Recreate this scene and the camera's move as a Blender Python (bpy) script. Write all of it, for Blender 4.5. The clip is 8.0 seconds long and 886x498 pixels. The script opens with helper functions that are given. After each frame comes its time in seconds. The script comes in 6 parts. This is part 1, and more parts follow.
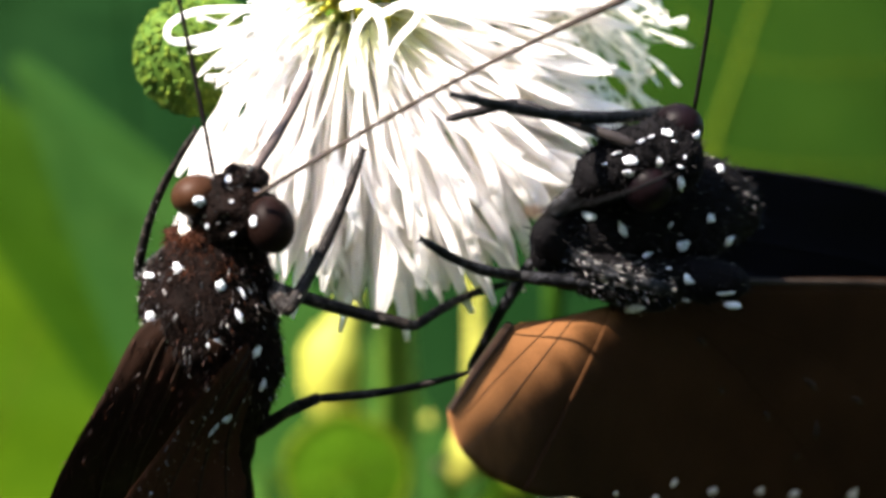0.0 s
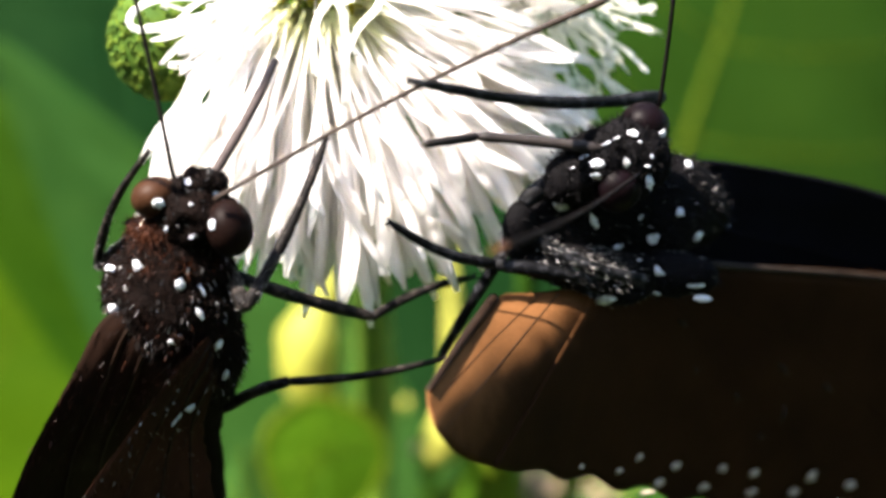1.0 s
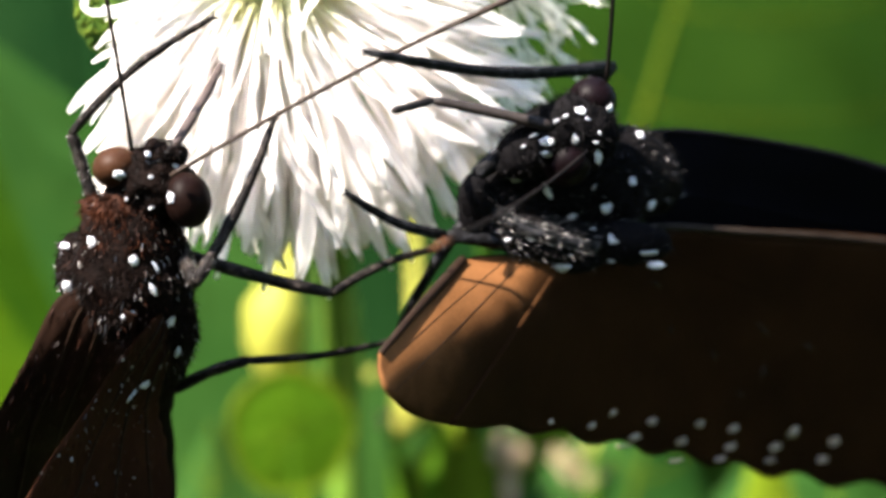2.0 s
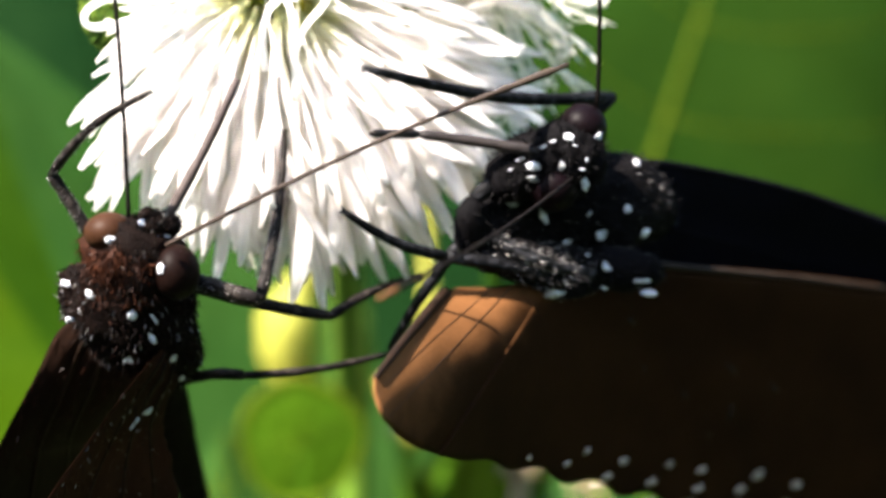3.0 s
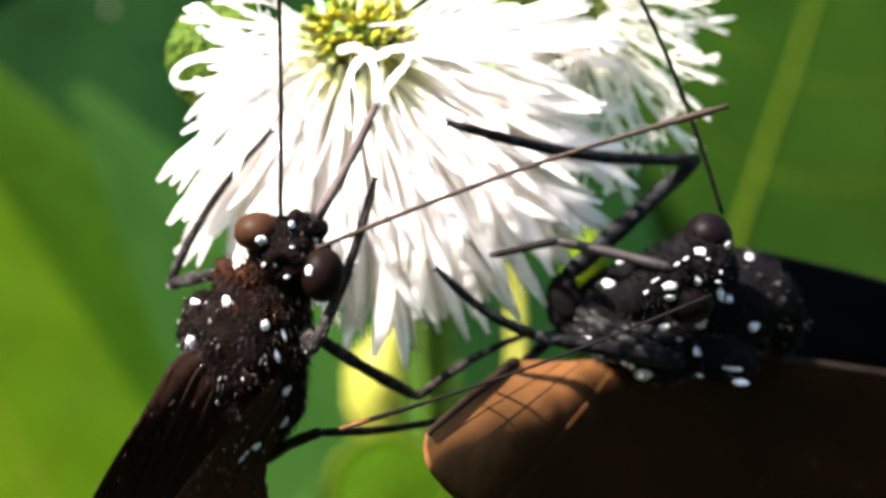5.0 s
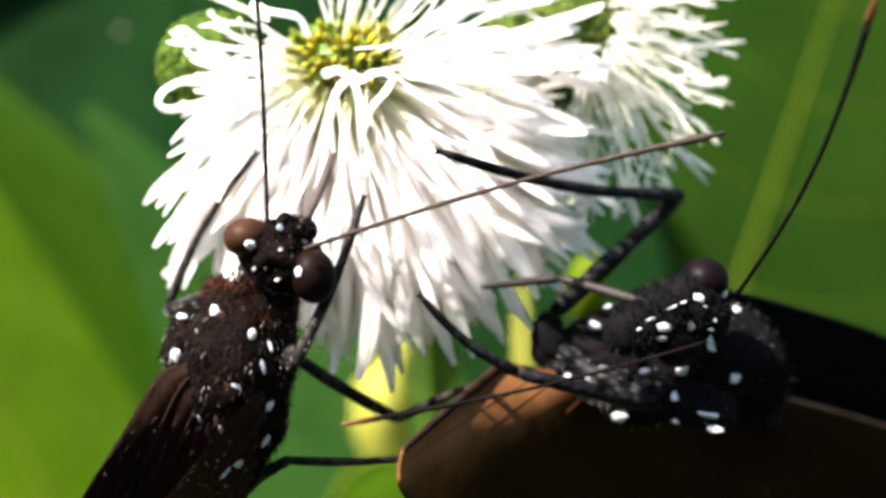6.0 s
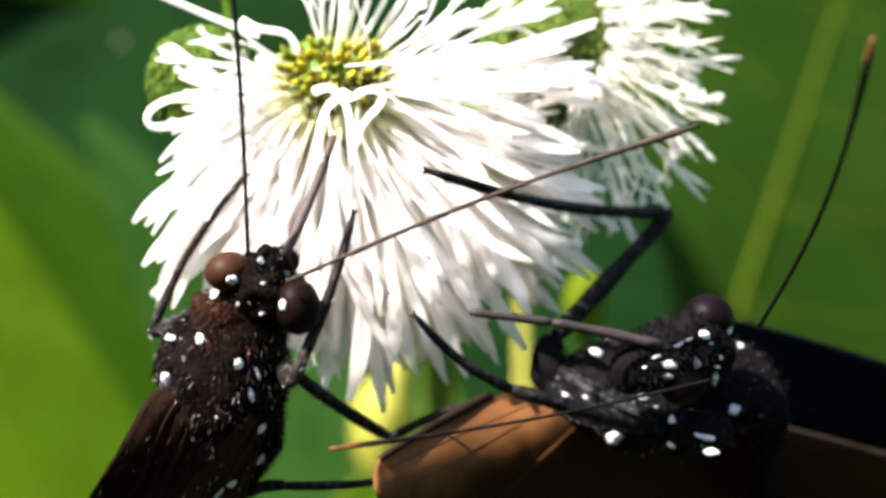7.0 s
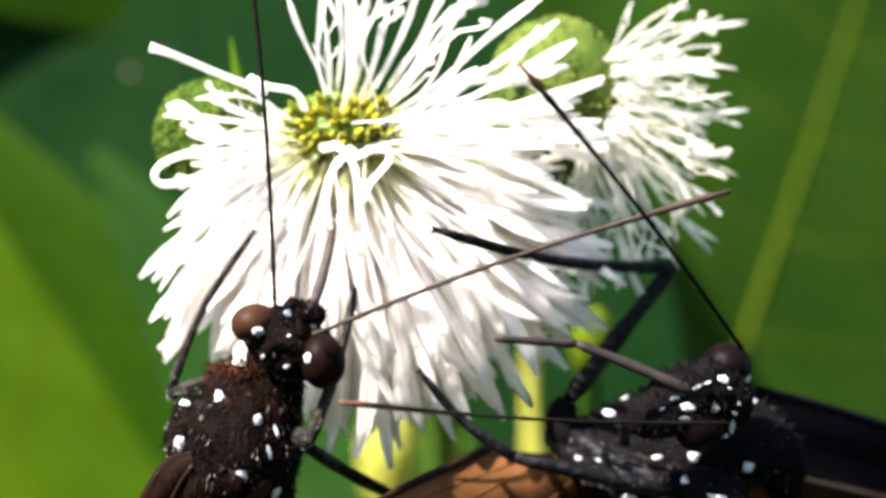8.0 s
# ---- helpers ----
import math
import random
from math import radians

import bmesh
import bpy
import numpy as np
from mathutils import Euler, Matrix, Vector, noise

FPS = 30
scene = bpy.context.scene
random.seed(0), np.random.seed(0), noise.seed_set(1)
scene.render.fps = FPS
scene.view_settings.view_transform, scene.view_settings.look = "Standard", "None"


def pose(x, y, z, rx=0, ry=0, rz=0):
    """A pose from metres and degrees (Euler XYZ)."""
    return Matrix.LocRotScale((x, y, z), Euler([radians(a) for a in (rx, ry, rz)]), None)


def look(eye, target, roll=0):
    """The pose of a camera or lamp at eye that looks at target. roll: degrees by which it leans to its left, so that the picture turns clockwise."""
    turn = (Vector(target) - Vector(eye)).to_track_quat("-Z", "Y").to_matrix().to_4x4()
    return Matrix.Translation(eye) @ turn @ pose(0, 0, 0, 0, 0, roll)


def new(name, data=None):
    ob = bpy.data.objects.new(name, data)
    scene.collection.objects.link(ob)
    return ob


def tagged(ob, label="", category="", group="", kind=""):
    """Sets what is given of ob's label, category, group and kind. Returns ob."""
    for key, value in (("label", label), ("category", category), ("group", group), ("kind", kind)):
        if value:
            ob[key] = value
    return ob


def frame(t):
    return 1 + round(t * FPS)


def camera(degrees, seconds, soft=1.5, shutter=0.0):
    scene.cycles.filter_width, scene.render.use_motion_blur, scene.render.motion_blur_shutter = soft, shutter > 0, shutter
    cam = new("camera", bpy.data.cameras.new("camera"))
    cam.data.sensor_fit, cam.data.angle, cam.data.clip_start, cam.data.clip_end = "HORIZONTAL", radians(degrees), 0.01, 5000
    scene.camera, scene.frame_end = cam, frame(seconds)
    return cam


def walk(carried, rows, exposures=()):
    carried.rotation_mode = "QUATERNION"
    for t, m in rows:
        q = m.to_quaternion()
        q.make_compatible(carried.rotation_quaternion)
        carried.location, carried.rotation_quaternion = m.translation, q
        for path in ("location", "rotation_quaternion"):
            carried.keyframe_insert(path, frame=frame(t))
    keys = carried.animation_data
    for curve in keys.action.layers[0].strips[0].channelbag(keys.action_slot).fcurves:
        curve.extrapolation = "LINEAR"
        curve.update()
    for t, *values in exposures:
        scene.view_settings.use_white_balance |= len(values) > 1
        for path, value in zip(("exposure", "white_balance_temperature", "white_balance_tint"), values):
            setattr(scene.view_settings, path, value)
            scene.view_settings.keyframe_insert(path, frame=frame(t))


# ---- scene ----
from mathutils import Quaternion
from mathutils.bvhtree import BVHTree

MM = 0.001


def at(x, y, z, qw, qx, qy, qz):
    """A pose from millimetres and a quaternion."""
    m = Quaternion((qw, qx, qy, qz)).to_matrix().to_4x4()
    m.translation = (x * MM, y * MM, z * MM)
    return m


# ---- camera ----
cam = camera(32, 8.0, soft=3.3)
cam.data.dof.use_dof = True
cam.data.dof.focus_distance = 0.060
cam.data.dof.aperture_fstop = 38
walk(cam, [
        (0, at(-5.193, -63.658, -2.602, 0.7184, 0.6947, -0.0276, -0.0210)), (0.5, at(-5.172, -63.425, -2.420, 0.7172, 0.6960, -0.0247, -0.0255)),
        (1, at(-4.150, -64.154, -2.375, 0.7225, 0.6903, -0.0300, -0.0238)), (1.5, at(-3.716, -63.751, -3.610, 0.7235, 0.6889, -0.0280, -0.0337)),
        (1.7, at(-3.980, -65.795, -2.492, 0.7275, 0.6843, -0.0301, -0.0393)), (2.8, at(-2.140, -66.066, -2.153, 0.7285, 0.6838, -0.0239, -0.0329)),
        (3, at(-2.267, -66.165, -1.800, 0.7273, 0.6852, -0.0281, -0.0269)), (3.5, at(-3.179, -66.011, -1.913, 0.7198, 0.6936, -0.0168, -0.0215)),
        (4, at(-2.977, -65.275, -1.740, 0.7184, 0.6953, -0.0165, -0.0111)), (4.5, at(-1.774, -65.901, -1.873, 0.7201, 0.6938, -0.0082, -0.0047)),
        (4.7, at(-1.907, -66.765, -1.772, 0.7181, 0.6959, -0.0065, -0.0074)), (5.8, at(-0.331, -66.371, -1.692, 0.7130, 0.7009, -0.0123, 0.0113)),
        (6, at(-0.045, -66.562, -1.656, 0.7109, 0.7033, -0.0026, 0.0021)), (6.5, at(0.154, -66.331, -1.852, 0.7095, 0.7047, -0.0018, 0.0000)),
        (7, at(0.552, -65.805, -1.153, 0.7093, 0.7049, -0.0010, 0.0032)), (7.5, at(0.000, -65.619, 0.000, 0.7071, 0.7071, 0.0000, 0.0000)),
        (8, at(0.551, -65.755, 0.624, 0.7059, 0.7083, -0.0000, 0.0056)),
    ], exposures=((0, 2.77), (3, 2.84), (4.7, 2.81), (5.8, 2.68), (8, 2.60)))

# ---- world and sun ----
SUN_FROM = Vector((-0.54, -0.37, 0.76)).normalized()
world = bpy.data.worlds.new("sky")
scene.world = world
world.use_nodes = True
wn = world.node_tree
sky = wn.nodes.new("ShaderNodeTexSky")
sky.sky_type = "NISHITA"
sky.sun_disc = False
sky.sun_elevation = math.asin(SUN_FROM.z)
sky.sun_rotation = math.atan2(SUN_FROM.x, SUN_FROM.y)
wn.nodes["Background"].inputs["Strength"].default_value = 0.15
wn.links.new(sky.outputs[0], wn.nodes["Background"].inputs["Color"])
sun = bpy.data.lights.new("sun", "SUN")
sun.energy, sun.angle, sun.color = 4.7, radians(0.5), (1.0, 0.905, 0.80)
sun_ob = new("sun", sun)
sun_ob.matrix_world = look(SUN_FROM * 2, (0, 0, 0))


# ---- materials ----
def surface(name, base, rough=0.6, spec=0.4, other=None, scale=900.0, fine=6000.0, bump=0.25, bump_dist=0.00006,
            through_light=0.0, sheen=0.0, coat=0.0, per_object=0.0, per_island=0.0, mix_at=(0.35, 0.7)):
    """A principled surface: two colours mixed by noise at two scales, with fine relief."""
    mt = bpy.data.materials.new(name)
    mt.use_nodes = True
    nt = mt.node_tree
    bsdf = nt.nodes["Principled BSDF"]
    geo = nt.nodes.new("ShaderNodeTexCoord")
    n1 = nt.nodes.new("ShaderNodeTexNoise")
    n1.inputs["Scale"].default_value, n1.inputs["Detail"].default_value = scale, 4
    n2 = nt.nodes.new("ShaderNodeTexNoise")
    n2.inputs["Scale"].default_value, n2.inputs["Detail"].default_value = fine, 3
    for n in (n1, n2):
        nt.links.new(geo.outputs["Object"], n.inputs["Vector"])
    add = nt.nodes.new("ShaderNodeMath")
    add.operation = "MULTIPLY_ADD"
    add.inputs[1].default_value, add.inputs[2].default_value = 0.35, 0.0
    nt.links.new(n2.outputs["Fac"], add.inputs[0])
    tot = nt.nodes.new("ShaderNodeMath")
    tot.operation = "MULTIPLY_ADD"
    tot.inputs[1].default_value = 0.75
    nt.links.new(n1.outputs["Fac"], tot.inputs[0])
    nt.links.new(add.outputs[0], tot.inputs[2])
    last = tot
    if per_object or per_island:
        src = nt.nodes.new("ShaderNodeObjectInfo") if per_object else nt.nodes.new("ShaderNodeNewGeometry")
        more = nt.nodes.new("ShaderNodeMath")
        more.operation = "MULTIPLY_ADD"
        more.inputs[1].default_value = per_object or per_island
        nt.links.new(src.outputs["Random" if per_object else "Random Per Island"], more.inputs[0])
        nt.links.new(tot.outputs[0], more.inputs[2])
        last = nt.nodes.new("ShaderNodeMath")
        last.operation = "SUBTRACT"
        last.inputs[1].default_value = (per_object or per_island) / 2
        nt.links.new(more.outputs[0], last.inputs[0])
    ramp = nt.nodes.new("ShaderNodeValToRGB")
    ramp.color_ramp.elements[0].position, ramp.color_ramp.elements[1].position = mix_at
    ramp.color_ramp.elements[0].color = (*base, 1)
    ramp.color_ramp.elements[1].color = (*(other or [min(1, c * 1.35) for c in base]), 1)
    nt.links.new(last.outputs[0], ramp.inputs[0])
    nt.links.new(ramp.outputs[0], bsdf.inputs["Base Color"])
    bsdf.inputs["Roughness"].default_value = rough
    bsdf.inputs["Specular IOR Level"].default_value = spec
    if sheen:
        bsdf.inputs["Sheen Weight"].default_value = sheen
        bsdf.inputs["Sheen Roughness"].default_value = 0.4
    if coat:
        bsdf.inputs["Coat Weight"].default_value = coat
        bsdf.inputs["Coat Roughness"].default_value = 0.12
    if bump:
        bp = nt.nodes.new("ShaderNodeBump")
        bp.inputs["Strength"].default_value, bp.inputs["Distance"].default_value = bump, bump_dist
        nt.links.new(last.outputs[0], bp.inputs["Height"])
        nt.links.new(bp.outputs[0], bsdf.inputs["Normal"])
    if through_light:
        tl = nt.nodes.new("ShaderNodeBsdfTranslucent")
        nt.links.new(ramp.outputs[0], tl.inputs["Color"])
        mx = nt.nodes.new("ShaderNodeMixShader")
        mx.inputs[0].default_value = through_light
        nt.links.new(bsdf.outputs[0], mx.inputs[1])
        nt.links.new(tl.outputs[0], mx.inputs[2])
        nt.links.new(mx.outputs[0], nt.nodes["Material Output"].inputs["Surface"])
    return mt


M_PETAL = surface("floret_white", (0.88, 0.855, 0.835), 0.5, 0.3, (0.925, 0.91, 0.90), 500, 5000, 0.15, through_light=0.86, per_object=0.3)
# inner florets carry the warm tone of the shaded gaps in their colour
M_PETAL_INNER = surface("floret_cream_white", (0.85, 0.815, 0.74), 0.5, 0.3, (0.91, 0.89, 0.86), 500, 5000, 0.15, through_light=0.75, per_island=0.4)


def green_at_foot(mt, colour, length):
    """Florets turn yellow-green over the first part of their length: pigment, plus green light of the gaps put into the
    colour.
    """
    nt = mt.node_tree
    bsdf = nt.nodes["Principled BSDF"]
    body = bsdf.inputs["Base Color"].links[0].from_socket
    users = [link.to_socket for link in body.links]
    co = nt.nodes.new("ShaderNodeTexCoord")
    xyz = nt.nodes.new("ShaderNodeSeparateXYZ")
    nt.links.new(co.outputs["Object"], xyz.inputs[0])
    grade = nt.nodes.new("ShaderNodeMapRange")
    grade.interpolation_type = "SMOOTHSTEP"
    grade.inputs[1].default_value, grade.inputs[2].default_value = 0.02, length
    nt.links.new(xyz.outputs["Z"], grade.inputs[0])
    mix = nt.nodes.new("ShaderNodeMix")
    mix.data_type = "RGBA"
    sockets = [s for s in mix.inputs if s.type == "RGBA"]
    sockets[0].default_value = (*colour, 1)
    nt.links.new(grade.outputs[0], mix.inputs[0])
    nt.links.new(body, sockets[1])
    out = [s for s in mix.outputs if s.type == "RGBA"][0]
    for user in users:
        nt.links.new(out, user)


green_at_foot(M_PETAL, (0.76, 0.76, 0.52), 0.30)
M_PETAL_CURL = surface("floret_white_curled", (0.84, 0.83, 0.80), 0.5, 0.3, (0.90, 0.89, 0.87), 500, 5000, 0.15, through_light=0.7)
M_PETAL_OLD = surface("floret_cream", (0.87, 0.845, 0.77), 0.5, 0.3, (0.93, 0.915, 0.89), 500, 5000, 0.2, through_light=0.75, per_object=0.5)
M_FUZZ = surface("bud_green", (0.026, 0.06, 0.006), 0.75, 0.1, (0.09, 0.13, 0.013), 700, 7000, 0.5, per_island=0.5, through_light=0.15)
M_DOME = surface("dome_pale_green", (0.045, 0.08, 0.011), 0.75, 0.1, (0.13, 0.155, 0.025), 700, 7000, 0.5, per_island=0.5, through_light=0.15)
M_DISC = surface("disc_yellow_green", (0.11, 0.14, 0.008), 0.6, 0.25, (0.36, 0.31, 0.015), 900, 6000, 0.4, per_island=0.6, through_light=0.2)
M_STEM = surface("stem_green", (0.05, 0.11, 0.008), 0.6, 0.2, (0.085, 0.15, 0.014), 300, 3000, 0.3)
M_BODY = surface("scales_black_brown", (0.0018, 0.0011, 0.0009), 0.75, 0.03, (0.0042, 0.0020, 0.0014), 1100, 9000, 1.0, 0.0002, sheen=0.0)
M_BODY_RED = surface("scales_red_brown", (0.004, 0.0014, 0.0009), 0.6, 0.05, (0.032, 0.0095, 0.0036), 900, 9000, 0.8, 0.00012, sheen=0.0)
M_BODY_BLACK = surface("scales_black", (0.0014, 0.0013, 0.0015), 0.75, 0.03, (0.0032, 0.0028, 0.0032), 900, 9000, 0.8, 0.00012, sheen=0.0)
M_HAIR = surface("hair_dark", (0.0018, 0.0012, 0.001), 0.6, 0.04, (0.0048, 0.0026, 0.002), 900, 6000, 0, per_island=0.6)
M_HAIR_BLACK = surface("hair_black", (0.002, 0.0018, 0.002), 0.6, 0.06, (0.0065, 0.0058, 0.006), 900, 6000, 0, per_island=0.6)
M_HAIR_GREY = surface("hair_grey", (0.02, 0.02, 0.022), 0.5, 0.3, (0.24, 0.23, 0.22), 900, 6000, 0, per_island=0.8)
M_HAIR_RUST = surface("hair_rust", (0.005, 0.0018, 0.0011), 0.5, 0.1, (0.024, 0.008, 0.004), 900, 6000, 0, per_island=0.8)
M_SPOT = surface("scales_white", (0.38, 0.39, 0.42), 0.75, 0.15, (0.56, 0.57, 0.60), 2000, 16000, 0.6, 0.00008)
M_SPOT_CREAM = surface("scales_cream", (0.52, 0.46, 0.38), 0.7, 0.3, (0.72, 0.68, 0.60), 2000, 16000, 0.6, 0.00008)
# left butterfly's eyes: one brown, as a sunlit and a shaded copy
M_EYE = surface("eye_sunlit", (0.018, 0.0072, 0.0032), 0.5, 0.05, (0.027, 0.0115, 0.0055), 1500, 22000, 0.2, 0.00002)
M_EYE_SHADED = surface("eye_shaded", (0.0030, 0.0013, 0.0010), 0.5, 0.03, (0.0055, 0.0025, 0.0019), 1500, 22000, 0.2, 0.00002)
M_EYE_PURPLE = surface("eye_purple_black", (0.0016, 0.0008, 0.0010), 0.45, 0.035, (0.0034, 0.0016, 0.0022), 1500, 22000, 0.2, 0.00002)
M_LEG = surface("leg_grey_black", (0.0022, 0.0022, 0.0026), 0.65, 0.07, (0.036, 0.036, 0.041), 2600, 12000, 0.6, 0.00005, mix_at=(0.55, 0.8))
# leg brown, raised to take in glare over the white florets
M_LEG_BROWN = surface("leg_brown_black", (0.0045, 0.0035, 0.0032), 0.65, 0.08, (0.05, 0.04, 0.035), 2600, 12000, 0.6, 0.00005, mix_at=(0.53, 0.8))
M_ANT = surface("antenna_brown", (0.014, 0.009, 0.007), 0.6, 0.1, (0.035, 0.024, 0.018), 1500, 9000, 0.4, 0.00003)
M_ANT_BLACK = surface("antenna_black", (0.003, 0.0022, 0.0022), 0.6, 0.03, (0.007, 0.0055, 0.005), 1500, 9000, 0.4, 0.00003)
M_ANT_TIP = surface("antenna_orange_tip", (0.045, 0.018, 0.008), 0.5, 0.1, (0.10, 0.038, 0.015), 1500, 9000, 0.3, 0.00003)
M_PROB = surface("proboscis_grey_brown", (0.008, 0.0065, 0.0065), 0.55, 0.12, (0.02, 0.016, 0.015), 1500, 9000, 0.3, 0.00003)
# lighter copy of M_PROB with the flower's glare put into its colour
M_PROB_GLARE = surface("proboscis_glare_brown", (0.03, 0.022, 0.02), 0.55, 0.12, (0.06, 0.046, 0.042), 1500, 9000, 0.3, 0.00003)
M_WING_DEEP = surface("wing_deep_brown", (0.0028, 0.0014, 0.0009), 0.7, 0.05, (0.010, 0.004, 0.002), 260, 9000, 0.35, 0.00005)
M_WING = surface("wing_dark_brown", (0.009, 0.0036, 0.002), 0.7, 0.03, (0.029, 0.0112, 0.0056), 260, 9000, 0.35, 0.00005, sheen=0.0)
M_WING_TAN = surface("wing_brown_underside", (0.062, 0.0265, 0.0095), 0.7, 0.02, (0.125, 0.054, 0.020), 260, 9000, 0.35, 0.00005, through_light=0.05)


def paint_wing_shade(mt, x0, x1, least):
    """Puts shade into the wing colour from the front corner (x0, millimetres) to the base (x1), along an uneven
    slanting line.
    """
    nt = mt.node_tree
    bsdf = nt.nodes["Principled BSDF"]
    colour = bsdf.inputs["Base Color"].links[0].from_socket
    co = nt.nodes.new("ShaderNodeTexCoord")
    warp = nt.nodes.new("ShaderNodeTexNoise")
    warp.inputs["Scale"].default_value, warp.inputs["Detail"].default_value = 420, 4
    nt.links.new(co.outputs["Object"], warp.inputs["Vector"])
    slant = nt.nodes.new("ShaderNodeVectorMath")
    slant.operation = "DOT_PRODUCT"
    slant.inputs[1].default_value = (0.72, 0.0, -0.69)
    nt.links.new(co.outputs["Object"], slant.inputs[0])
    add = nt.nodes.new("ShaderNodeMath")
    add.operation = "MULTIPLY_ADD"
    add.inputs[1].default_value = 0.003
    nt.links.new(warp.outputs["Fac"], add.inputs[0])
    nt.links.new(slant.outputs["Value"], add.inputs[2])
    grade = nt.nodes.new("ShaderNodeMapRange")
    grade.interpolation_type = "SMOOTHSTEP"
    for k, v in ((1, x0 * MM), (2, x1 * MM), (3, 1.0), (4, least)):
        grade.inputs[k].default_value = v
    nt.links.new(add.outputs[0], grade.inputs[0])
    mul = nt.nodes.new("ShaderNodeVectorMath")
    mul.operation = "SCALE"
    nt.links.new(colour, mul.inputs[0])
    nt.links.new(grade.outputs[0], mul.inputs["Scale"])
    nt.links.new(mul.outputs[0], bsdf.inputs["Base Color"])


# shade beyond the sunlit front corner is in the colour of both wings
paint_wing_shade(M_WING_TAN, 0.2, 2.7, 0.14)
# dimmer cream for the dots, with the wing's shade put into it
M_WING_DOT = surface("wing_dot_cream", (0.17, 0.14, 0.11), 0.75, 0.1, (0.31, 0.26, 0.21), 2000, 16000, 0.6, 0.00008)
M_WING_BLACK = surface("wing_black_blue", (0.0016, 0.0016, 0.0022), 0.8, 0.02, (0.0026, 0.0026, 0.0045), 260, 9000, 0.35, 0.00005)
M_VEIN = surface("wing_vein", (0.006, 0.0032, 0.002), 0.6, 0.08, (0.014, 0.0075, 0.0045), 900, 9000, 0.3)
M_COSTA = surface("wing_edge_grey_brown", (0.007, 0.005, 0.004), 0.6, 0.08, (0.020, 0.015, 0.012), 900, 9000, 0.6, 0.00008)
# leaf greens; lighter and darker copies stand in for sun and shade
M_LEAF = surface("leaf_green", (0.0086, 0.028, 0.0022), 0.65, 0.03, (0.0165, 0.041, 0.0036), 40, 400, 0.2, 0.0004, through_light=0.25)
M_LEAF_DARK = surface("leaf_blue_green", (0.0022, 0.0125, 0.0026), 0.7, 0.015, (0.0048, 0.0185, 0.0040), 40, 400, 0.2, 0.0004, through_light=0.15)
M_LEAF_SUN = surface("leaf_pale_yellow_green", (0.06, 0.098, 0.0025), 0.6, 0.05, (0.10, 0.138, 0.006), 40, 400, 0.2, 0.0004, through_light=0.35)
M_LEAF_ROUND = surface("leaf_soft_green", (0.030, 0.080, 0.0018), 0.65, 0.05, (0.050, 0.108, 0.0034), 40, 400, 0.2, 0.0004, through_light=0.3)
M_LEAF_MID = surface("leaf_fresh_green", (0.048, 0.105, 0.002), 0.65, 0.05, (0.072, 0.135, 0.004), 40, 400, 0.2, 0.0004, through_light=0.3)
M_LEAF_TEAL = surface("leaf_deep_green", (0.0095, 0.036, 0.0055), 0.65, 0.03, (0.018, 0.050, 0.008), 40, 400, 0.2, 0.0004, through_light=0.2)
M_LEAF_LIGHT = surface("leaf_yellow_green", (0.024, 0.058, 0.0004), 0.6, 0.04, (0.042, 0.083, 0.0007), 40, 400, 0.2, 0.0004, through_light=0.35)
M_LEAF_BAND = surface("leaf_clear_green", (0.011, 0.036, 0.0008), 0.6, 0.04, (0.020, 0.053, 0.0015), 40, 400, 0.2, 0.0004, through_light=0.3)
M_RIB = surface("leaf_rib", (0.048, 0.076, 0.003), 0.65, 0.04, (0.068, 0.098, 0.005), 60, 600, 0.2, 0.0003, through_light=0.2)
M_BUDPALE = surface("bud_pale_yellow", (0.22, 0.22, 0.03), 0.55, 0.15, (0.34, 0.33, 0.06), 80, 900, 0.2, 0.0003, through_light=0.3)
M_SOIL = surface("soil_litter", (0.05, 0.045, 0.025), 0.9, 0.1, (0.06, 0.10, 0.03), 12, 120, 0.6, 0.01)
M_PALE_GREEN = surface("floret_pale_green", (0.26, 0.29, 0.17), 0.6, 0.2, (0.40, 0.42, 0.28), 300, 2000, 0.3, 0.0003, through_light=0.3)
M_DRY_RED = surface("wilted_orange", (0.30, 0.11, 0.03), 0.8, 0.1, (0.40, 0.2, 0.06), 120, 1200, 0.5, 0.0004)
M_DRY = surface("dry_flower_tan", (0.15, 0.10, 0.055), 0.8, 0.1, (0.33, 0.26, 0.16), 120, 1200, 0.5, 0.0004)


# ---- building helpers ----
def mesh_of(name, bm, material, smooth=True):
    me = bpy.data.meshes.new(name)
    bm.to_mesh(me)
    bm.free()
    me.materials.append(material)
    if smooth:
        me.polygons.foreach_set("use_smooth", [True] * len(me.polygons))
    return me


def part(name, bm, material, parent, label="", smooth=True):
    """Links a bmesh as one mesh object under a thing or a part."""
    ob = new(name, mesh_of(name, bm, material, smooth))
    ob.parent = parent
    return tagged(ob, label) if label else ob


def spin_frame(d, side=Vector((0, 1, 0))):
    d = d.normalized()
    x = side.cross(d)
    if x.length < 1e-4:
        x = Vector((1, 0, 0)).cross(d)
    x.normalize()
    return x, d.cross(x)


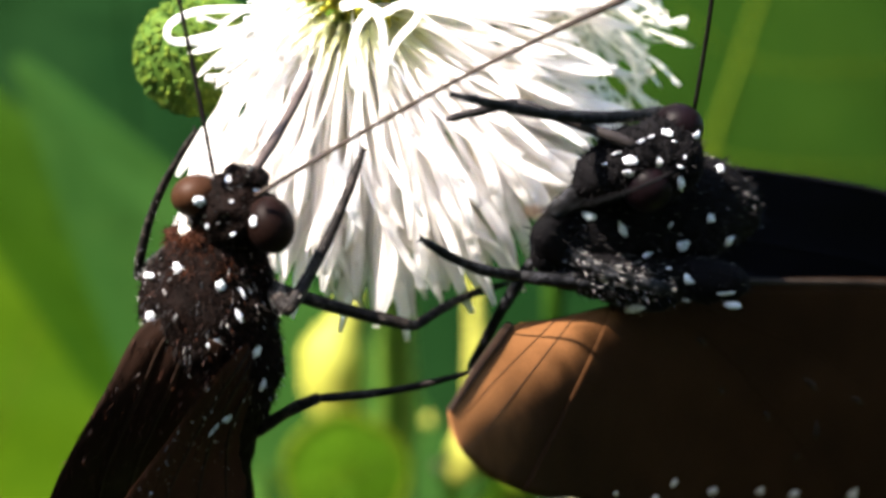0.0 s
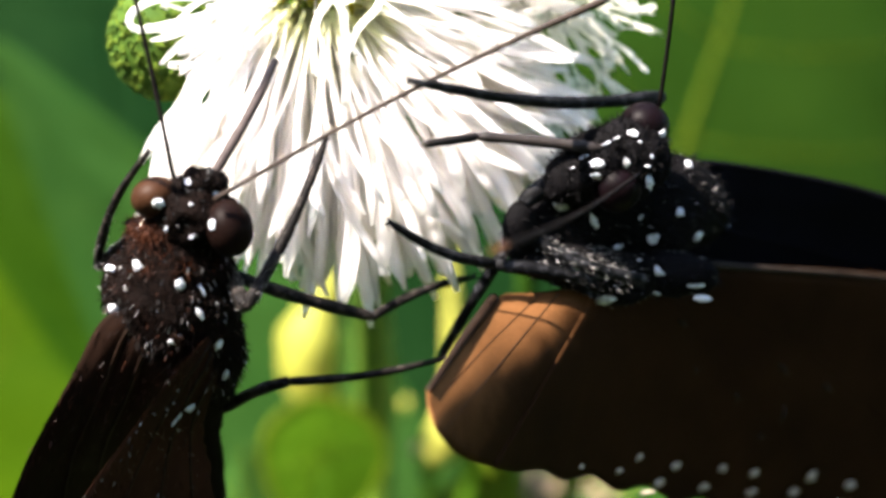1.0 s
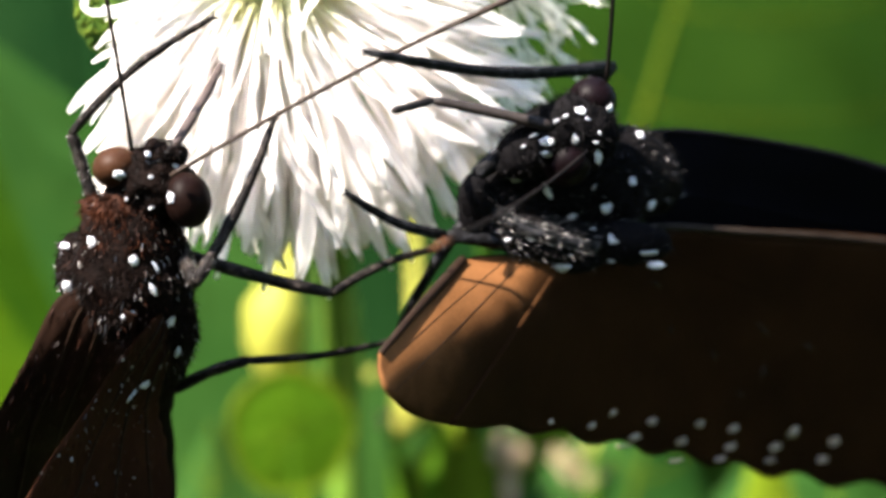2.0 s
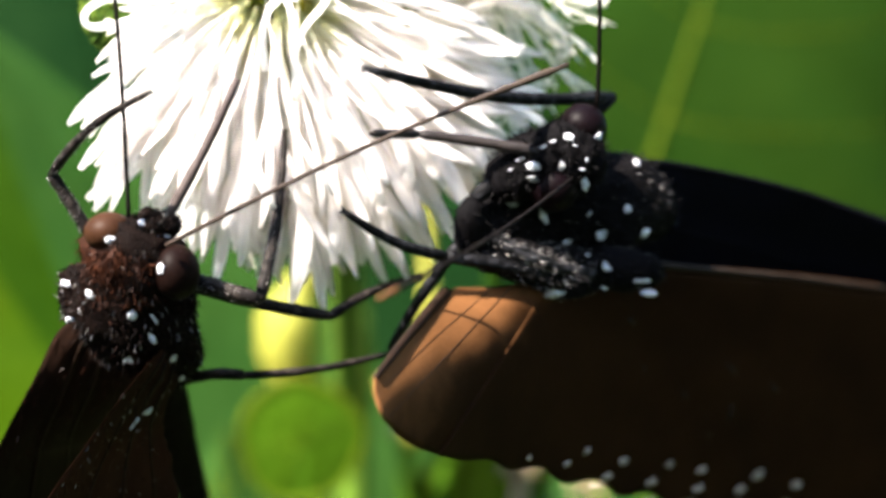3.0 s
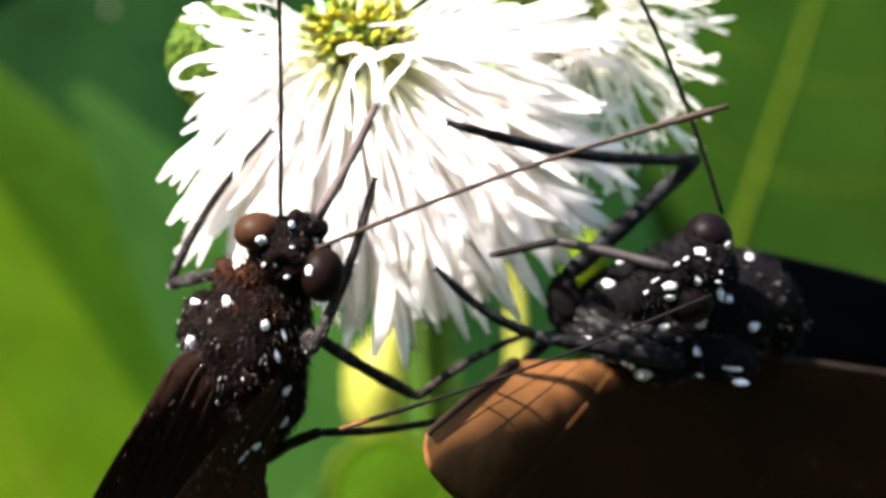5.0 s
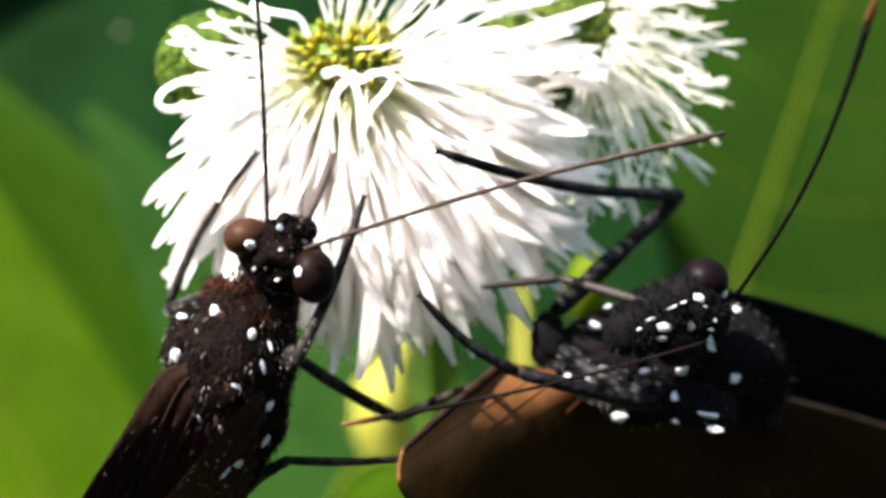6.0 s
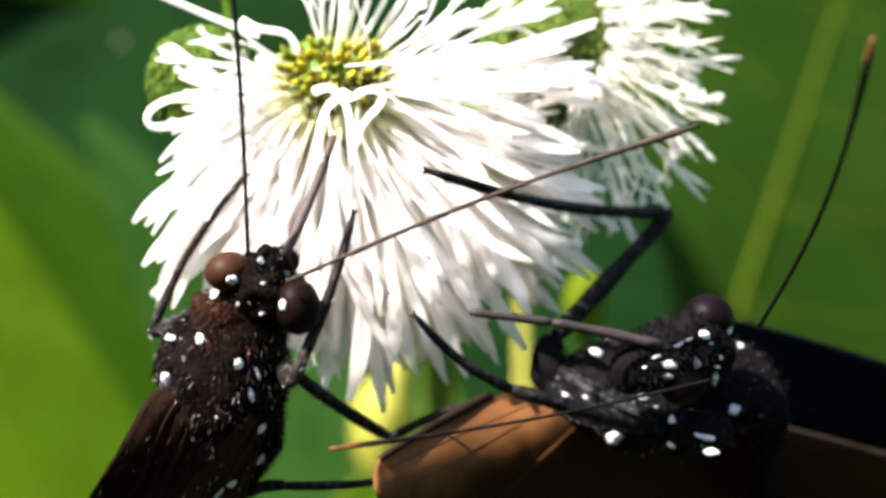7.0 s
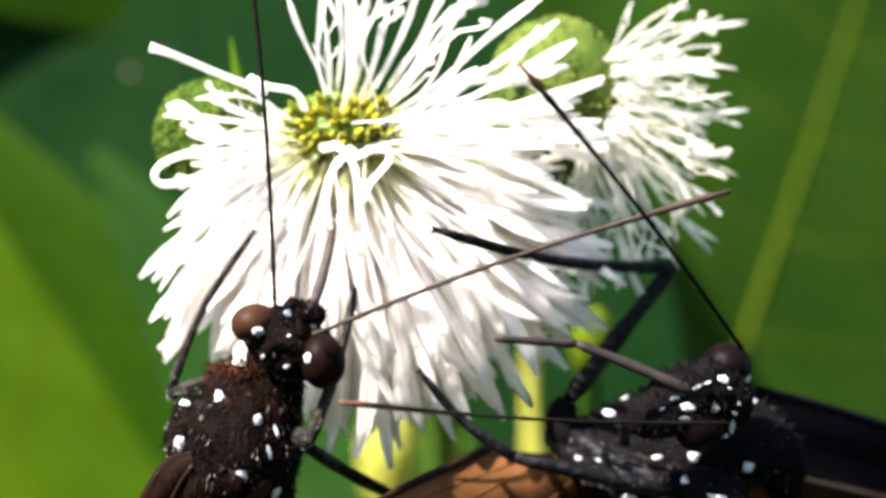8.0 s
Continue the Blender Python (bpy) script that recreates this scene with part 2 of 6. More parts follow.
def add_tube(bm, pts, radii, n=8, flat=1.0):
    """A closed tube through the points (millimetres), with a radius at each."""
    rings = []
    for i, p in enumerate(pts):
        d = pts[min(i + 1, len(pts) - 1)] - pts[max(i - 1, 0)]
        x, y = spin_frame(d)
        r = radii[i]
        ring = []
        for k in range(n):
            a = 2 * math.pi * k / n
            ring.append(bm.verts.new((p + x * (r * math.cos(a)) + y * (r * flat * math.sin(a))) * MM))
        rings.append(ring)
    for a, b in zip(rings, rings[1:]):
        for k in range(n):
            bm.faces.new((a[k], a[(k + 1) % n], b[(k + 1) % n], b[k]))
    bm.faces.new(rings[0][::-1])
    bm.faces.new(rings[-1])


def spline(ctrl, n):
    """n points on a Catmull-Rom curve through tuples of any length."""
    c = [np.array(p, float) for p in ctrl]
    c = [2 * c[0] - c[1]] + c + [2 * c[-1] - c[-2]]
    out = []
    for i in range(n):
        u = i / (n - 1) * (len(c) - 3)
        k = min(int(u), len(c) - 4)
        f = u - k
        a, b, d, e = c[k:k + 4]
        out.append(0.5 * (2 * b + (d - a) * f + (2 * a - 5 * b + 4 * d - e) * f * f + (3 * b - a - 3 * d + e) * f ** 3))
    return out


def loft(ctrl, n=28, m=28, lump=0.05, seed=0.0, deep=1.0):
    """A lumpy body through rings (x, y, z, radius), millimetres."""
    bm = bmesh.new()
    pts = spline(ctrl, n)
    rings = []
    for i, p in enumerate(pts):
        d = Vector(pts[min(i + 1, n - 1)][:3]) - Vector(pts[max(i - 1, 0)][:3])
        x, y = spin_frame(d)
        ring = []
        for k in range(m):
            a = 2 * math.pi * k / m
            w = x * math.cos(a) + y * (deep * math.sin(a))
            q = Vector(p[:3]) + w * max(p[3], 0.02)
            r = 1 + lump * (noise.noise(q * 1.1 + Vector((seed, 0, 0))) + 0.5 * noise.noise(q * 3.2))
            ring.append(bm.verts.new((Vector(p[:3]) + w * max(p[3], 0.02) * r) * MM))
        rings.append(ring)
    for a, b in zip(rings, rings[1:]):
        for k in range(m):
            bm.faces.new((a[k], a[(k + 1) % m], b[(k + 1) % m], b[k]))
    bm.faces.new(rings[0][::-1])
    bm.faces.new(rings[-1])
    bmesh.ops.recalc_face_normals(bm, faces=bm.faces)
    return bm


def ball(center, radii, sub=3, lump=0.0, freq=3.0, turn=None):
    bm = bmesh.new()
    bmesh.ops.create_icosphere(bm, subdivisions=sub, radius=1)
    for v in bm.verts:
        r = 1 + lump * noise.noise(v.co * freq + Vector(center))
        q = Vector((v.co.x * radii[0], v.co.y * radii[1], v.co.z * radii[2])) * r
        if turn is not None:
            q = turn @ q
        v.co = (Vector(center) + q) * MM
    return bm


def front_of(bms, x, z, default):
    """Where a ray along +y meets the first of the bodies, with its normal, in millimetres."""
    best = None
    for tree in bms:
        hit, nrm, _, _ = tree.ray_cast(Vector((x * MM, -0.05, z * MM)), Vector((0, 1, 0)))
        if hit is not None and (best is None or hit.y < best[0].y):
            best = (hit, nrm)
    if best is None:
        return Vector((x, default, z)), Vector((0, -1, 0))
    return best[0] / MM, best[1]


def spot(parent, trees, x, z, rx, rz, tilt=0.0, default=-1.0, material=None):
    """A tuft of white scales lying on the body."""
    rx, rz = rx * 0.84, rz * 0.84
    p, n = front_of(trees, x, z, default)
    if n.y > -0.35:
        n = Vector((n.x, -0.35, n.z)).normalized()
    ax, az = spin_frame(-n, Vector((0, 0, 1)))
    bm = bmesh.new()
    bmesh.ops.create_icosphere(bm, subdivisions=3, radius=1)
    t = radians(tilt)
    for v in bm.verts:
        w = 1 + 0.6 * noise.noise(v.co * 1.7 + p * 3) + 0.45 * noise.noise(v.co * 4 + p)
        a, b = v.co.x * rx * w, v.co.z * rz * w
        v.co = (p + ax * (a * math.cos(t) - b * math.sin(t)) + Vector((0, 0, 1)) * 0 + ax.cross(n) * (a * math.sin(t) + b * math.cos(t)) + n * (v.co.y * 0.07 + 0.02)) * MM
    return part("white_spot", bm, material or M_SPOT, parent)


def hairs(name, trees, count, length, material, parent, seed, lean=Vector((0, 0, 0)), wide=0.022, keep=lambda p: True):
    """Short bent hairs growing from the skin."""
    rnd = random.Random(seed)
    bm = bmesh.new()
    made = 0
    for tree, box in trees:
        for _ in range(count):
            o = Vector([rnd.uniform(box[k], box[k + 3]) for k in range(3)])
            d = Vector((rnd.gauss(0, 1), rnd.gauss(0, 1), rnd.gauss(0, 1))).normalized()
            hit, n, _, _ = tree.ray_cast(o * MM + d * 0.03, -d)
            if hit is None or not keep(hit / MM):
                continue
            p = hit / MM
            g = (n * 0.7 + lean + Vector((rnd.gauss(0, .35), rnd.gauss(0, .35), rnd.gauss(0, .35)))).normalized()
            L = length * rnd.uniform(0.5, 1.25)
            s = g.cross(Vector((rnd.gauss(0, 1), rnd.gauss(0, 1), rnd.gauss(0, 1)))).normalized() * wide
            mid = p + g * (L * 0.55)
            tip = p + (g + lean * 0.4).normalized() * L
            a, b, c, e, f = (bm.verts.new(q * MM) for q in (p - s, p + s, mid + s * 0.7, mid - s * 0.7, tip))
            bm.faces.new((a, b, c, e))
            bm.faces.new((e, c, f))
            made += 1
    return part(name, bm, material, parent, smooth=False)


def sheet(lead, trail, n=40, m=14, thick=0.05, ripple=0.05, scallop=0.0, waves=9, bow=0.0, smooth_to=0.0):
    """A thin stiff wing between two edge curves (millimetres); returns the bmesh and a function of the place on it."""
    A, B = spline(lead, n), spline(trail, n)

    def place(u, v):
        i = u * (n - 1)
        k = min(int(i), n - 2)
        f = i - k
        a, b = A[k] * (1 - f) + A[k + 1] * f, B[k] * (1 - f) + B[k + 1] * f
        w = v
        if scallop:
            w = v * (1 - scallop * min(1, max(0, (u - smooth_to) * 12)) * v * (0.5 + 0.5 * math.cos(2 * math.pi * u * waves)))
        p = Vector(a * (1 - w) + b * w)
        p.y += ripple * math.sin(v * 21 + u * 3) + ripple * 0.7 * noise.noise(p * 0.35) - bow * math.sin(math.pi * v)
        return p

    bm = bmesh.new()
    top = [[bm.verts.new(place(i / (n - 1), j / (m - 1)) * MM) for j in range(m)] for i in range(n)]
    bot = [[bm.verts.new((place(i / (n - 1), j / (m - 1)) + Vector((0, thick, 0))) * MM) for j in range(m)] for i in range(n)]
    for i in range(n - 1):
        for j in range(m - 1):
            bm.faces.new((top[i][j], top[i + 1][j], top[i + 1][j + 1], top[i][j + 1]))
            bm.faces.new((bot[i][j], bot[i][j + 1], bot[i + 1][j + 1], bot[i + 1][j]))
    for i in range(n - 1):
        bm.faces.new((top[i][0], bot[i][0], bot[i + 1][0], top[i + 1][0]))
        bm.faces.new((top[i][-1], top[i + 1][-1], bot[i + 1][-1], bot[i][-1]))
    for j in range(m - 1):
        bm.faces.new((top[0][j], top[0][j + 1], bot[0][j + 1], bot[0][j]))
        bm.faces.new((top[-1][j], bot[-1][j], bot[-1][j + 1], top[-1][j + 1]))
    bmesh.ops.recalc_face_normals(bm, faces=bm.faces)
    return bm, place


def veins(wing, place, lines, r=0.07, material=None):
    for line in lines:
        bm = bmesh.new()
        pts = [place(float(u), float(v)) + Vector((0, -0.01, 0)) for u, v in spline(line, 22)]
        add_tube(bm, pts, [r * (1 - 0.5 * i / 21) for i in range(22)], 6)
        part("vein", bm, material or M_VEIN, wing)


def segment(name, length, r0, r1, material, parent, bend=0.0, spines=0, seed=1, swell=0.0, label="", foot=False):
    """A leg segment along its own z axis, slightly bent, with fine spines."""
    rnd = random.Random(seed)
    bm = bmesh.new()
    n = 14
    pts, rad = [], []
    for i in range(n):
        u = i / (n - 1)
        pts.append(Vector((bend * math.sin(math.pi * u), 0.05 * math.sin(5 * u + seed), u * length)))
        rad.append((r0 * (1 - u) + r1 * u) * (1 + swell * math.sin(math.pi * min(1, u * 1.6)) + 0.06 * math.sin(17 * u + seed)))
    rad[0] *= 0.75
    rad[-1] *= 0.7
    add_tube(bm, pts, rad, 9)
    for _ in range(spines):
        u = rnd.uniform(0.05, 0.98)
        a = rnd.uniform(0, 2 * math.pi)
        k = u * (n - 1)
        i = min(int(k), n - 2)
        p = pts[i].lerp(pts[i + 1], k - i)
        out = Vector((math.cos(a), math.sin(a), 0))
        q = p + out * rad[i] * 0.9
        s = Vector((-math.sin(a), math.cos(a), 0)) * 0.018
        tip = q + (out * 0.5 + Vector((0, 0, 0.9))).normalized() * rnd.uniform(0.08, 0.2)
        v = [bm.verts.new(w * MM) for w in (q - s, q + s, tip)]
        bm.faces.new(v)
    if foot:
        end = pts[-1]
        for sx in (-1, 1):
            add_tube(bm, [end, end + Vector((sx * 0.08, 0, 0.12)), end + Vector((sx * 0.15, 0.08, 0.17))], [r1 * 0.6, r1 * 0.4, 0.02], 5)
    return part(name, bm, material, parent, label)


def antenna(length, r, material, parent, club=2.2, bend=0.0, tip=None):
    bm = bmesh.new()
    n = 40
    pts = [Vector((bend * math.sin(math.pi * i / (n - 1)), 0, length * i / (n - 1))) for i in range(n)]
    rad = []
    for i in range(n):
        u = i / (n - 1)
        w = r * (1 + (club - 1) * max(0, (u - 0.66) / 0.34) ** 1.2)
        w *= 1 + 0.13 * (i % 2)
        if u > 0.96:
            w *= 0.6
        rad.append(w)
    cut = n - 3 if tip else n
    add_tube(bm, pts[:cut], rad[:cut], 8)
    ob = part("antenna", bm, material, parent)
    if tip:
        bm = bmesh.new()
        add_tube(bm, pts[cut - 1:], rad[cut - 1:], 8)
        part("antenna_tip", bm, tip, ob, "dull orange tip")
    return ob


def tree_of(ob):
    bm = bmesh.new()
    bm.from_mesh(ob.data)
    t = BVHTree.FromBMesh(bm)
    bm.free()
    return t


# ---- ground ----
bm = bmesh.new()
for i in range(61):
    for j in range(61):
        x, y = ((i - 30) / 30) ** 3 * 400, ((j - 30) / 30) ** 3 * 400
        bm.verts.new((x, y, -0.62 + 0.02 * noise.noise(Vector((x * 3, y * 3, 0))) + 0.3 * noise.noise(Vector((x * .05, y * .05, 4)))))
bm.verts.ensure_lookup_table()
for i in range(60):
    for j in range(60):
        a = i * 61 + j
        bm.faces.new([bm.verts[k] for k in (a, a + 61, a + 62, a + 1)])
tagged(new("ground", mesh_of("ground", bm, M_SOIL)), "brown soil with leaf litter and low green growth", "ground", kind="structure")


# ---- background leaves and plants ----
def behind(u, v, y):
    """A place y millimetres behind the flower, on the line of sight through column u and row v."""
    d = (65.6 + y) / 2734.0
    return Vector(((u - 784) * d, y, -(v - 441) * d))


def broad_leaf(name, root, tip, width, material, label, tilt=0.0, cup=0.08, shape=0.55, side_veins=7, rib=M_RIB, rib_r=0.9, seed=0, group="broad leaves"):
    """A broad leaf blade with a raised midrib and side veins. Millimetres."""
    n, m = 30, 19
    ax = (tip - root)
    L = ax.length
    ax.normalize()
    across = ax.cross(Vector((0, 1, 0))).normalized()
    nrm = across.cross(ax).normalized()
    across = (across * math.cos(radians(tilt)) + nrm * math.sin(radians(tilt))).normalized()
    nrm = across.cross(ax).normalized()

    def place(u, v):
        w = width / 2 * math.sin(math.pi * min(1, u ** shape * 0.98 + 0.01)) ** 0.85
        s = abs(v)
        vein = math.sin((u * side_veins + s * 1.1) * 2 * math.pi)
        h = cup * width * s * s + 0.006 * width * vein * s * (1 - s) * 3 - 0.10 * L * (u - 0.5) ** 2
        h += 0.02 * width * noise.noise(Vector((u * 3, v * 2, seed)))
        return root + ax * (u * L) + across * (v * w) + nrm * h

    thing = new(name)
    tagged(thing, label, "leaf", group)
    bm = bmesh.new()
    vs = [[[bm.verts.new((place(i / (n - 1), j / (m - 1) * 2 - 1) + nrm * (0.35 * k)) * MM) for j in range(m)] for i in range(n)] for k in range(2)]
    for i in range(n - 1):
        for j in range(m - 1):
            bm.faces.new((vs[0][i][j], vs[0][i + 1][j], vs[0][i + 1][j + 1], vs[0][i][j + 1]))
            bm.faces.new((vs[1][i][j], vs[1][i][j + 1], vs[1][i + 1][j + 1], vs[1][i + 1][j]))
    part("blade", bm, material, thing)
    bm = bmesh.new()
    pts = [place(i / 24, 0) for i in range(25)]
    stalk = [root - ax * (L * 0.25) + Vector((0, 0, -L * 0.03)), root - ax * (L * 0.12)]
    add_tube(bm, stalk + pts, [rib_r] * 2 + [rib_r * (1 - 0.8 * i / 24) for i in range(25)], 8)
    part("midrib", bm, rib, thing)
    for k in range(side_veins):
        for s in (-1, 1):
            bm = bmesh.new()
            u0 = 0.08 + 0.8 * k / side_veins
            pts = [place(min(0.99, u0 + 0.14 * (j / 9) ** 1.3), s * j / 9 * 0.92) for j in range(10)]
            add_tube(bm, pts, [rib_r * 0.34 * (1 - 0.7 * j / 9) for j in range(10)], 5)
            part("side_vein", bm, rib, thing)
    return thing


broad_leaf("leaf", behind(1150, 1050, 118), behind(1628, -420, 135), 104, M_LEAF, "broad glossy green leaf with a pale midrib", tilt=-8, cup=0.02, rib_r=0.58, seed=1)
shade_leaf = broad_leaf("leaf", behind(460, 1300, 108), behind(230, -700, 120), 104, M_LEAF_DARK, "broad blue-green leaf, shade put into its dark colour", tilt=12, cup=0.03, rib=M_LEAF_DARK, rib_r=0.6, seed=2)
broad_leaf("leaf", behind(330, 1440, 104), behind(-440, -90, 113), 40, M_LEAF_LIGHT, "long yellow-green leaf, sunlight put into its bright colour", tilt=10, cup=0.05, rib_r=0.6, seed=3)
broad_leaf("leaf", behind(1000, 1500, 95), behind(160, 255, 103), 31, M_LEAF_TEAL, "deep green leaf behind the flower, half sun put into its colour", tilt=12, cup=0.03, rib=M_LEAF_TEAL, rib_r=0.5, seed=9)
broad_leaf("leaf", behind(980, 1500, 160), behind(880, -900, 170), 125, M_LEAF, "broad green leaf far behind the flower", tilt=6, cup=0.02, rib_r=1.0, seed=4)
broad_leaf("leaf", behind(2300, 1300, 155), behind(1900, -900, 160), 125, M_LEAF, "broad green leaf at the edge of the plant", tilt=-14, cup=0.02, rib_r=1.0, seed=5)
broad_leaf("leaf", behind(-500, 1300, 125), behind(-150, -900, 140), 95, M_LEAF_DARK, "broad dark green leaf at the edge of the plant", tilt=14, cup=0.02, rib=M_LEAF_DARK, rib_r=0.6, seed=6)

broad_leaf("leaf", behind(1045, 1500, 99), behind(-200, 60, 107), 22, M_LEAF_BAND, "green leaf, a little sun put into its colour", tilt=8, cup=0.04, rib=M_LEAF_BAND, rib_r=0.3, seed=12)

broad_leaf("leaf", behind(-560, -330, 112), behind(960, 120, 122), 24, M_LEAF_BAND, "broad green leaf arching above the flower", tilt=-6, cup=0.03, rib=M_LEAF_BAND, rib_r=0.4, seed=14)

hit = tree_of(shade_leaf.children[0]).ray_cast(behind(212, 112, 0) * MM, (behind(212, 112, 100) - behind(212, 112, 0)).normalized())[0]
if hit is not None:
    part("pale_speck", ball(hit / MM, (0.36, 0.2, 0.33), 3, 0.2), M_WING_DOT, shade_leaf, "small pale speck")


def stalk_bud(name, foot, neck, top, r, label, skin=None):
    """A pale oval bud on its stalk."""
    thing = tagged(new(name), label, "flower bud", "buds behind")
    bm = bmesh.new()
    add_tube(bm, [foot, foot.lerp(neck, 0.5) + Vector((0.8, 0, 0)), neck], [0.8, 0.7, 0.8], 9)
    part("stalk", bm, M_LEAF, thing)
    ax = top - neck
    bm = loft([(*(neck + ax * u), r * w) for u, w in ((0, 0.35), (0.15, 0.75), (0.4, 1.0), (0.7, 0.9), (0.92, 0.5), (1, 0.12))], 14, 14, 0.06)
    part("bud", bm, skin or M_BUDPALE, thing)
    return thing


def calyx_bud(rings, foot, tips, label):
    """A pale calyx that narrows to its tip, on a stalk, with wilted ends below. Rings: column, row, radius."""
    thing = tagged(new("flower_bud"), label, "flower bud", "buds behind")
    part("calyx", loft([(*behind(u, v, 80), r) for u, v, r in rings], 24, 18, 0.14, rings[0][0]), M_BUDPALE, thing, "pale yellow calyx")
    bm = bmesh.new()
    top = behind(*rings[-1][:2], 80)
    add_tube(bm, [foot, foot.lerp(top, 0.5) + Vector((0.8, 0, 0)), top], [0.8, 0.7, 0.8], 9)
    part("stalk", bm, M_LEAF_ROUND, thing)
    for u, v, r, mt in tips:
        part("wilted_end", ball(behind(u, v, 77), (r, r * 0.8, r * 1.2), 3, 0.3), mt, thing, "small wilted floret end")
    return thing


calyx_bud([(718, 640, 0.5), (714, 669, 0.9), (698, 718, 1.7), (684, 757, 2.75), (680, 816, 2.85), (695, 876, 2.1), (716, 925, 1.2)], behind(730, 1400, 82),
          [(725, 897, 0.55, M_DRY_RED), (770, 925, 0.65, M_DRY)], "pale yellow vase-shaped bud with wilted ends")
calyx_bud([(926, 560, 0.4), (928, 620, 0.55), (931, 721, 0.8), (940, 821, 1.2), (948, 885, 1.7), (918, 945, 1.9), (892, 990, 1.0)], behind(880, 1400, 82),
          [(849, 883, 0.5, M_BUDPALE), (868, 965, 0.5, M_DRY)], "slender pale yellow bud between the leaves")
calyx_bud([(1030, 900, 0.5), (1012, 912, 1.0), (985, 930, 1.4), (965, 960, 1.1)], behind(900, 1400, 84), [], "small yellow bud on a side shoot")
stalk_bud("flower_bud", behind(815, 1500, 84), behind(805, 980, 84), behind(800, 700, 84), 1.7, "slim green bud on a stalk", M_LEAF_MID)
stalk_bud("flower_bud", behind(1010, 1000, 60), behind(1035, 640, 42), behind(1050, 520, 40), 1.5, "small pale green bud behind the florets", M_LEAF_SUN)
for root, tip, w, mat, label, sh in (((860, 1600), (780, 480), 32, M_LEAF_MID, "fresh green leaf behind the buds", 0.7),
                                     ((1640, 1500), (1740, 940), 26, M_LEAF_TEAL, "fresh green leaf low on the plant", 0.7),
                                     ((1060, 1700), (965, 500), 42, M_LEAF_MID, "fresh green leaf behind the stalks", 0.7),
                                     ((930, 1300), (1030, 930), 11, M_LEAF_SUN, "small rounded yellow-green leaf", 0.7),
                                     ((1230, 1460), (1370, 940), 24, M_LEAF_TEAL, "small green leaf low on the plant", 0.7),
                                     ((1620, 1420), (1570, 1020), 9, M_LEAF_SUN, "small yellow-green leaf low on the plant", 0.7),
                                     ((540, 1400), (570, 960), 10, M_LEAF_TEAL, "small green leaf low on the plant", 0.7)):
    broad_leaf("leaf", behind(*root, 103 if mat is M_LEAF_MID else 82), behind(*tip, 110 if mat is M_LEAF_MID else 86), w, mat, label, 10 if mat is M_LEAF_MID else 4, 0.1, sh, 5, M_RIB, 0.4, w, "small leaves")


def round_leaf(centre, rx, rz, label):
    """A small round cupped leaf with a pale rolled rim, on a stalk."""
    thing = tagged(new("leaf"), label, "leaf", "small leaves")
    rings, sides = 9, 36

    def place(r, a):
        wave = 1 + 0.03 * math.sin(3 * a + 1) + 0.02 * math.sin(5 * a)
        x, z = rx * r * wave * math.cos(a), rz * r * wave * math.sin(a)
        return centre + Vector((x, 0.3 * r * r + 0.12 * math.sin(7 * a) * r * (1 - r) - 0.12 * z, z))

    bm = bmesh.new()
    for k in range(2):
        off = Vector((0, 0.3 * k, 0))
        mid = bm.verts.new((centre + off) * MM)
        loops = [[bm.verts.new((place((i + 1) / rings, 2 * math.pi * j / sides) + off) * MM) for j in range(sides)] for i in range(rings)]
        for j in range(sides):
            bm.faces.new((mid, loops[0][j], loops[0][(j + 1) % sides]))
            for i in range(rings - 1):
                bm.faces.new((loops[i][j], loops[i + 1][j], loops[i + 1][(j + 1) % sides], loops[i][(j + 1) % sides]))
    part("blade", bm, M_LEAF_ROUND, thing)
    bm = bmesh.new()
    add_tube(bm, [place(1, 2 * math.pi * j / 48) for j in range(49)], [0.28] * 49, 6)
    part("rim", bm, M_LEAF_SUN, thing, "paler rolled rim")
    for a in (20, 62, 100, 140, 185, 235, 290):
        bm = bmesh.new()
        add_tube(bm, [place(0.04 + 0.88 * q / 8, radians(a + 5 * q / 8)) for q in range(9)], [0.16 * (1 - 0.08 * q) for q in range(9)], 5)
        part("side_vein", bm, M_LEAF_MID, thing)
    bm = bmesh.new()
    add_tube(bm, [centre + Vector((0, 0.3, 0)), centre + Vector((0.6, 2.5, -12)), centre + Vector((1, 4, -60))], [0.4, 0.45, 0.5], 8)
    part("stalk", bm, M_LEAF_ROUND, thing)


round_leaf(behind(700, 985, 72), 5.4, 5.6, "small round green leaf with a paler rim")


def dried_flower(u, v, y, size, seed, label):
    """A withered head: a small core, papery florets all round, a dry stalk."""
    dried = tagged(new("dried_flower"), label, "dried flower", "dried flowers")
    heart = behind(u, v, y)
    part("core", ball(heart, (1.9 * size, 1.8 * size, 1.7 * size), 3, 0.2), M_DRY, dried)
    bm = bmesh.new()
    dr = random.Random(seed)
    for k in range(120):
        d = Vector((dr.gauss(0, 1), dr.gauss(0, 1) - 0.4, dr.gauss(0, 1))).normalized()
        L = dr.uniform(2.2, 3.9) * size
        add_tube(bm, [heart + d * 1.5 * size, heart + d * (L * 0.75) + Vector((0, 0, 0.3)), heart + d * L], [0.22, 0.26, 0.08], 5)
    tagged(part("papery_fringe", bm, M_DRY, dried), kind="stuff")
    bm = bmesh.new()
    add_tube(bm, [heart, heart + Vector((1, 2, -25)), heart + Vector((2, 3, -80))], [1.1 * size, 1.1, 1.2], 8)
    part("stalk", bm, M_DRY, dried)


dried_flower(1222, 1068, 88, 1.0, 8, "withered tan flower head with papery florets")
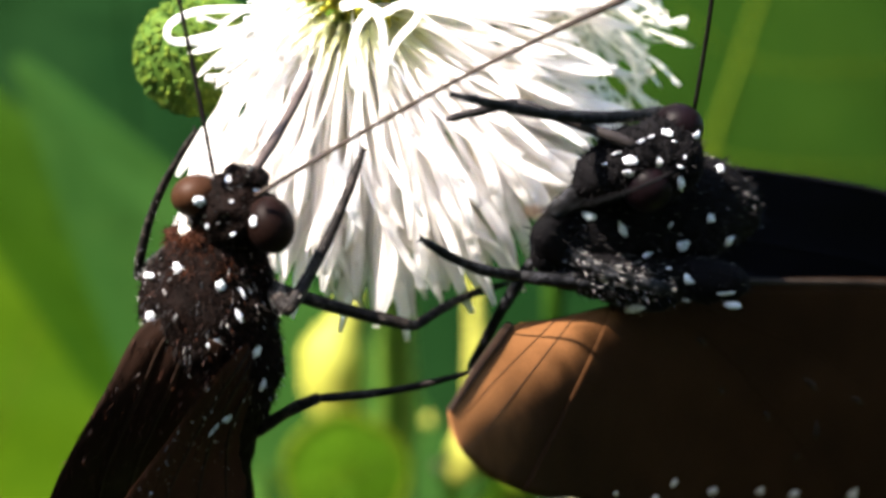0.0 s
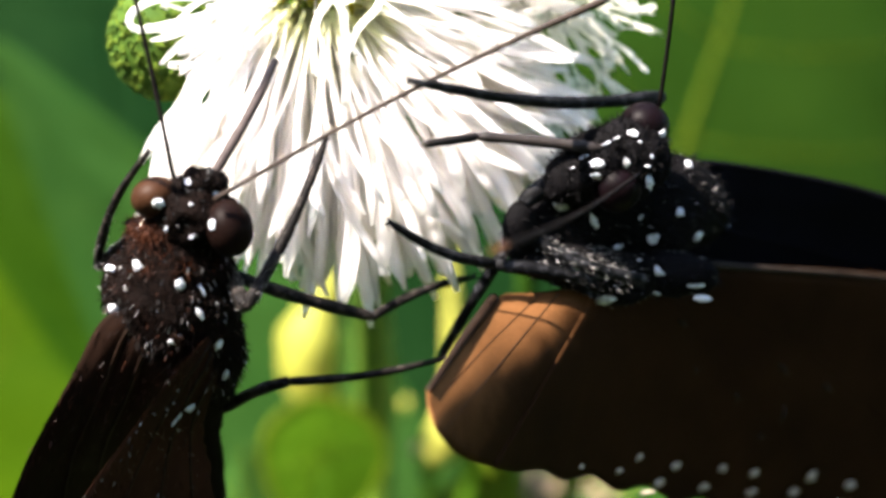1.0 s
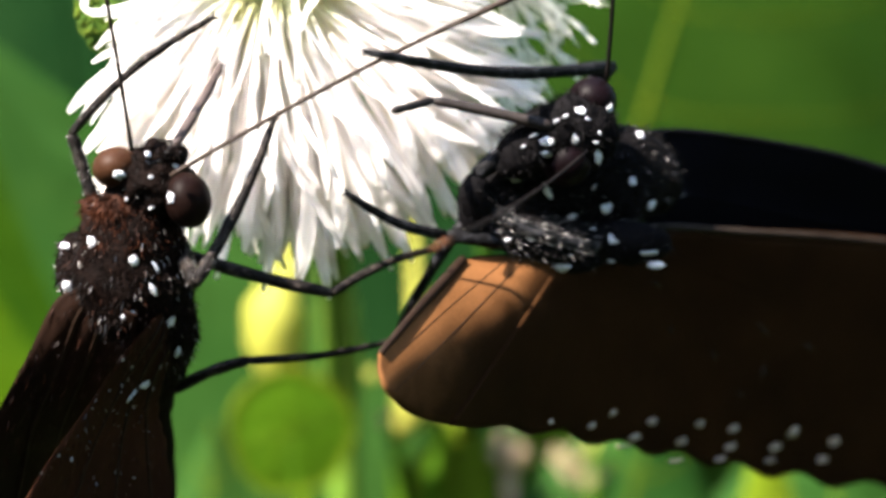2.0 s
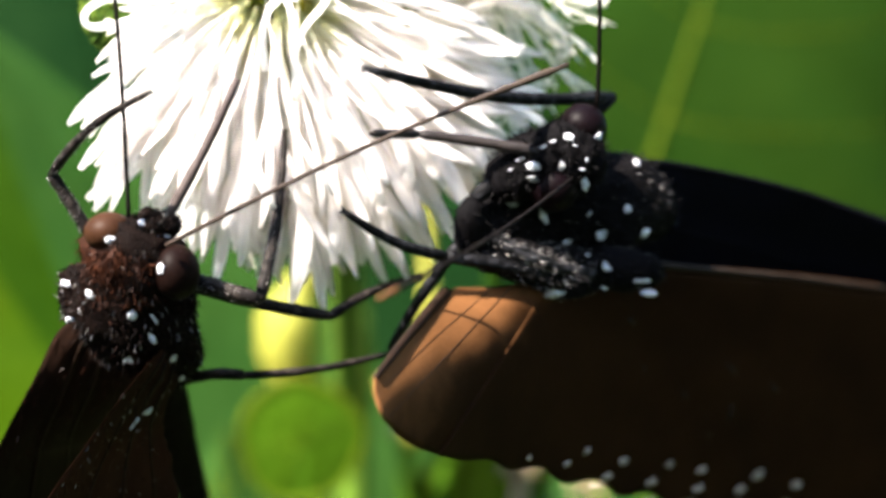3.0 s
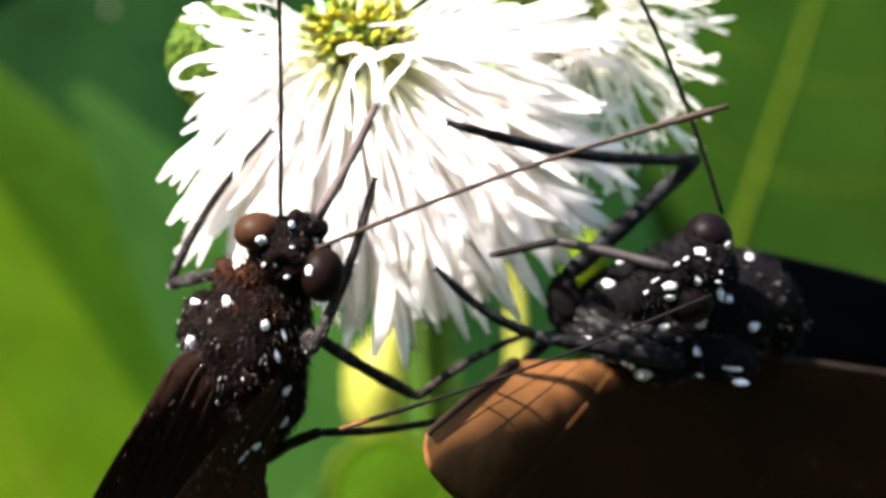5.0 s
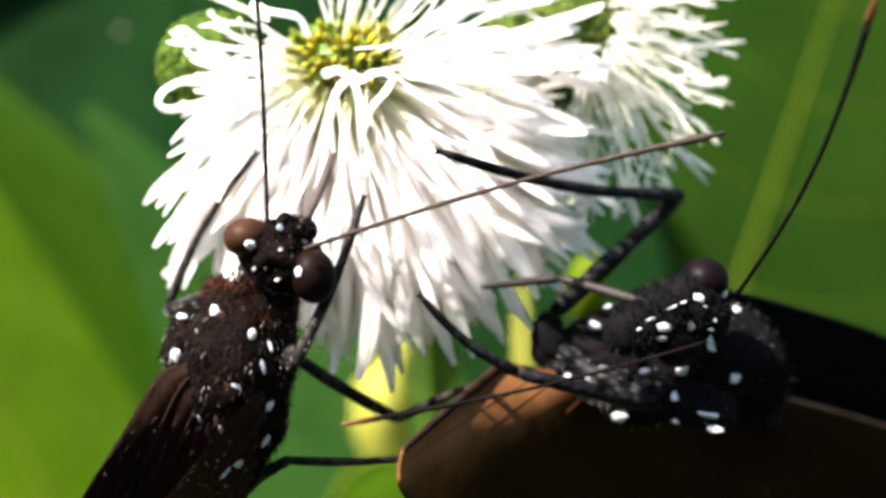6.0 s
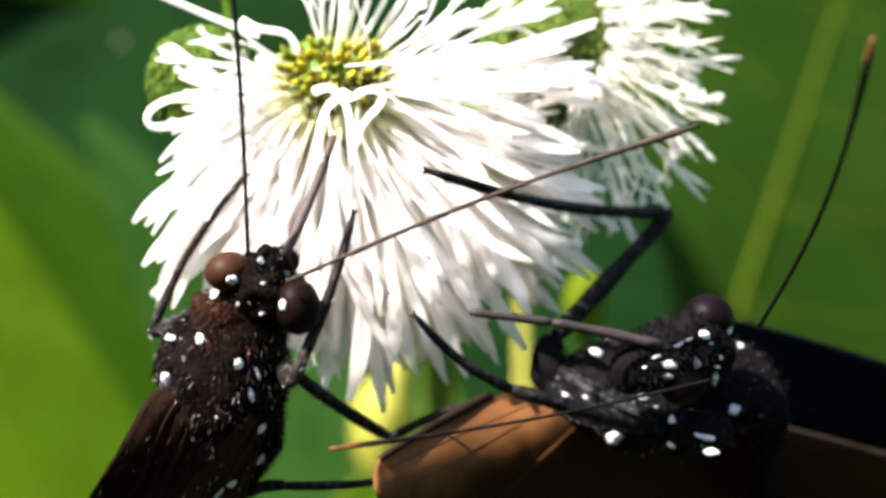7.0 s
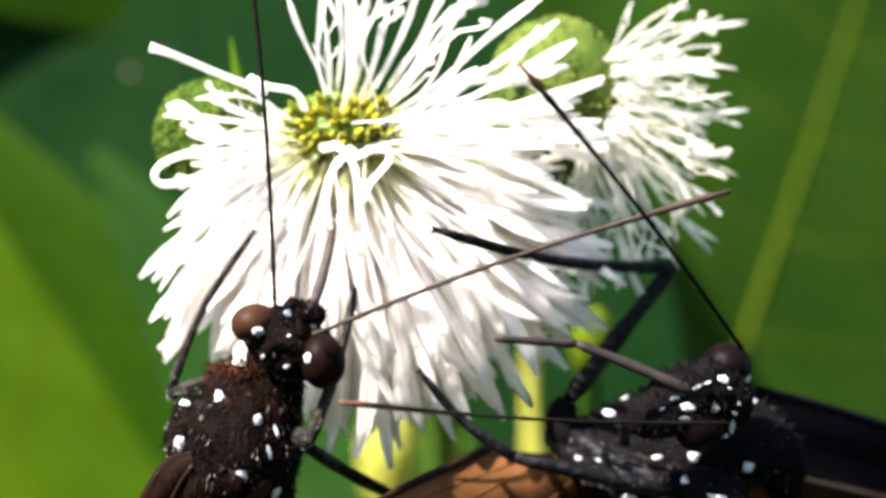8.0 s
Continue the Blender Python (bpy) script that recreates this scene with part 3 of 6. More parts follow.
dried_flower(1096, 1030, 87, 0.62, 9, "smaller withered tan flower head on a dry stalk")


def small_flower(u, v, y, r, mt, label):
    """A tiny flower head of short blunt florets on a thin stalk."""
    thing = tagged(new("small_flower"), label, "flower", "small flowers low on the plant")
    c = behind(u, v, y)
    fr = random.Random(int(u))
    bm = ball(c, (r * 0.6, r * 0.6, r * 0.6), 2, 0.1)
    for _ in range(34):
        d = Vector((fr.gauss(0, 1), fr.gauss(0, 1) - 0.4, fr.gauss(0, 1))).normalized()
        add_tube(bm, [c + d * r * 0.5, c + d * r * 0.9, c + d * r * fr.uniform(1.0, 1.3)], [r * 0.12, r * 0.16, r * 0.05], 5)
    part("head", bm, mt, thing)
    bm = bmesh.new()
    add_tube(bm, [c, c + Vector((0.6, 2, -18)), c + Vector((0.3, 4, -60))], [0.3, 0.35, 0.4], 7)
    part("stalk", bm, M_LEAF_ROUND, thing)


small_flower(1115, 962, 90, 0.9, M_PALE_GREEN, "tiny pale greenish flower on a thin stalk")
small_flower(1248, 1024, 84, 0.7, M_BUDPALE, "tiny yellow flower on a thin stalk")
small_flower(1290, 1075, 86, 0.9, M_DRY, "tiny tan withered flower on a thin stalk")
small_flower(954, 1030, 82, 0.7, M_BUDPALE, "tiny yellow flower on a thin stalk")

# ---- unseen shrubs added all round to close the place and cut the sky light ----
def added_shrub_ring():
    hr = random.Random(21)
    bm = bmesh.new()
    for k in range(5200):
        a = hr.uniform(0, 2 * math.pi)
        d = Vector((math.cos(a), math.sin(a), 0))
        toward_sun = max(0.0, d.dot(Vector((SUN_FROM.x, SUN_FROM.y, 0)).normalized()))
        # lower on the sun's side, so that the sun still gets in
        top = 0.95 - 0.75 * toward_sun + 0.12 * math.sin(5 * a) + 0.07 * math.sin(11 * a)
        r = hr.uniform(0.55, 0.95)
        z = -0.62 + (top + 0.62) * hr.random() ** 0.8
        p = d * r + Vector((0, 0, z))
        along = Vector((hr.gauss(0, 1), hr.gauss(0, 1), hr.gauss(-0.4, 0.6))).normalized()
        side = along.cross(d + Vector((hr.gauss(0, .4), hr.gauss(0, .4), hr.gauss(0, .4)))).normalized()
        L, w = hr.uniform(0.06, 0.12), hr.uniform(0.022, 0.04)
        up = side.cross(along) * (0.12 * L)
        v = [bm.verts.new(q) for q in (p, p + along * L * 0.35 + side * w + up, p + along * L * 0.4, p + along * L * 0.35 - side * w + up, p + along * L - up)]
        bm.faces.new((v[0], v[1], v[2]))
        bm.faces.new((v[0], v[2], v[3]))
        bm.faces.new((v[1], v[4], v[2]))
        bm.faces.new((v[2], v[4], v[3]))
    tagged(new("shrub_foliage", mesh_of("shrub_foliage", bm, M_LEAF, False)), "dense green leaves of unseen shrubs added to cut the sky light", "foliage", kind="stuff")


added_shrub_ring()

# ---- flower ----
plant = tagged(new("flowering_plant"), "white-flowered plant with a fading head and a green bud", "flowering plant")
flower = part("flower_head", ball(behind(605, 210, 4.2), (3.2, 2.8, 2.0), 3, 0.12), M_STEM, plant, "white flower head of many slender club-shaped florets")


def petal_path(kind, rnd):
    """The centre line of a floret of length 1 along z, bowed along x."""
    bow = {0: 0.03, 1: 0.08, 2: -0.06, 3: 0.12, 4: 0.0, 5: -0.10}[kind % 6] + rnd.uniform(-0.02, 0.02)
    return [Vector((bow * math.sin(math.pi * u ** 0.9) + 0.015 * math.sin(7 * u + kind), 0.02 * math.sin(5 * u + kind * 2), u)) for u in [i / 11 for i in range(12)]]


def floret_mesh(name, kind, material, slim=1.0, hooked=False):
    rnd = random.Random(kind * 7 + 1)
    bm = bmesh.new()
    pts = petal_path(kind, rnd)
    prof = [0.46, 0.42, 0.39, 0.38, 0.40, 0.44, 0.52, 0.66, 0.86, 1.02, 0.92, 0.34]
    if hooked:
        prof = [0.5, 0.48, 0.46, 0.46, 0.46, 0.48, 0.5, 0.5, 0.52, 0.6, 0.75, 0.45]
        for i in (8, 9, 10, 11):
            f = (i - 7) / 4
            pts[i] = pts[7] + Vector((0.13 * math.sin(f * 2.6), 0.02 * f, 0.14 * math.sin(f * 2.2)))
    width = 0.0235 * slim * (1 + 0.2 * rnd.uniform(-1, 1))
    add_tube(bm, [p * 1000 for p in pts], [width * w * 1000 for w in prof], 7, 0.7)
    for v in bm.verts:
        v.co /= MM * 1000
    return mesh_of(name, bm, material)


FLORETS = [floret_mesh("floret", k, M_PETAL, 1.0 + 0.12 * (k % 3)) for k in range(12)]
HOOKED = [floret_mesh("floret", k + 20, M_PETAL, 0.95, True) for k in range(5)]
OLD = [floret_mesh("floret", k + 40, M_PETAL_OLD, 0.55 + 0.13 * (k % 3), k % 2 == 1) for k in range(8)]


def put_floret(mesh, base, tip, parent, roll):
    d = tip - base
    x, y = spin_frame(d)
    m = Matrix((x, y, d.normalized())).transposed().to_4x4() @ Matrix.Rotation(roll, 4, "Z") @ Matrix.Scale(d.length * MM, 4)
    m.translation = base * MM
    ob = new("floret", mesh)
    ob.parent = parent
    ob.matrix_basis = m
    return ob


def near(u, v, y=0.0):
    """A place on the flower plant, y millimetres behind the flower's plane."""
    return behind(u, v, y)


REACH = [(-10, 490), (8, 500), (20, 540), (32, 570), (44, 585), (60, 575), (75, 585), (86, 590), (97, 545), (108, 520), (118, 505), (128, 520),
         (140, 398), (152, 345), (166, 314), (180, 316), (192, 316), (206, 294), (225, 240), (250, 240), (266, 330), (285, 380), (305, 430), (325, 450), (338, 470), (350, 490)]


def reach(a):
    for (a0, r0), (a1, r1) in zip(REACH, REACH[1:]):
        if a0 <= a <= a1:
            return r0 + (r1 - r0) * (a - a0) / (a1 - a0)
    return 400


rnd = random.Random(11)
CENTER = (600, 205)
SPRUNG = []          # florets that the butterfly's leg holds down at first
count = 0
while count < 292:
    a = rnd.uniform(-10, 350)
    dense = 0.62 if a < 18 else 1.0 if a < 140 else (0.8 if a < 200 else (0.22 if a < 214 else (0.0 if a < 255 else (0.5 if a < 296 else (0.12 if a < 308 else 0.5)))))
    if rnd.random() > dense:
        continue
    R = reach(a)
    short = rnd.random() < 0.42
    lift = rnd.uniform(18, 55) if short else rnd.uniform(-12, 26)
    if a > 200:
        lift = rnd.uniform(-5, 25)
    c, s = math.cos(radians(a)), math.sin(radians(a))
    r0 = rnd.uniform(0.55, 1.12)
    base = near(CENTER[0] + 110 * c * r0, CENTER[1] + 66 * s * r0 + 10, 2.5 - 2.8 * (1 - r0) - 1.2 * max(0, lift) / 50)
    k = rnd.uniform(0.55, 0.86) if short else rnd.uniform(0.84, 1.03)
    da = radians(a + rnd.uniform(-8, 8))
    tip = near(CENTER[0] + R * k * math.cos(da), CENTER[1] + R * k * math.sin(da), 1.2 + 1.8 * max(0, 1 - abs(a - 26) / 24) - R * 0.024 * math.sin(radians(lift)) * 0.40 + rnd.uniform(-0.6, 0.6))
    hooked = a > 140 and rnd.random() < 0.35
    ob = put_floret(rnd.choice(HOOKED if hooked else FLORETS), base, tip, flower, rnd.uniform(-1.2, 1.2))
    if 126 < a < 212:
        SPRUNG.append((ob, (a - 118) * 0.72))
    count += 1

# florets packed behind the outer ones
verts, faces = [], []
for k in range(640):
    a = rnd.uniform(-12, 150) if k % 4 else rnd.uniform(150, 204)
    if a < 24 and k % 5:
        continue
    held_back = 126 < a < 206
    R = reach(a) * rnd.uniform(0.48, 0.82 if a > 95 else 0.95) * (0.6 if held_back else 1.0)
    c, q = math.cos(radians(a)), math.sin(radians(a))
    base = near(CENTER[0] + 80 * c, CENTER[1] + 50 * q + 10, 3.4)
    tip = near(CENTER[0] + R * c, CENTER[1] + R * q, rnd.uniform(1.4, 3.2))
    d = tip - base
    x, y = spin_frame(d)
    m = Matrix((x, y, d.normalized())).transposed().to_4x4() @ Matrix.Rotation(rnd.uniform(-1.2, 1.2), 4, "Z") @ Matrix.Scale(d.length * MM, 4)
    m.translation = base * MM
    src = rnd.choice(FLORETS)
    n0 = len(verts)
    verts += [m @ v.co for v in src.vertices]
    faces += [[n0 + i for i in p.vertices] for p in src.polygons]
me = bpy.data.meshes.new("floret_filling")
me.from_pydata(verts, [], faces)
me.materials.append(M_PETAL_INNER)
for p in me.polygons:
    p.use_smooth = True
inner = new("floret_filling", me)
inner.parent = flower
tagged(inner, kind="stuff")

bm = bmesh.new()
for k in range(150):
    a, r = rnd.uniform(0, 2 * math.pi), math.sqrt(rnd.random())
    b = near(CENTER[0] + 10 + 105 * r * math.cos(a), CENTER[1] - 8 + 50 * r * math.sin(a), 1.8 - 2.2 * (1 - r * r))
    out = Vector((math.cos(a) * r * 0.7, -0.8, -math.sin(a) * r * 0.7 + rnd.uniform(-.2, .2))).normalized()
    L = rnd.uniform(0.5, 1.0)
    add_tube(bm, [b, b + out * L * 0.6, b + out * L], [0.15, 0.16, 0.05], 6)
tagged(part("disc", bm, M_DISC, flower, "yellow-green unopened buds in the middle"), kind="stuff")

# curled florets standing over the middle
for ctrl in ([(640, 330, -2.0), (655, 290, -3.4), (685, 255, -4.0), (690, 232, -4.0), (660, 228, -3.6), (635, 240, -2.6), (618, 230, -1.4)],
             [(640, 420, -2.0), (636, 330, -3.2), (628, 260, -3.5), (600, 225, -2.8), (570, 228, -1.5)],
             [(400, 205, -1.2), (350, 175, -1.5), (318, 152, -1.6), (302, 158, -1.6), (310, 168, -1.5)],
             [(430, 235, -1.5), (330, 240, -1.8), (280, 262, -1.8), (275, 288, -1.8), (310, 292, -1.7), (430, 262, -1.4)],
             [(470, 130, -0.5), (380, 95, -1.2), (300, 62, -1.6), (262, 50, -1.8)],
             [(540, 160, -1.2), (520, 128, -2.0), (470, 118, -2.0), (440, 105, -1.5)],
             [(585, 370, -3.2), (578, 310, -3.6), (590, 265, -3.2), (610, 240, -2.0)]):
    bm = bmesh.new()
    pts = [near(*c) for c in spline(ctrl, 18)]
    add_tube(bm, pts, [0.15 + 0.05 * max(0, (i - 11) / 6) for i in range(18)], 8, 0.8)
    part("floret", bm, M_PETAL_CURL, flower)


# slim florets that stand up between the buds of the middle
for k in range(9):
    a = rnd.uniform(-30, 210) if k % 3 else rnd.uniform(255, 335)
    c, q = math.cos(radians(a)), math.sin(radians(a))
    base = near(CENTER[0] + 10 + rnd.uniform(-75, 75), CENTER[1] - 6 + rnd.uniform(-32, 32), 0.2)
    R = rnd.uniform(130, 270)
    ob = put_floret(rnd.choice(FLORETS), base, base + Vector((c * R * 0.024, rnd.uniform(-2.6, -1.2), -q * R * 0.024)), flower, rnd.uniform(-2, 2))


def fuzzy_dome(name, center, radii, parent, label, n=420, seed=3, skin=M_FUZZ):
    rnd = random.Random(seed)
    bm = ball(center, radii, 4, 0.05)
    for k in range(n):
        d = Vector((rnd.gauss(0, 1), rnd.gauss(0, 1), rnd.gauss(0, 1))).normalized()
        if d.y > 0.5:
            continue
        p = Vector(center) + Vector((d.x * radii[0], d.y * radii[1], d.z * radii[2])) * 0.97
        L = rnd.uniform(0.1, 0.26)
        add_tube(bm, [p, p + d * L * 0.7, p + d * L], [0.1, 0.12, 0.05], 5)
    return part(name, bm, skin, parent, label)


bud = fuzzy_dome("bud_head", near(368, 210, 4.5), (2.4, 2.1, 2.5), plant, "round green unopened head with a fuzzy surface", 900, 3)
right = fuzzy_dome("fading_head", near(983, 138, 5.9), (3.25, 2.3, 3.75), plant, "fading white flower head with a bare green dome", 700, 4, M_DOME)
for k in range(145):
    a = rnd.uniform(-45, 105)
    R = {0: 350, 1: 350, 2: 410, 3: 400, 4: 385}[min(4, max(0, int((a + 42) / 31)))] * (rnd.uniform(0.38, 0.7) if k % 3 == 0 else rnd.uniform(0.66, 0.94))
    lift = rnd.uniform(-25, 30)
    c, s = math.cos(radians(a)), math.sin(radians(a))
    base = near(1032 + rnd.uniform(45, 80) * c, 130 + rnd.uniform(85, 112) * s, 4.4 - rnd.uniform(-1.2, 1.6))
    bent = a + rnd.gauss(0, 11)
    c, s = math.cos(radians(bent)), math.sin(radians(bent))
    tip = near(1016 + 1.07 * R * c * math.cos(radians(lift)), 120 + 1.07 * R * s * math.cos(radians(lift)) + 44, 6.0 - R * 0.022 * math.sin(radians(lift)))
    put_floret(rnd.choice(OLD), base, tip, right, rnd.uniform(-3, 3))

bm = bmesh.new()
fork = near(760, 330, 26)
add_tube(bm, [Vector(p) for p in spline([(*near(800, 9000, 80),), (*near(800, 1500, 80),), (*near(785, 900, 74),), (*near(770, 520, 48),), (*fork,)], 30)], [1.5] * 30, 10)
for goal in (near(605, 215, 5.5), near(350, 220, 6.2), near(1015, 130, 7.5)):
    mid = fork.lerp(goal, 0.5) + Vector((0, 3, 0))
    add_tube(bm, [Vector(p) for p in spline([tuple(fork), tuple(mid), tuple(goal)], 10)], [0.85] * 10, 9)
stem = part("stem", bm, M_STEM, plant, "green branching flower stem")
bm = bmesh.new()
add_tube(bm, [near(425, 160, 6), near(415, 100, 7), near(403, 35, 8)], [0.3, 0.28, 0.05], 6, 0.4)
part("bract", bm, M_LEAF_LIGHT, plant, "narrow bright green bract")

def on_ray(u, v, y, u0, v0, s):
    """A place in a thing's own space, y millimetres behind its origin, on the line of sight of column u and row v."""
    k = 1 + y / (s * 2734.0)
    return Vector((((u - 784) * k - (u0 - 784)) * s, y, -((v - 441) * k - (v0 - 441)) * s))


# ---- butterfly on the white florets, wings raised behind its back ----
S1, S1H = 0.02254, 0.02199


def p1(u, v, y=0.0):
    return on_ray(u, v, y, 440, 520, S1)


def p1h(u, v, y=0.0):
    return on_ray(u, v, y, 510, 375, S1H)


one = tagged(new("butterfly"), "dark brown butterfly with white-spotted body clinging below the flower", "butterfly", "butterflies")
bm = loft([(*p1(505, 395, 0.6), 1.1), (*p1(482, 430, 0.2), 1.6), (*p1(460, 470, 0), 1.95), (*p1(440, 520, 0), 2.3), (*p1(432, 570, 0), 2.35), (*p1(438, 620, 0.1), 2.05),
           (*p1(446, 670, 0.3), 1.6), (*p1(425, 740, 1.6), 1.05), (*p1(372, 830, 3.0), 0.9), (*p1(330, 960, 4.2), 1.0), (*p1(290, 1130, 5.4), 0.9), (*p1(265, 1290, 6.2), 0.7), (*p1(250, 1360, 6.6), 0.25)], 60, 40, 0.10, 1.0, 0.92)
thorax1 = part("thorax", bm, M_BODY, one, "dark brown hairy thorax")
bm = loft([(*p1(488, 410, 0.3), 0.95), (*p1(472, 432, 0.0), 1.45), (*p1(460, 455, 0.05), 1.75), (*p1(448, 480, 0.3), 1.8)], 24, 36, 0.3, 3.0, 0.95)
collar1 = part("collar", bm, M_BODY_RED, one, "red-brown scaly collar")
shoulder1 = part("shoulder", ball(p1(350, 535, 0.2), (1.1, 1.1, 1.7), 3, 0.3), M_BODY, one, "dark fuzzy shoulder")
shoulder1b = part("shoulder", ball(p1(510, 545, 0.3), (0.75, 1.1, 1.3), 3, 0.2), M_BODY, one)
trees1 = [tree_of(o) for o in (thorax1, collar1, shoulder1, shoulder1b)]
for u, v, rx, rz, tilt in ((473, 498, .21, .25, 20), (332, 538, .23, .36, -12), (441, 591, .27, .29, 40), (496, 626, .2, .27, 30), (407, 457, .21, .26, -15), 
                           (487, 690, .13, .36, 12), (490, 556, .12, .30, -8), (340, 470, .26, .16, 30), (372, 648, .05, .25, 25), (352, 575, .1, .1, 0), (502, 520, .07, .28, -10)):
    p = p1(u, v)
    spot(one, trees1, p.x, p.z, rx, rz, tilt)
b = p1(300, 720)
e = p1(540, 430)
box1 = (b.x, -2.4, b.z, e.x, 2.4, e.z)
hairs("hair", [(trees1[0], box1), (trees1[2], box1), (trees1[3], box1)], 3200, 0.3, M_HAIR, one, 5, Vector((-0.1, -0.1, -0.5)))
hairs("pale_fuzz", [(trees1[0], box1), (trees1[1], box1), (trees1[2], box1), (trees1[3], box1)], 420, 0.32, M_HAIR_GREY, one, 6, Vector((-0.3, -0.1, -0.9)), 0.02)
hairs("rust_hair", [(trees1[0], box1), (trees1[1], box1), (trees1[2], box1)], 620, 0.32, M_HAIR_RUST, one, 26, Vector((-0.1, -0.1, -0.6)), 0.02)
b, e = p1(425, 495), p1(505, 395)
boxc = (b.x, -2.0, b.z, e.x, 1.0, e.z)
hairs("rust_hair", [(trees1[1], boxc)], 700, 0.3, M_HAIR_RUST, collar1, 27, Vector((-0.1, -0.1, -0.5)), 0.022)
hairs("red_hair", [(trees1[1], boxc)], 3000, 0.4, M_BODY_RED, one, 7, Vector((-0.1, -0.1, -0.4)))

bm, place = sheet([(*p1(352, 552, -1.5),), (*p1(292, 572, -1.0),), (*p1(225, 680, -0.8),), (*p1(150, 800, -0.8),), (*p1(105, 890, -1.0),), (*p1(-60, 1250, -1.0),), (*p1(-190, 1560, 0.5),), (*p1(-180, 1800, 2.0),)],
                  [(*p1(440, 600, -2.5),), (*p1(425, 645, -1.7),), (*p1(385, 745, 1.0),), (*p1(330, 850, 3.5),), (*p1(300, 950, 6.0),), (*p1(250, 1250, 8),), (*p1(120, 1600, 7),), (*p1(-160, 1810, 3),)], 60, 16, 0.05, 0.06)
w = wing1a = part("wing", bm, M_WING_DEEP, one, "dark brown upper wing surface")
veins(w, place, [[(0, 0.3), (0.4, 0.35), (0.95, 0.5)], [(0, 0.6), (0.4, 0.6), (0.9, 0.8)]], 0.1)
bm, place = sheet([(*p1(478, 600, -2.0),), (*p1(452, 622, -2.7),), (*p1(420, 655, -3.1),), (*p1(335, 760, -3.4),), (*p1(232, 890, -4.0),), (*p1(40, 1180, -4.5),), (*p1(-90, 1450, -3.5),), (*p1(-120, 1650, -2.0),)],
                  [(*p1(500, 640, -0.6),), (*p1(492, 690, -0.4),), (*p1(465, 735, -0.2),), (*p1(452, 800, 0.5),), (*p1(462, 890, 0.8),), (*p1(450, 1180, 1.2),), (*p1(280, 1500, 0.8),), (*p1(-80, 1680, -1),)], 60, 18, 0.05, 0.07, 0.03, 16)
w = wing1b = part("wing", bm, M_WING, one, "brown wing underside with raised veins")
veins(w, place, [[(0, 0.25), (0.4, 0.3), (0.95, 0.45)], [(0.05, 0.45), (0.4, 0.55), (0.9, 0.7)], [(0.05, 0.75), (0.4, 0.8), (0.9, 0.92)]], 0.07)
wt = tree_of(w)
b, e = p1(200, 900), p1(520, 580)
hairs("wing_fuzz", [(wt, (b.x, -4, b.z, e.x, 0, e.z))], 420, 0.16, M_HAIR_GREY, wing1b, 9, Vector((-0.5, 0.2, -0.9)), 0.03)
hairs("wing_fuzz", [(wt, (b.x, -4, b.z, e.x, 0, e.z))], 1500, 0.4, M_HAIR_RUST, wing1b, 39, Vector((-0.9, 0.3, -1.6)), 0.02)
for u, v, rx, rz, tilt in ((441, 729, .27, .2, 15), (421, 742, .1, .36, 35)):
    p = p1(u, v)
    spot(wing1b, [wt], p.x, p.z, rx, rz, tilt)
wt = tree_of(wing1a)
b, e = p1(90, 900), p1(430, 580)
hairs("wing_fuzz", [(wt, (b.x, -3, b.z, e.x, 2, e.z))], 1500, 0.4, M_HAIR_RUST, wing1a, 10, Vector((-0.9, 0.3, -1.6)), 0.02)

head1 = part("head", ball(p1h(508, 372, 0.3), (1.75, 1.35, 1.3), 4, 0.2, turn=Matrix.Rotation(radians(32), 3, "Y")), M_BODY, one, "brown hairy head")
for u, v, rx, ry, rz, y, lab, mat in ((453, 330, 0.93, 1.05, 0.80, -0.1, "smooth compound eye, sunlit brown in its colour", M_EYE), (570, 406, 0.88, 1.05, 1.08, -0.3, "smooth compound eye, shade put into its brown", M_EYE_SHADED)):
    part("eye", ball(p1h(u, v, y), (rx, ry, rz), 4), mat, head1, lab)
fore1 = part("forehead", ball(p1h(533, 324, 0.2), (0.95, 0.9, 0.56), 3, 0.14), M_BODY, head1)
part("palp", ball(p1h(522, 306, 0.1), (0.34, 0.6, 0.38), 3, 0.15), M_BODY, head1)
part("palp", ball(p1h(562, 328, 0.1), (0.38, 0.6, 0.38), 3, 0.15), M_BODY, head1)
part("neck", ball(p1h(424, 394, 0.5), (0.36, 0.45, 0.62), 4, 0.5), M_SPOT_CREAM, head1, "cream-scaled cheek")
treesh1 = [tree_of(o) for o in (head1, fore1, *[c for c in head1.children if c.name.startswith("eye")])]
for u, v, rx, rz, tilt in ((518, 317, .2, .16, 10), (558, 344, .19, .16, 0), (467, 343, .25, .18, 35), (553, 397, .16, .22, -10), (522, 356, .1, .07, 0), (470, 388, .18, .1, -30), (510, 408, .16, .07, -30)):
    p = p1h(u, v)
    spot(head1, treesh1, p.x, p.z, rx, rz, tilt)
hairs("hair", [(treesh1[0], (-1.4, -1.2, -1.2, 1.4, 1.2, 1.2)), (treesh1[1], (-0.3, -1, 0.6, 1.6, 1, 1.8))], 1500, 0.18, M_HAIR, head1, 12, Vector((0, -0.2, 0.1)))
hairs("pale_fuzz", [(treesh1[0], (-1.4, -1.2, -1.2, 1.4, 1.2, 1.2)), (treesh1[1], (-0.3, -1, 0.6, 1.6, 1, 1.8))], 200, 0.26, M_HAIR_GREY, head1, 22, Vector((0.1, -0.2, 0.4)), 0.018)
ant1a = antenna(17.0, 0.08, M_ANT_BLACK, one, 1.8, 0.25)
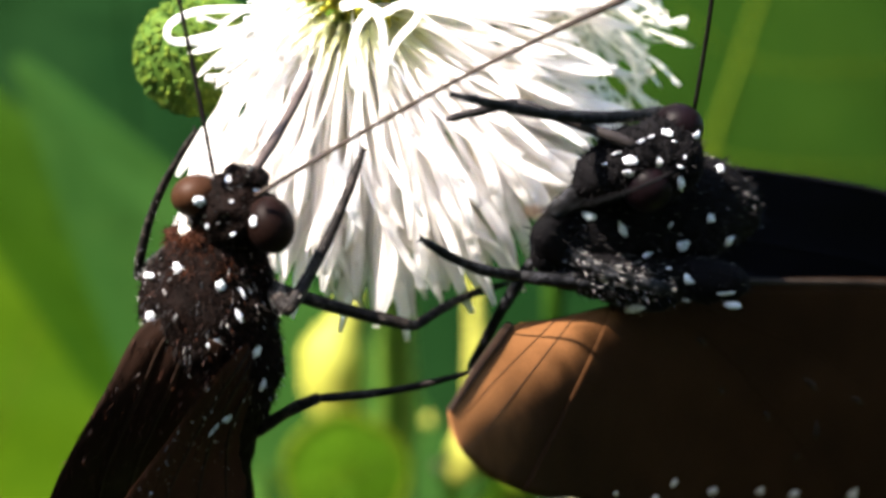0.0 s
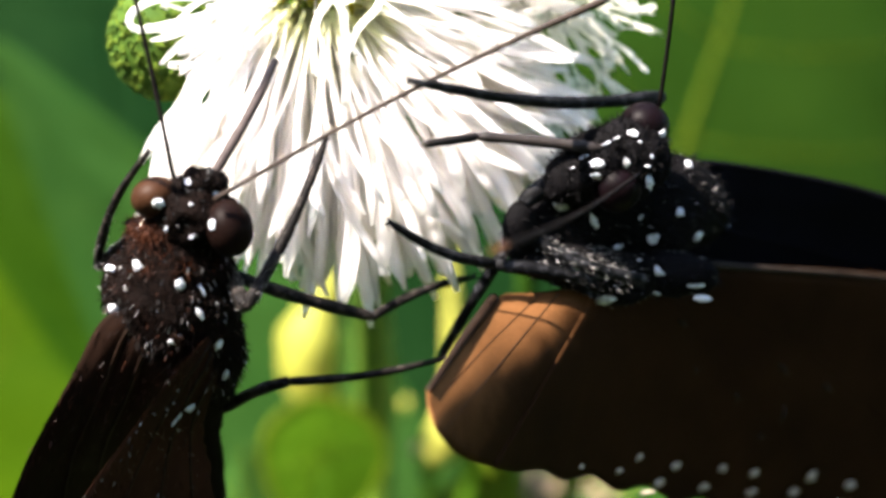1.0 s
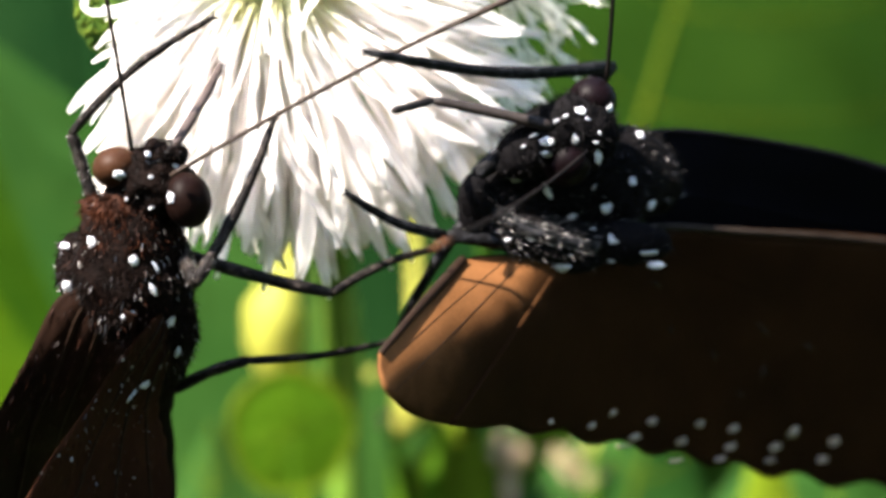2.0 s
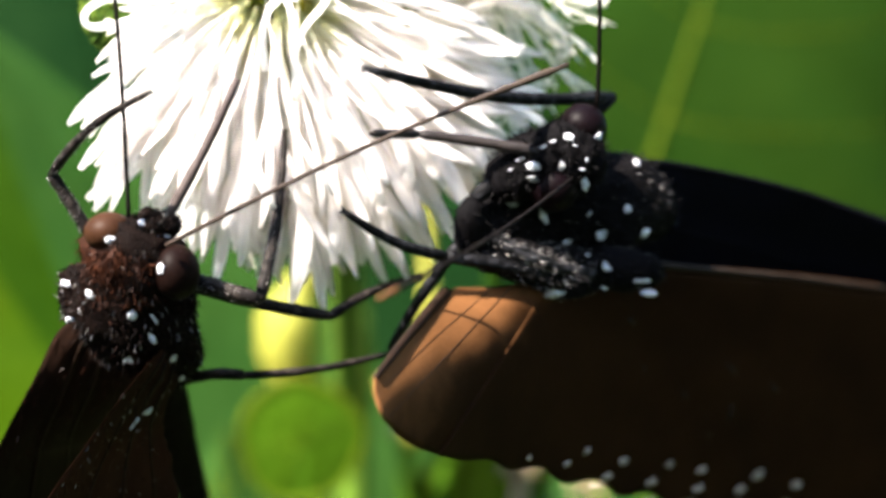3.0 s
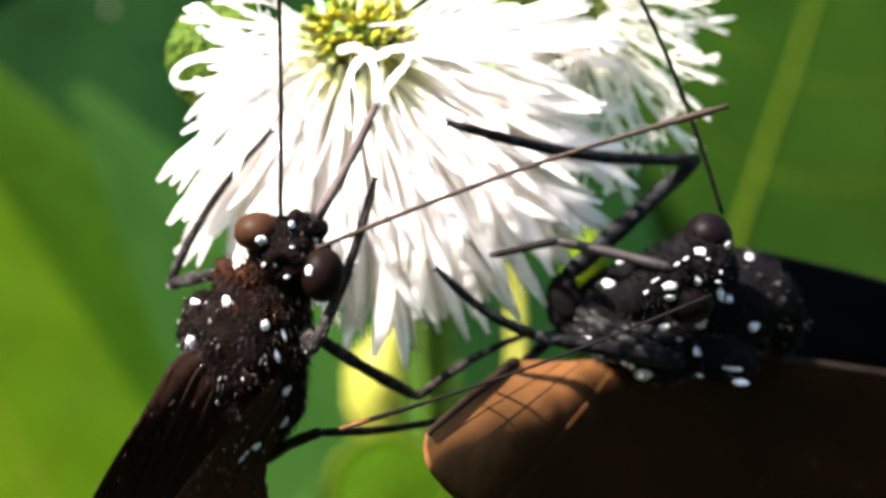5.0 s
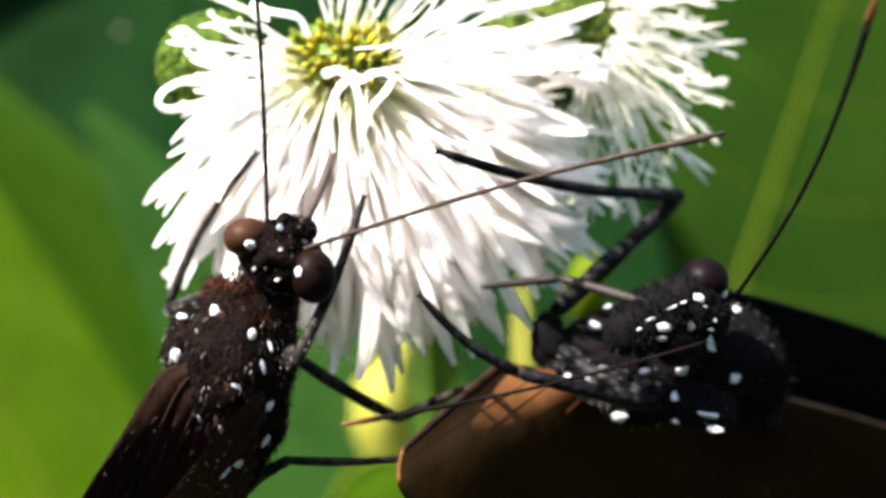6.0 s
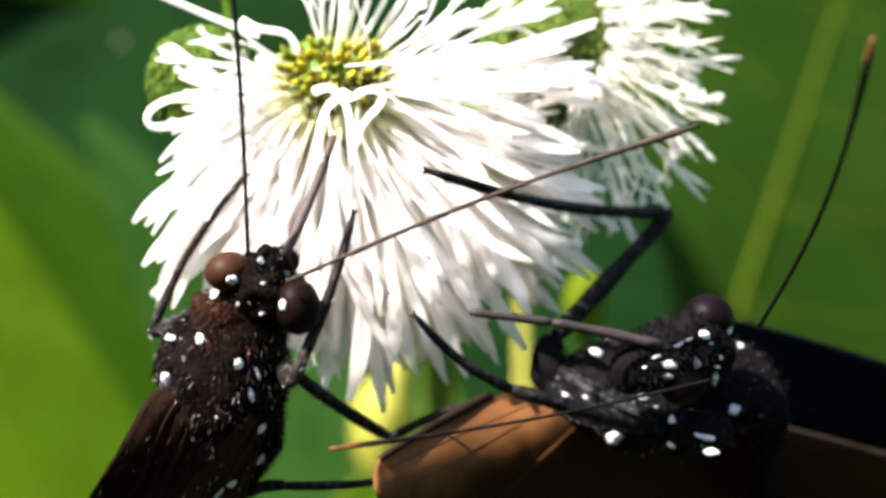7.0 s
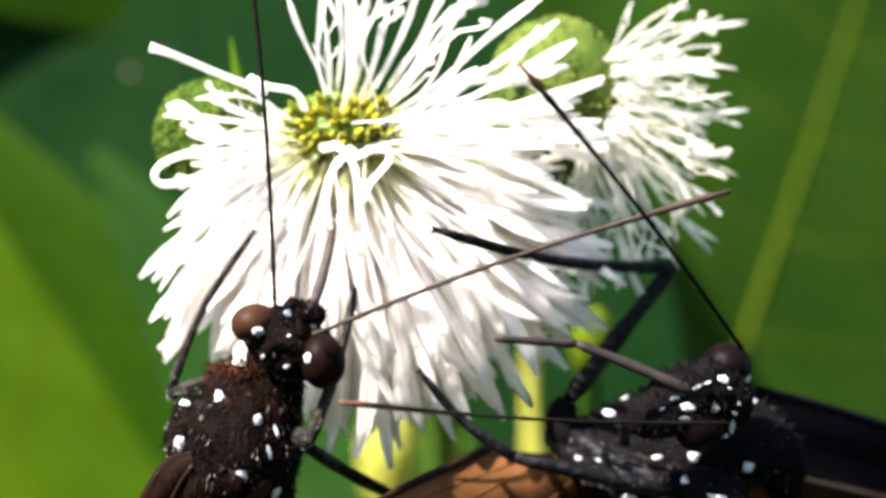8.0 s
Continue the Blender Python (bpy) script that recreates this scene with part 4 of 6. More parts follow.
ant1b = antenna(16.600, 0.088, M_ANT, one, 1.8, -0.3)
prob1 = segment("proboscis", 6.087, 0.22, 0.18, M_PROB_GLARE, one, 0.1, 0, 3, label="grey-brown feeding tube")


def leg(thing, l0, l1, mat, seed, r=0.22, bend0=0.0, bend1=0.0, swell=0.0):
    upper = segment("leg", l0, r * 1.05, r, mat, thing, bend0, int(60 * l0), seed, swell)
    lower = segment("shin_and_foot", l1, r * 0.85, r * 0.5, mat, upper, bend1, int(60 * l1), seed + 50, foot=True)
    return upper, lower


leg1a = leg(one, 3.5, 7.6, M_LEG_BROWN, 1, 0.31, 0, 0.2)
leg1b = leg(one, 6.177, 5.881, M_LEG_BROWN, 2, 0.26, 0.1, -0.25)
leg1c = leg(one, 3.530, 6.554, M_LEG_BROWN, 3, 0.24, -0.15, 0.2)
leg1e = leg(one, 3.100, 7.600, M_LEG_BROWN, 4, 0.24, 0, -0.4)

# pale fuzz on the shoulders and forelegs
b, e = p1(320, 620), p1(545, 470)
boxs = (b.x, -2.0, b.z, e.x, 2.0, e.z)
hairs("pale_hair", [(trees1[2], boxs), (trees1[3], boxs)], 420, 0.2, M_HAIR_GREY, one, 61, Vector((-0.2, -0.1, 0.2)), 0.016)
for upper in (leg1e[0], leg1a[0]):
    hairs("pale_hair", [(tree_of(upper), (-0.3, -0.3, 0, 0.3, 0.3, 3.0))], 420, 0.13, M_HAIR_GREY, upper, 62, Vector((0, 0, 0.3)), 0.014)
for lower in (leg1e[1], leg1a[1]):
    hairs("pale_hair", [(tree_of(lower), (-0.3, -0.3, 0, 0.3, 0.3, 4.0))], 260, 0.12, M_HAIR_GREY, lower, 63, Vector((0, 0, 0.3)), 0.014)

# ---- butterfly with the broad brown wing, feeding from the side ----
S2, S2H = 0.02363, 0.02217


def p2(u, v, y=0.0):
    return on_ray(u, v, y, 1120, 330, S2)


def p2h(u, v, y=0.0):
    return on_ray(u, v, y, 1065, 215, S2H)


two = tagged(new("butterfly"), "black butterfly with white-spotted body and a broad brown wing", "butterfly", "butterflies")
bm = loft([(*p2(868, 362, -3.8), 0.5), (*p2(880, 358, -3.0), 0.95), (*p2(905, 348, -2.3), 1.25), (*p2(950, 322, -1.5), 1.75), (*p2(1020, 305, -0.55), 2.15), (*p2(1095, 300, 0.35), 2.4), (*p2(1143, 295, 0.9), 2.35), (*p2(1175, 306, 1.7), 1.6),
           (*p2(1150, 330, 4.0), 1.1), (*p2(1060, 345, 8), 1.0), (*p2(970, 355, 13), 0.9), (*p2(900, 360, 17), 0.6), (*p2(880, 360, 18), 0.2)], 62, 44, 0.06, 5.0, 0.62)
thorax2 = part("thorax", bm, M_BODY_BLACK, two, "black hairy thorax")
bm = loft([(*p2(890, 388, -2.9), 0.5), (*p2(950, 395, -2.6), 0.85), (*p2(1040, 405, -1.8), 1.0), (*p2(1110, 410, -0.8), 0.8)], 16, 20, 0.25, 6.0, 0.9)
breast2 = part("breast", bm, M_BODY_BLACK, two, "grey-haired breast")
hip2 = part("hip", loft([(*p2(888, 288, -3.7), 0.42), (*p2(880, 312, -3.6), 0.62), (*p2(884, 340, -3.3), 0.75), (*p2(905, 362, -2.7), 0.6)], 14, 18, 0.2, 8.0), M_BODY_BLACK, two)
wingbase2 = part("wing_base", ball(p2(1140, 402, -0.7), (2.2, 0.8, 0.95), 3, 0.2), M_BODY_BLACK, two)
wingbase2b = part("wing_base", ball(p2(1045, 438, -1.4), (1.6, 0.8, 0.6), 3, 0.2), M_BODY_BLACK, two)
trees2 = [tree_of(o) for o in (thorax2, breast2, wingbase2, wingbase2b, hip2)]
for u, v, rx, rz, tilt in ((942, 296, .33, .2, 5), (1001, 317, .16, .36, -28), (1107, 343, .3, .24, -20), (1150, 293, .18, .2, 30), (1188, 336, .2, .27, 35), (1161, 210, .22, .2, -35),
                           (1032, 452, .46, .28, -15), (1188, 418, .46, .16, -3), (1203, 440, .4, .15, 0), (1118, 397, .3, .18, 25), (1047, 360, .24, .14, -10), (1121, 437, .2, .14, 40), (940, 250, .15, .2, 0),
                           (976, 399, .2, .09, 20), (938, 403, .18, .1, -10), (1082, 306, .07, .14, 30), (1023, 398, .22, .09, 15), (1062, 400, .26, .08, 20), (1085, 380, .12, .06, 10)):
    p = p2(u, v)
    spot(two, trees2, p.x, p.z, rx, rz, tilt)
b, e = p2(880, 430), p2(1260, 190)
box2 = (b.x, -3.6, b.z, e.x, 3.6, e.z)
hairs("hair", [(trees2[0], box2), (trees2[1], box2), (trees2[2], box2), (trees2[4], box2)], 2600, 0.45, M_HAIR_BLACK, two, 15, Vector((0.4, -0.1, -0.1)))
hairs("pale_hair", [(trees2[1], box2)], 380, 0.42, M_HAIR_GREY, two, 16, Vector((0.7, -0.1, -0.3)), 0.013)
hairs("pale_fuzz", [(trees2[0], box2), (trees2[2], box2), (trees2[3], box2)], 620, 0.26, M_HAIR_GREY, two, 36, Vector((0.8, -0.1, -0.3)), 0.013)
bm = bmesh.new()
add_tube(bm, [Vector(q) for q in spline([tuple(p2(902, 345, -3.2)), tuple(p2(960, 372, -3.3)), tuple(p2(1030, 395, -2.9)), tuple(p2(1105, 412, -2.0))], 14)], [0.3, 0.33, 0.34, 0.33, 0.32, 0.31, 0.3, 0.3, 0.29, 0.28, 0.27, 0.26, 0.24, 0.2], 9)
fold2 = part("folded_foreleg", bm, M_LEG, two, "small grey folded foreleg")
b, e = p2(885, 425), p2(1125, 335)
boxf = (b.x, -3.8, b.z, e.x, -1.5, e.z)
hairs("pale_hair", [(tree_of(fold2), boxf)], 900, 0.26, M_HAIR_GREY, fold2, 19, Vector((0.7, -0.1, -0.3)), 0.011)
hairs("pale_hair", [(trees2[1], boxf)], 800, 0.3, M_HAIR_GREY, breast2, 29, Vector((0.7, -0.1, -0.3)), 0.011)
part("chest_spot", ball(p2(907, 357, -3.2), (0.42, 0.3, 0.3), 3, 0.2), M_SPOT_CREAM, two, "cream scale patch")

# broad wing, bent so that its front corner looks up
bm, place = sheet([(*p2(878, 432, -3.0),), (*p2(900, 424, -2.2),), (*p2(960, 420, -1.5),), (*p2(1060, 402, -0.4),), (*p2(1200, 368, 2.0),), (*p2(1330, 373, 4.2),), (*p2(1568, 389, 9),), (*p2(1850, 430, 15),), (*p2(2150, 560, 22),)],
                  [(*p2(770, 590, -11),), (*p2(774, 628, -11.6),), (*p2(796, 674, -11.4),), (*p2(855, 720, -8.5),), (*p2(1000, 750, -0.5),), (*p2(1180, 788, 6.0),), (*p2(1360, 824, 10.5),), (*p2(1568, 852, 15.5),), (*p2(1850, 850, 20),), (*p2(2150, 640, 22.5),)], 90, 26, 0.05, 0.02, 0.045, 17, 0.2, 0.36)
wing2 = part("wing", bm, M_WING_TAN, two, "broad brown forewing with shade painted in past its tan corner")
veins(wing2, place, [[(0.25, 0.02), (0.19, 0.4), (0.12, 0.9)], [(0.3, 0.03), (0.26, 0.5), (0.22, 0.97)], [(0.05, 0.01), (0.5, 0.01), (0.97, 0.03)]], 0.022)
veins(wing2, place, [[(0.0, 0.0), (0.0, 0.5), (0.02, 0.98)]], 0.24)
veins(wing2, place, [[(0.42, 0.012), (0.6, 0.012), (0.98, 0.02)]], 0.22, M_COSTA)
# the hindwing lies over all but the front corner of the forewing
bm = bmesh.new()
NH, MH = 80, 26
grid = [[[bm.verts.new((place((u0 := 0.375 - 0.02 * j / (MH - 1)) + (0.985 - u0) * i / (NH - 1), 0.02 + 0.98 * j / (MH - 1)) + Vector((0, -0.06 + 0.04 * k, -0.03))) * MM) for j in range(MH)] for i in range(NH)] for k in range(2)]
for i in range(NH - 1):
    for j in range(MH - 1):
        bm.faces.new((grid[0][i][j], grid[0][i + 1][j], grid[0][i + 1][j + 1], grid[0][i][j + 1]))
        bm.faces.new((grid[1][i][j], grid[1][i][j + 1], grid[1][i + 1][j + 1], grid[1][i + 1][j]))
    for j, a, b in ((0, 0, 1), (MH - 1, 1, 0)):
        bm.faces.new((grid[a][i][j], grid[b][i][j], grid[b][i + 1][j], grid[a][i + 1][j]))
for j in range(MH - 1):
    bm.faces.new((grid[0][0][j], grid[0][0][j + 1], grid[1][0][j + 1], grid[1][0][j]))
bmesh.ops.recalc_face_normals(bm, faces=bm.faces)
hind2 = part("hindwing", bm, M_WING_TAN, wing2, "brown hindwing darkened by painted shade, with a scalloped white-dotted edge")
for line in ([(0.43, 0.04), (0.6, 0.4), (0.7, 0.95)], [(0.44, 0.04), (0.68, 0.3), (0.84, 0.95)]):
    bm = bmesh.new()
    pts = [place(float(u), float(v)) + Vector((0, -0.06, -0.03)) for u, v in spline(line, 22)]
    add_tube(bm, pts, [0.04 * (1 - 0.5 * q / 21) for q in range(22)], 6)
    part("vein", bm, M_WING_TAN, hind2)
treew = [tree_of(hind2), tree_of(wing2)]
for u, v, rx, rz in ((1030, 708, .2, .12), (1105, 727, .24, .14), (1145, 705, .26, .15), (1190, 760, .34, .18), (1223, 730, .3, .18), (1285, 778, .34, .18), (1323, 742, .27, .18), (1390, 797, .34, .18), (1393, 757, .33, .2),
                     (1488, 803, .34, .2), (1525, 773, .4, .26), (1170, 778, .36, .1), (1270, 803, .36, .1), (1370, 822, .36, .1), (1480, 832, .36, .1), (1620, 800, .36, .2), (1600, 840, .36, .2), (930, 722, .3, .1), (1025, 745, .3, .1)):
    p = p2(u, v + 20)
    spot(hind2, treew, p.x, p.z, rx * 1.05, rz * 1.1, -8, 5, M_WING_DOT)
for u, v, du, dv in ((1425, 555, 30, 28), (1450, 640, -8, 40), (1340, 610, 6, 22), (1530, 600, 26, 18), (1395, 700, 14, 8), (1210, 470, 20, 14), (1250, 560, 3, 14)):
    a, b = front_of(treew, *p2(u, v).xz, 5)[0], front_of(treew, *p2(u + du, v + dv).xz, 5)[0]
    bm = bmesh.new()
    add_tube(bm, [a, a.lerp(b, 0.5) + Vector((0.08, 0, 0)), b], [0.02, 0.1, 0.02], 6, 0.3)
    part("worn_streak", bm, M_COSTA, hind2)
bm, place = sheet([(*p2(1150, 215, 2.6),), (*p2(1210, 203, 3.2),), (*p2(1300, 208, 4.4),), (*p2(1450, 230, 6.4),), (*p2(1568, 258, 8),), (*p2(1850, 345, 12),), (*p2(2150, 500, 17),)],
                  [(*p2(1180, 430, 4.0),), (*p2(1230, 470, 6.0),), (*p2(1300, 490, 8.0),), (*p2(1450, 510, 11.5),), (*p2(1568, 530, 14),), (*p2(1850, 540, 17),), (*p2(2150, 560, 19),)], 50, 16, 0.05, 0.05)
wing2b = part("wing", bm, M_WING_BLACK, two, "blue-black upper wing in shade")
veins(wing2b, place, [[(0, 0.02), (0.5, 0.02), (0.98, 0.05)], [(0, 0.4), (0.5, 0.45), (0.95, 0.5)], [(0, 0.7), (0.5, 0.75), (0.95, 0.8)]], 0.09, M_WING_BLACK)

head2 = part("head", ball(p2h(1058, 212, 0.7), (1.45, 1.3, 1.6), 4, 0.2), M_BODY_BLACK, two, "black hairy head")
part("eye", ball(p2h(1073, 157, 0.8), (1.02, 1.1, 0.98), 4), M_EYE_PURPLE, head2, "smooth purplish-black compound eye")
part("eye", ball(p2h(1030, 270, 0.4), (1.0, 1.1, 1.0), 4), M_EYE_PURPLE, head2, "smooth purplish-black compound eye")
snout2 = part("palp", loft([(*p2h(1055, 200, 0.7), 1.3), (*p2h(1010, 216, 0.7), 1.3), (*p2h(970, 244, 0.8), 1.2), (*p2h(930, 272, 1.0), 0.9), (*p2h(905, 290, 1.1), 0.3)], 26, 26, 0.15, 2.0), M_BODY_BLACK, head2, "black scaly palp")
treesh2 = [tree_of(o) for o in (head2, snout2, *[c for c in head2.children if c.name.startswith("eye")])]
for u, v, rx, rz, tilt in ((1050, 175, .23, .2, 20), (1104, 171, .24, .24, 10), (1040, 228, .22, .24, 0), (1086, 257, .22, .33, -20), (990, 233, .32, .2, 0), (990, 255, .22, .2, 20), (1085, 215, .06, .1, 0), (1079, 232, .12, .06, 10), (1004, 197, .25, .08, -30), (966, 222, .22, .08, -30), (1022, 186, .16, .06, -30), (948, 243, .12, .06, -30), (1062, 190, .1, .05, 10)):
    p = p2h(u, v)
    spot(head2, treesh2, p.x, p.z, rx, rz, tilt)
hairs("hair", [(treesh2[0], (-1.6, -1.2, -1.6, 1.4, 1.6, 1.6)), (treesh2[1], (-3, -0.6, -1, -0.5, 1, 0.8))], 1300, 0.36, M_HAIR_BLACK, head2, 17, Vector((-0.1, -0.1, 0.1)))
ant2a = antenna(15.5, 0.085, M_ANT_BLACK, two, 1.9, 0.6, M_ANT_TIP)
ant2b = antenna(15.8, 0.06, M_ANT_BLACK, two, 2.0, -0.25, M_ANT_TIP)
prob2 = segment("proboscis", 5.000, 0.25, 0.2, M_PROB, two, 0.05, 0, 5, label="grey-brown feeding tube")
prob2b = segment("proboscis_tip", 3.300, 0.2, 0.15, M_PROB, prob2, 0.0, 0, 6)
leg2f = leg(two, 8.300, 15.500, M_LEG, 7, 0.35, 0, -0.5, 0.2)
leg2g = leg(two, 6.672, 5.204, M_LEG, 8, 0.30, 0, -0.3, 0.3)
leg2h = segment("leg", 6.345, 0.28, 0.2, M_LEG, two, 0.1, 420, 9)


# ---- what moves ----
def motions():
    # the held florets spring out when the leg lets go
    for ob, swing in SPRUNG:
        m = ob.matrix_basis.copy()
        loc, turn, size = m.decompose()
        held = Matrix.Translation(loc) @ Matrix.Rotation(radians(-swing), 4, "Y") @ turn.to_matrix().to_4x4()
        free = Matrix.Translation(loc) @ turn.to_matrix().to_4x4()
        walk(ob, [(0, held), (1.3, held), (1.42, free), (8, free)])
    walk(one, [
        (0, at(-9.804, -3.886, -6.239, 0.9855, 0.0890, -0.1174, -0.0842)), (0.5, at(-10.057, -3.916, -6.762, 0.9526, 0.2315, -0.1389, -0.1401)),
        (1, at(-9.822, -3.940, -6.423, 0.9766, 0.1520, -0.1149, -0.0996)), (1.5, at(-9.904, -3.757, -6.748, 0.9684, 0.1816, -0.1403, -0.0981)),
        (1.7, at(-10.137, -4.160, -6.449, 0.9801, 0.1272, -0.1212, -0.0922)), (2.8, at(-9.705, -4.388, -6.498, 0.9622, 0.2285, -0.0866, -0.1201)),
        (3, at(-9.772, -4.547, -7.280, 0.9407, 0.2996, -0.0920, -0.1302)), (3.5, at(-9.509, -4.223, -7.418, 0.9715, 0.2156, -0.0795, -0.0584)),
        (4, at(-8.101, -4.048, -5.761, 0.9981, -0.0548, -0.0064, -0.0277)), (4.5, at(-8.370, -4.282, -5.978, 0.9997, -0.0189, -0.0018, -0.0120)),
        (4.7, at(-8.379, -4.331, -6.419, 0.9925, 0.1154, -0.0143, -0.0367)), (5.8, at(-7.716, -4.073, -6.229, 0.9992, 0.0090, -0.0286, -0.0246)),
        (6, at(-8.161, -4.105, -6.202, 0.9999, 0.0045, -0.0119, -0.0103)), (6.5, at(-8.142, -4.183, -6.046, 0.9985, 0.0456, -0.0173, -0.0234)),
        (7, at(-8.063, -4.139, -6.082, 0.9917, 0.1176, -0.0213, -0.0468)), (7.5, at(-7.659, -4.121, -6.245, 0.9994, 0.0196, -0.0276, -0.0022)),
        (8, at(-7.781, -4.196, -6.418, 0.9996, -0.0124, -0.0233, 0.0075)),
    ])
    wings = [
        (0, at(0.215, 0.245, -0.248, 0.9934, -0.0627, 0.0899, 0.0346)), (0.5, at(0.192, 0.507, -0.418, 0.9822, -0.1451, 0.1034, 0.0587)),
        (1, at(0.189, 0.354, -0.296, 0.9906, -0.0980, 0.0866, 0.0409)), (1.5, at(0.241, 0.394, -0.369, 0.9868, -0.1155, 0.1065, 0.0385)),
        (1.7, at(0.212, 0.310, -0.286, 0.9915, -0.0843, 0.0923, 0.0376)), (2.8, at(0.099, 0.486, -0.322, 0.9869, -0.1401, 0.0623, 0.0511)),
        (3, at(0.089, 0.595, -0.411, 0.9798, -0.1808, 0.0651, 0.0551)), (3.5, at(0.137, 0.409, -0.293, 0.9894, -0.1312, 0.0585, 0.0202)),
        (4, at(0.004, -0.048, 0.012, 0.9998, 0.0197, 0.0038, 0.0079)), (4.5, at(0.000, 0.000, 0.000, 1.0000, 0.0000, 0.0000, 0.0000)),
        (4.7, at(0.009, 0.243, -0.106, 0.9971, -0.0741, 0.0082, 0.0123)), (5.8, at(0.057, 0.059, -0.052, 0.9996, -0.0156, 0.0209, 0.0064)),
        (6, at(0.025, 0.038, -0.027, 0.9999, -0.0129, 0.0079, -0.0008)), (6.5, at(0.029, 0.118, -0.059, 0.9993, -0.0356, 0.0115, 0.0057)),
        (7, at(0.019, 0.255, -0.118, 0.9969, -0.0754, 0.0135, 0.0172)), (7.5, at(0.067, 0.056, -0.058, 0.9996, -0.0212, 0.0204, -0.0049)),
        (8, at(0.063, -0.006, -0.034, 0.9998, -0.0036, 0.0174, -0.0096)),
    ]
    walk(wing1a, wings)
    walk(wing1b, wings)
    walk(head1, [
        (0, at(1.733, -1.056, 2.871, 0.9933, -0.1147, -0.0005, 0.0115)), (0.5, at(1.359, -0.434, 2.383, 0.9646, -0.2506, -0.0084, 0.0820)),
        (1, at(1.616, -0.723, 2.638, 0.9844, -0.1723, 0.0005, 0.0352)), (1.5, at(1.788, -0.711, 2.570, 0.9776, -0.2072, 0.0227, 0.0302)),
        (1.7, at(1.804, -0.590, 2.801, 0.9918, -0.1261, 0.0158, 0.0130)), (2.8, at(1.371, -0.046, 2.232, 0.9715, -0.2295, 0.0203, 0.0566)),
        (3, at(1.126, -0.014, 1.898, 0.9463, -0.3089, 0.0430, 0.0849)), (3.5, at(1.740, -0.364, 2.507, 0.9735, -0.2234, 0.0465, 0.0148)),
        (4, at(1.705, -1.904, 3.216, 0.9991, 0.0402, -0.0118, -0.0093)), (4.5, at(1.726, -1.478, 3.225, 1.0000, -0.0026, -0.0023, -0.0013)),
        (4.7, at(1.658, -0.694, 2.912, 0.9927, -0.1171, 0.0235, 0.0138)), (5.8, at(1.920, -1.489, 3.345, 0.9993, 0.0033, -0.0171, -0.0337)),
        (6, at(1.859, -1.499, 3.370, 0.9991, -0.0051, -0.0222, -0.0367)), (6.5, at(1.686, -1.129, 3.257, 0.9986, -0.0320, -0.0371, -0.0175)),
        (7, at(1.668, -0.659, 2.992, 0.9942, -0.0972, -0.0446, 0.0120)), (7.5, at(1.992, -1.304, 3.239, 0.9987, -0.0288, -0.0163, -0.0385)),
        (8, at(2.011, -1.533, 3.282, 0.9984, 0.0011, -0.0249, -0.0504)),
    ])
    walk(ant1a, [
        (0, at(1.548, -1.685, 4.592, 0.9968, -0.0481, 0.0035, 0.0642)), (0.5, at(1.226, -0.589, 4.213, 0.9720, -0.1893, 0.0148, 0.1381)),
        (1, at(1.466, -1.155, 4.421, 0.9903, -0.1090, -0.0037, 0.0858)), (1.5, at(1.704, -1.011, 4.384, 0.9861, -0.1394, 0.0529, 0.0735)),
        (1.7, at(1.674, -1.178, 4.541, 0.9945, -0.0822, 0.0166, 0.0632)), (2.8, at(1.310, -0.268, 4.059, 0.9762, -0.1921, 0.0247, 0.0979)),
        (3, at(1.159, 0.071, 3.737, 0.9550, -0.2731, 0.0490, 0.1053)), (3.5, at(1.716, -0.597, 4.333, 0.9787, -0.1941, 0.0561, 0.0356)),
        (4, at(1.447, -3.019, 4.658, 0.9956, 0.0874, -0.0328, 0.0083)), (4.5, at(1.514, -2.469, 4.762, 0.9986, 0.0501, -0.0183, 0.0037)),
        (4.7, at(1.555, -1.313, 4.643, 0.9954, -0.0908, 0.0103, 0.0272)), (5.8, at(1.598, -2.481, 4.862, 0.9993, 0.0173, -0.0220, 0.0256)),
        (6, at(1.516, -2.464, 4.900, 0.9994, 0.0193, -0.0260, 0.0110)), (6.5, at(1.336, -2.020, 4.830, 0.9989, -0.0213, -0.0344, 0.0256)),
        (7, at(1.342, -1.351, 4.667, 0.9938, -0.0953, -0.0182, 0.0538)), (7.5, at(1.666, -2.194, 4.817, 0.9999, -0.0012, -0.0137, 0.0032)),
        (8, at(1.633, -2.507, 4.798, 0.9993, 0.0289, -0.0220, -0.0039)),
    ])
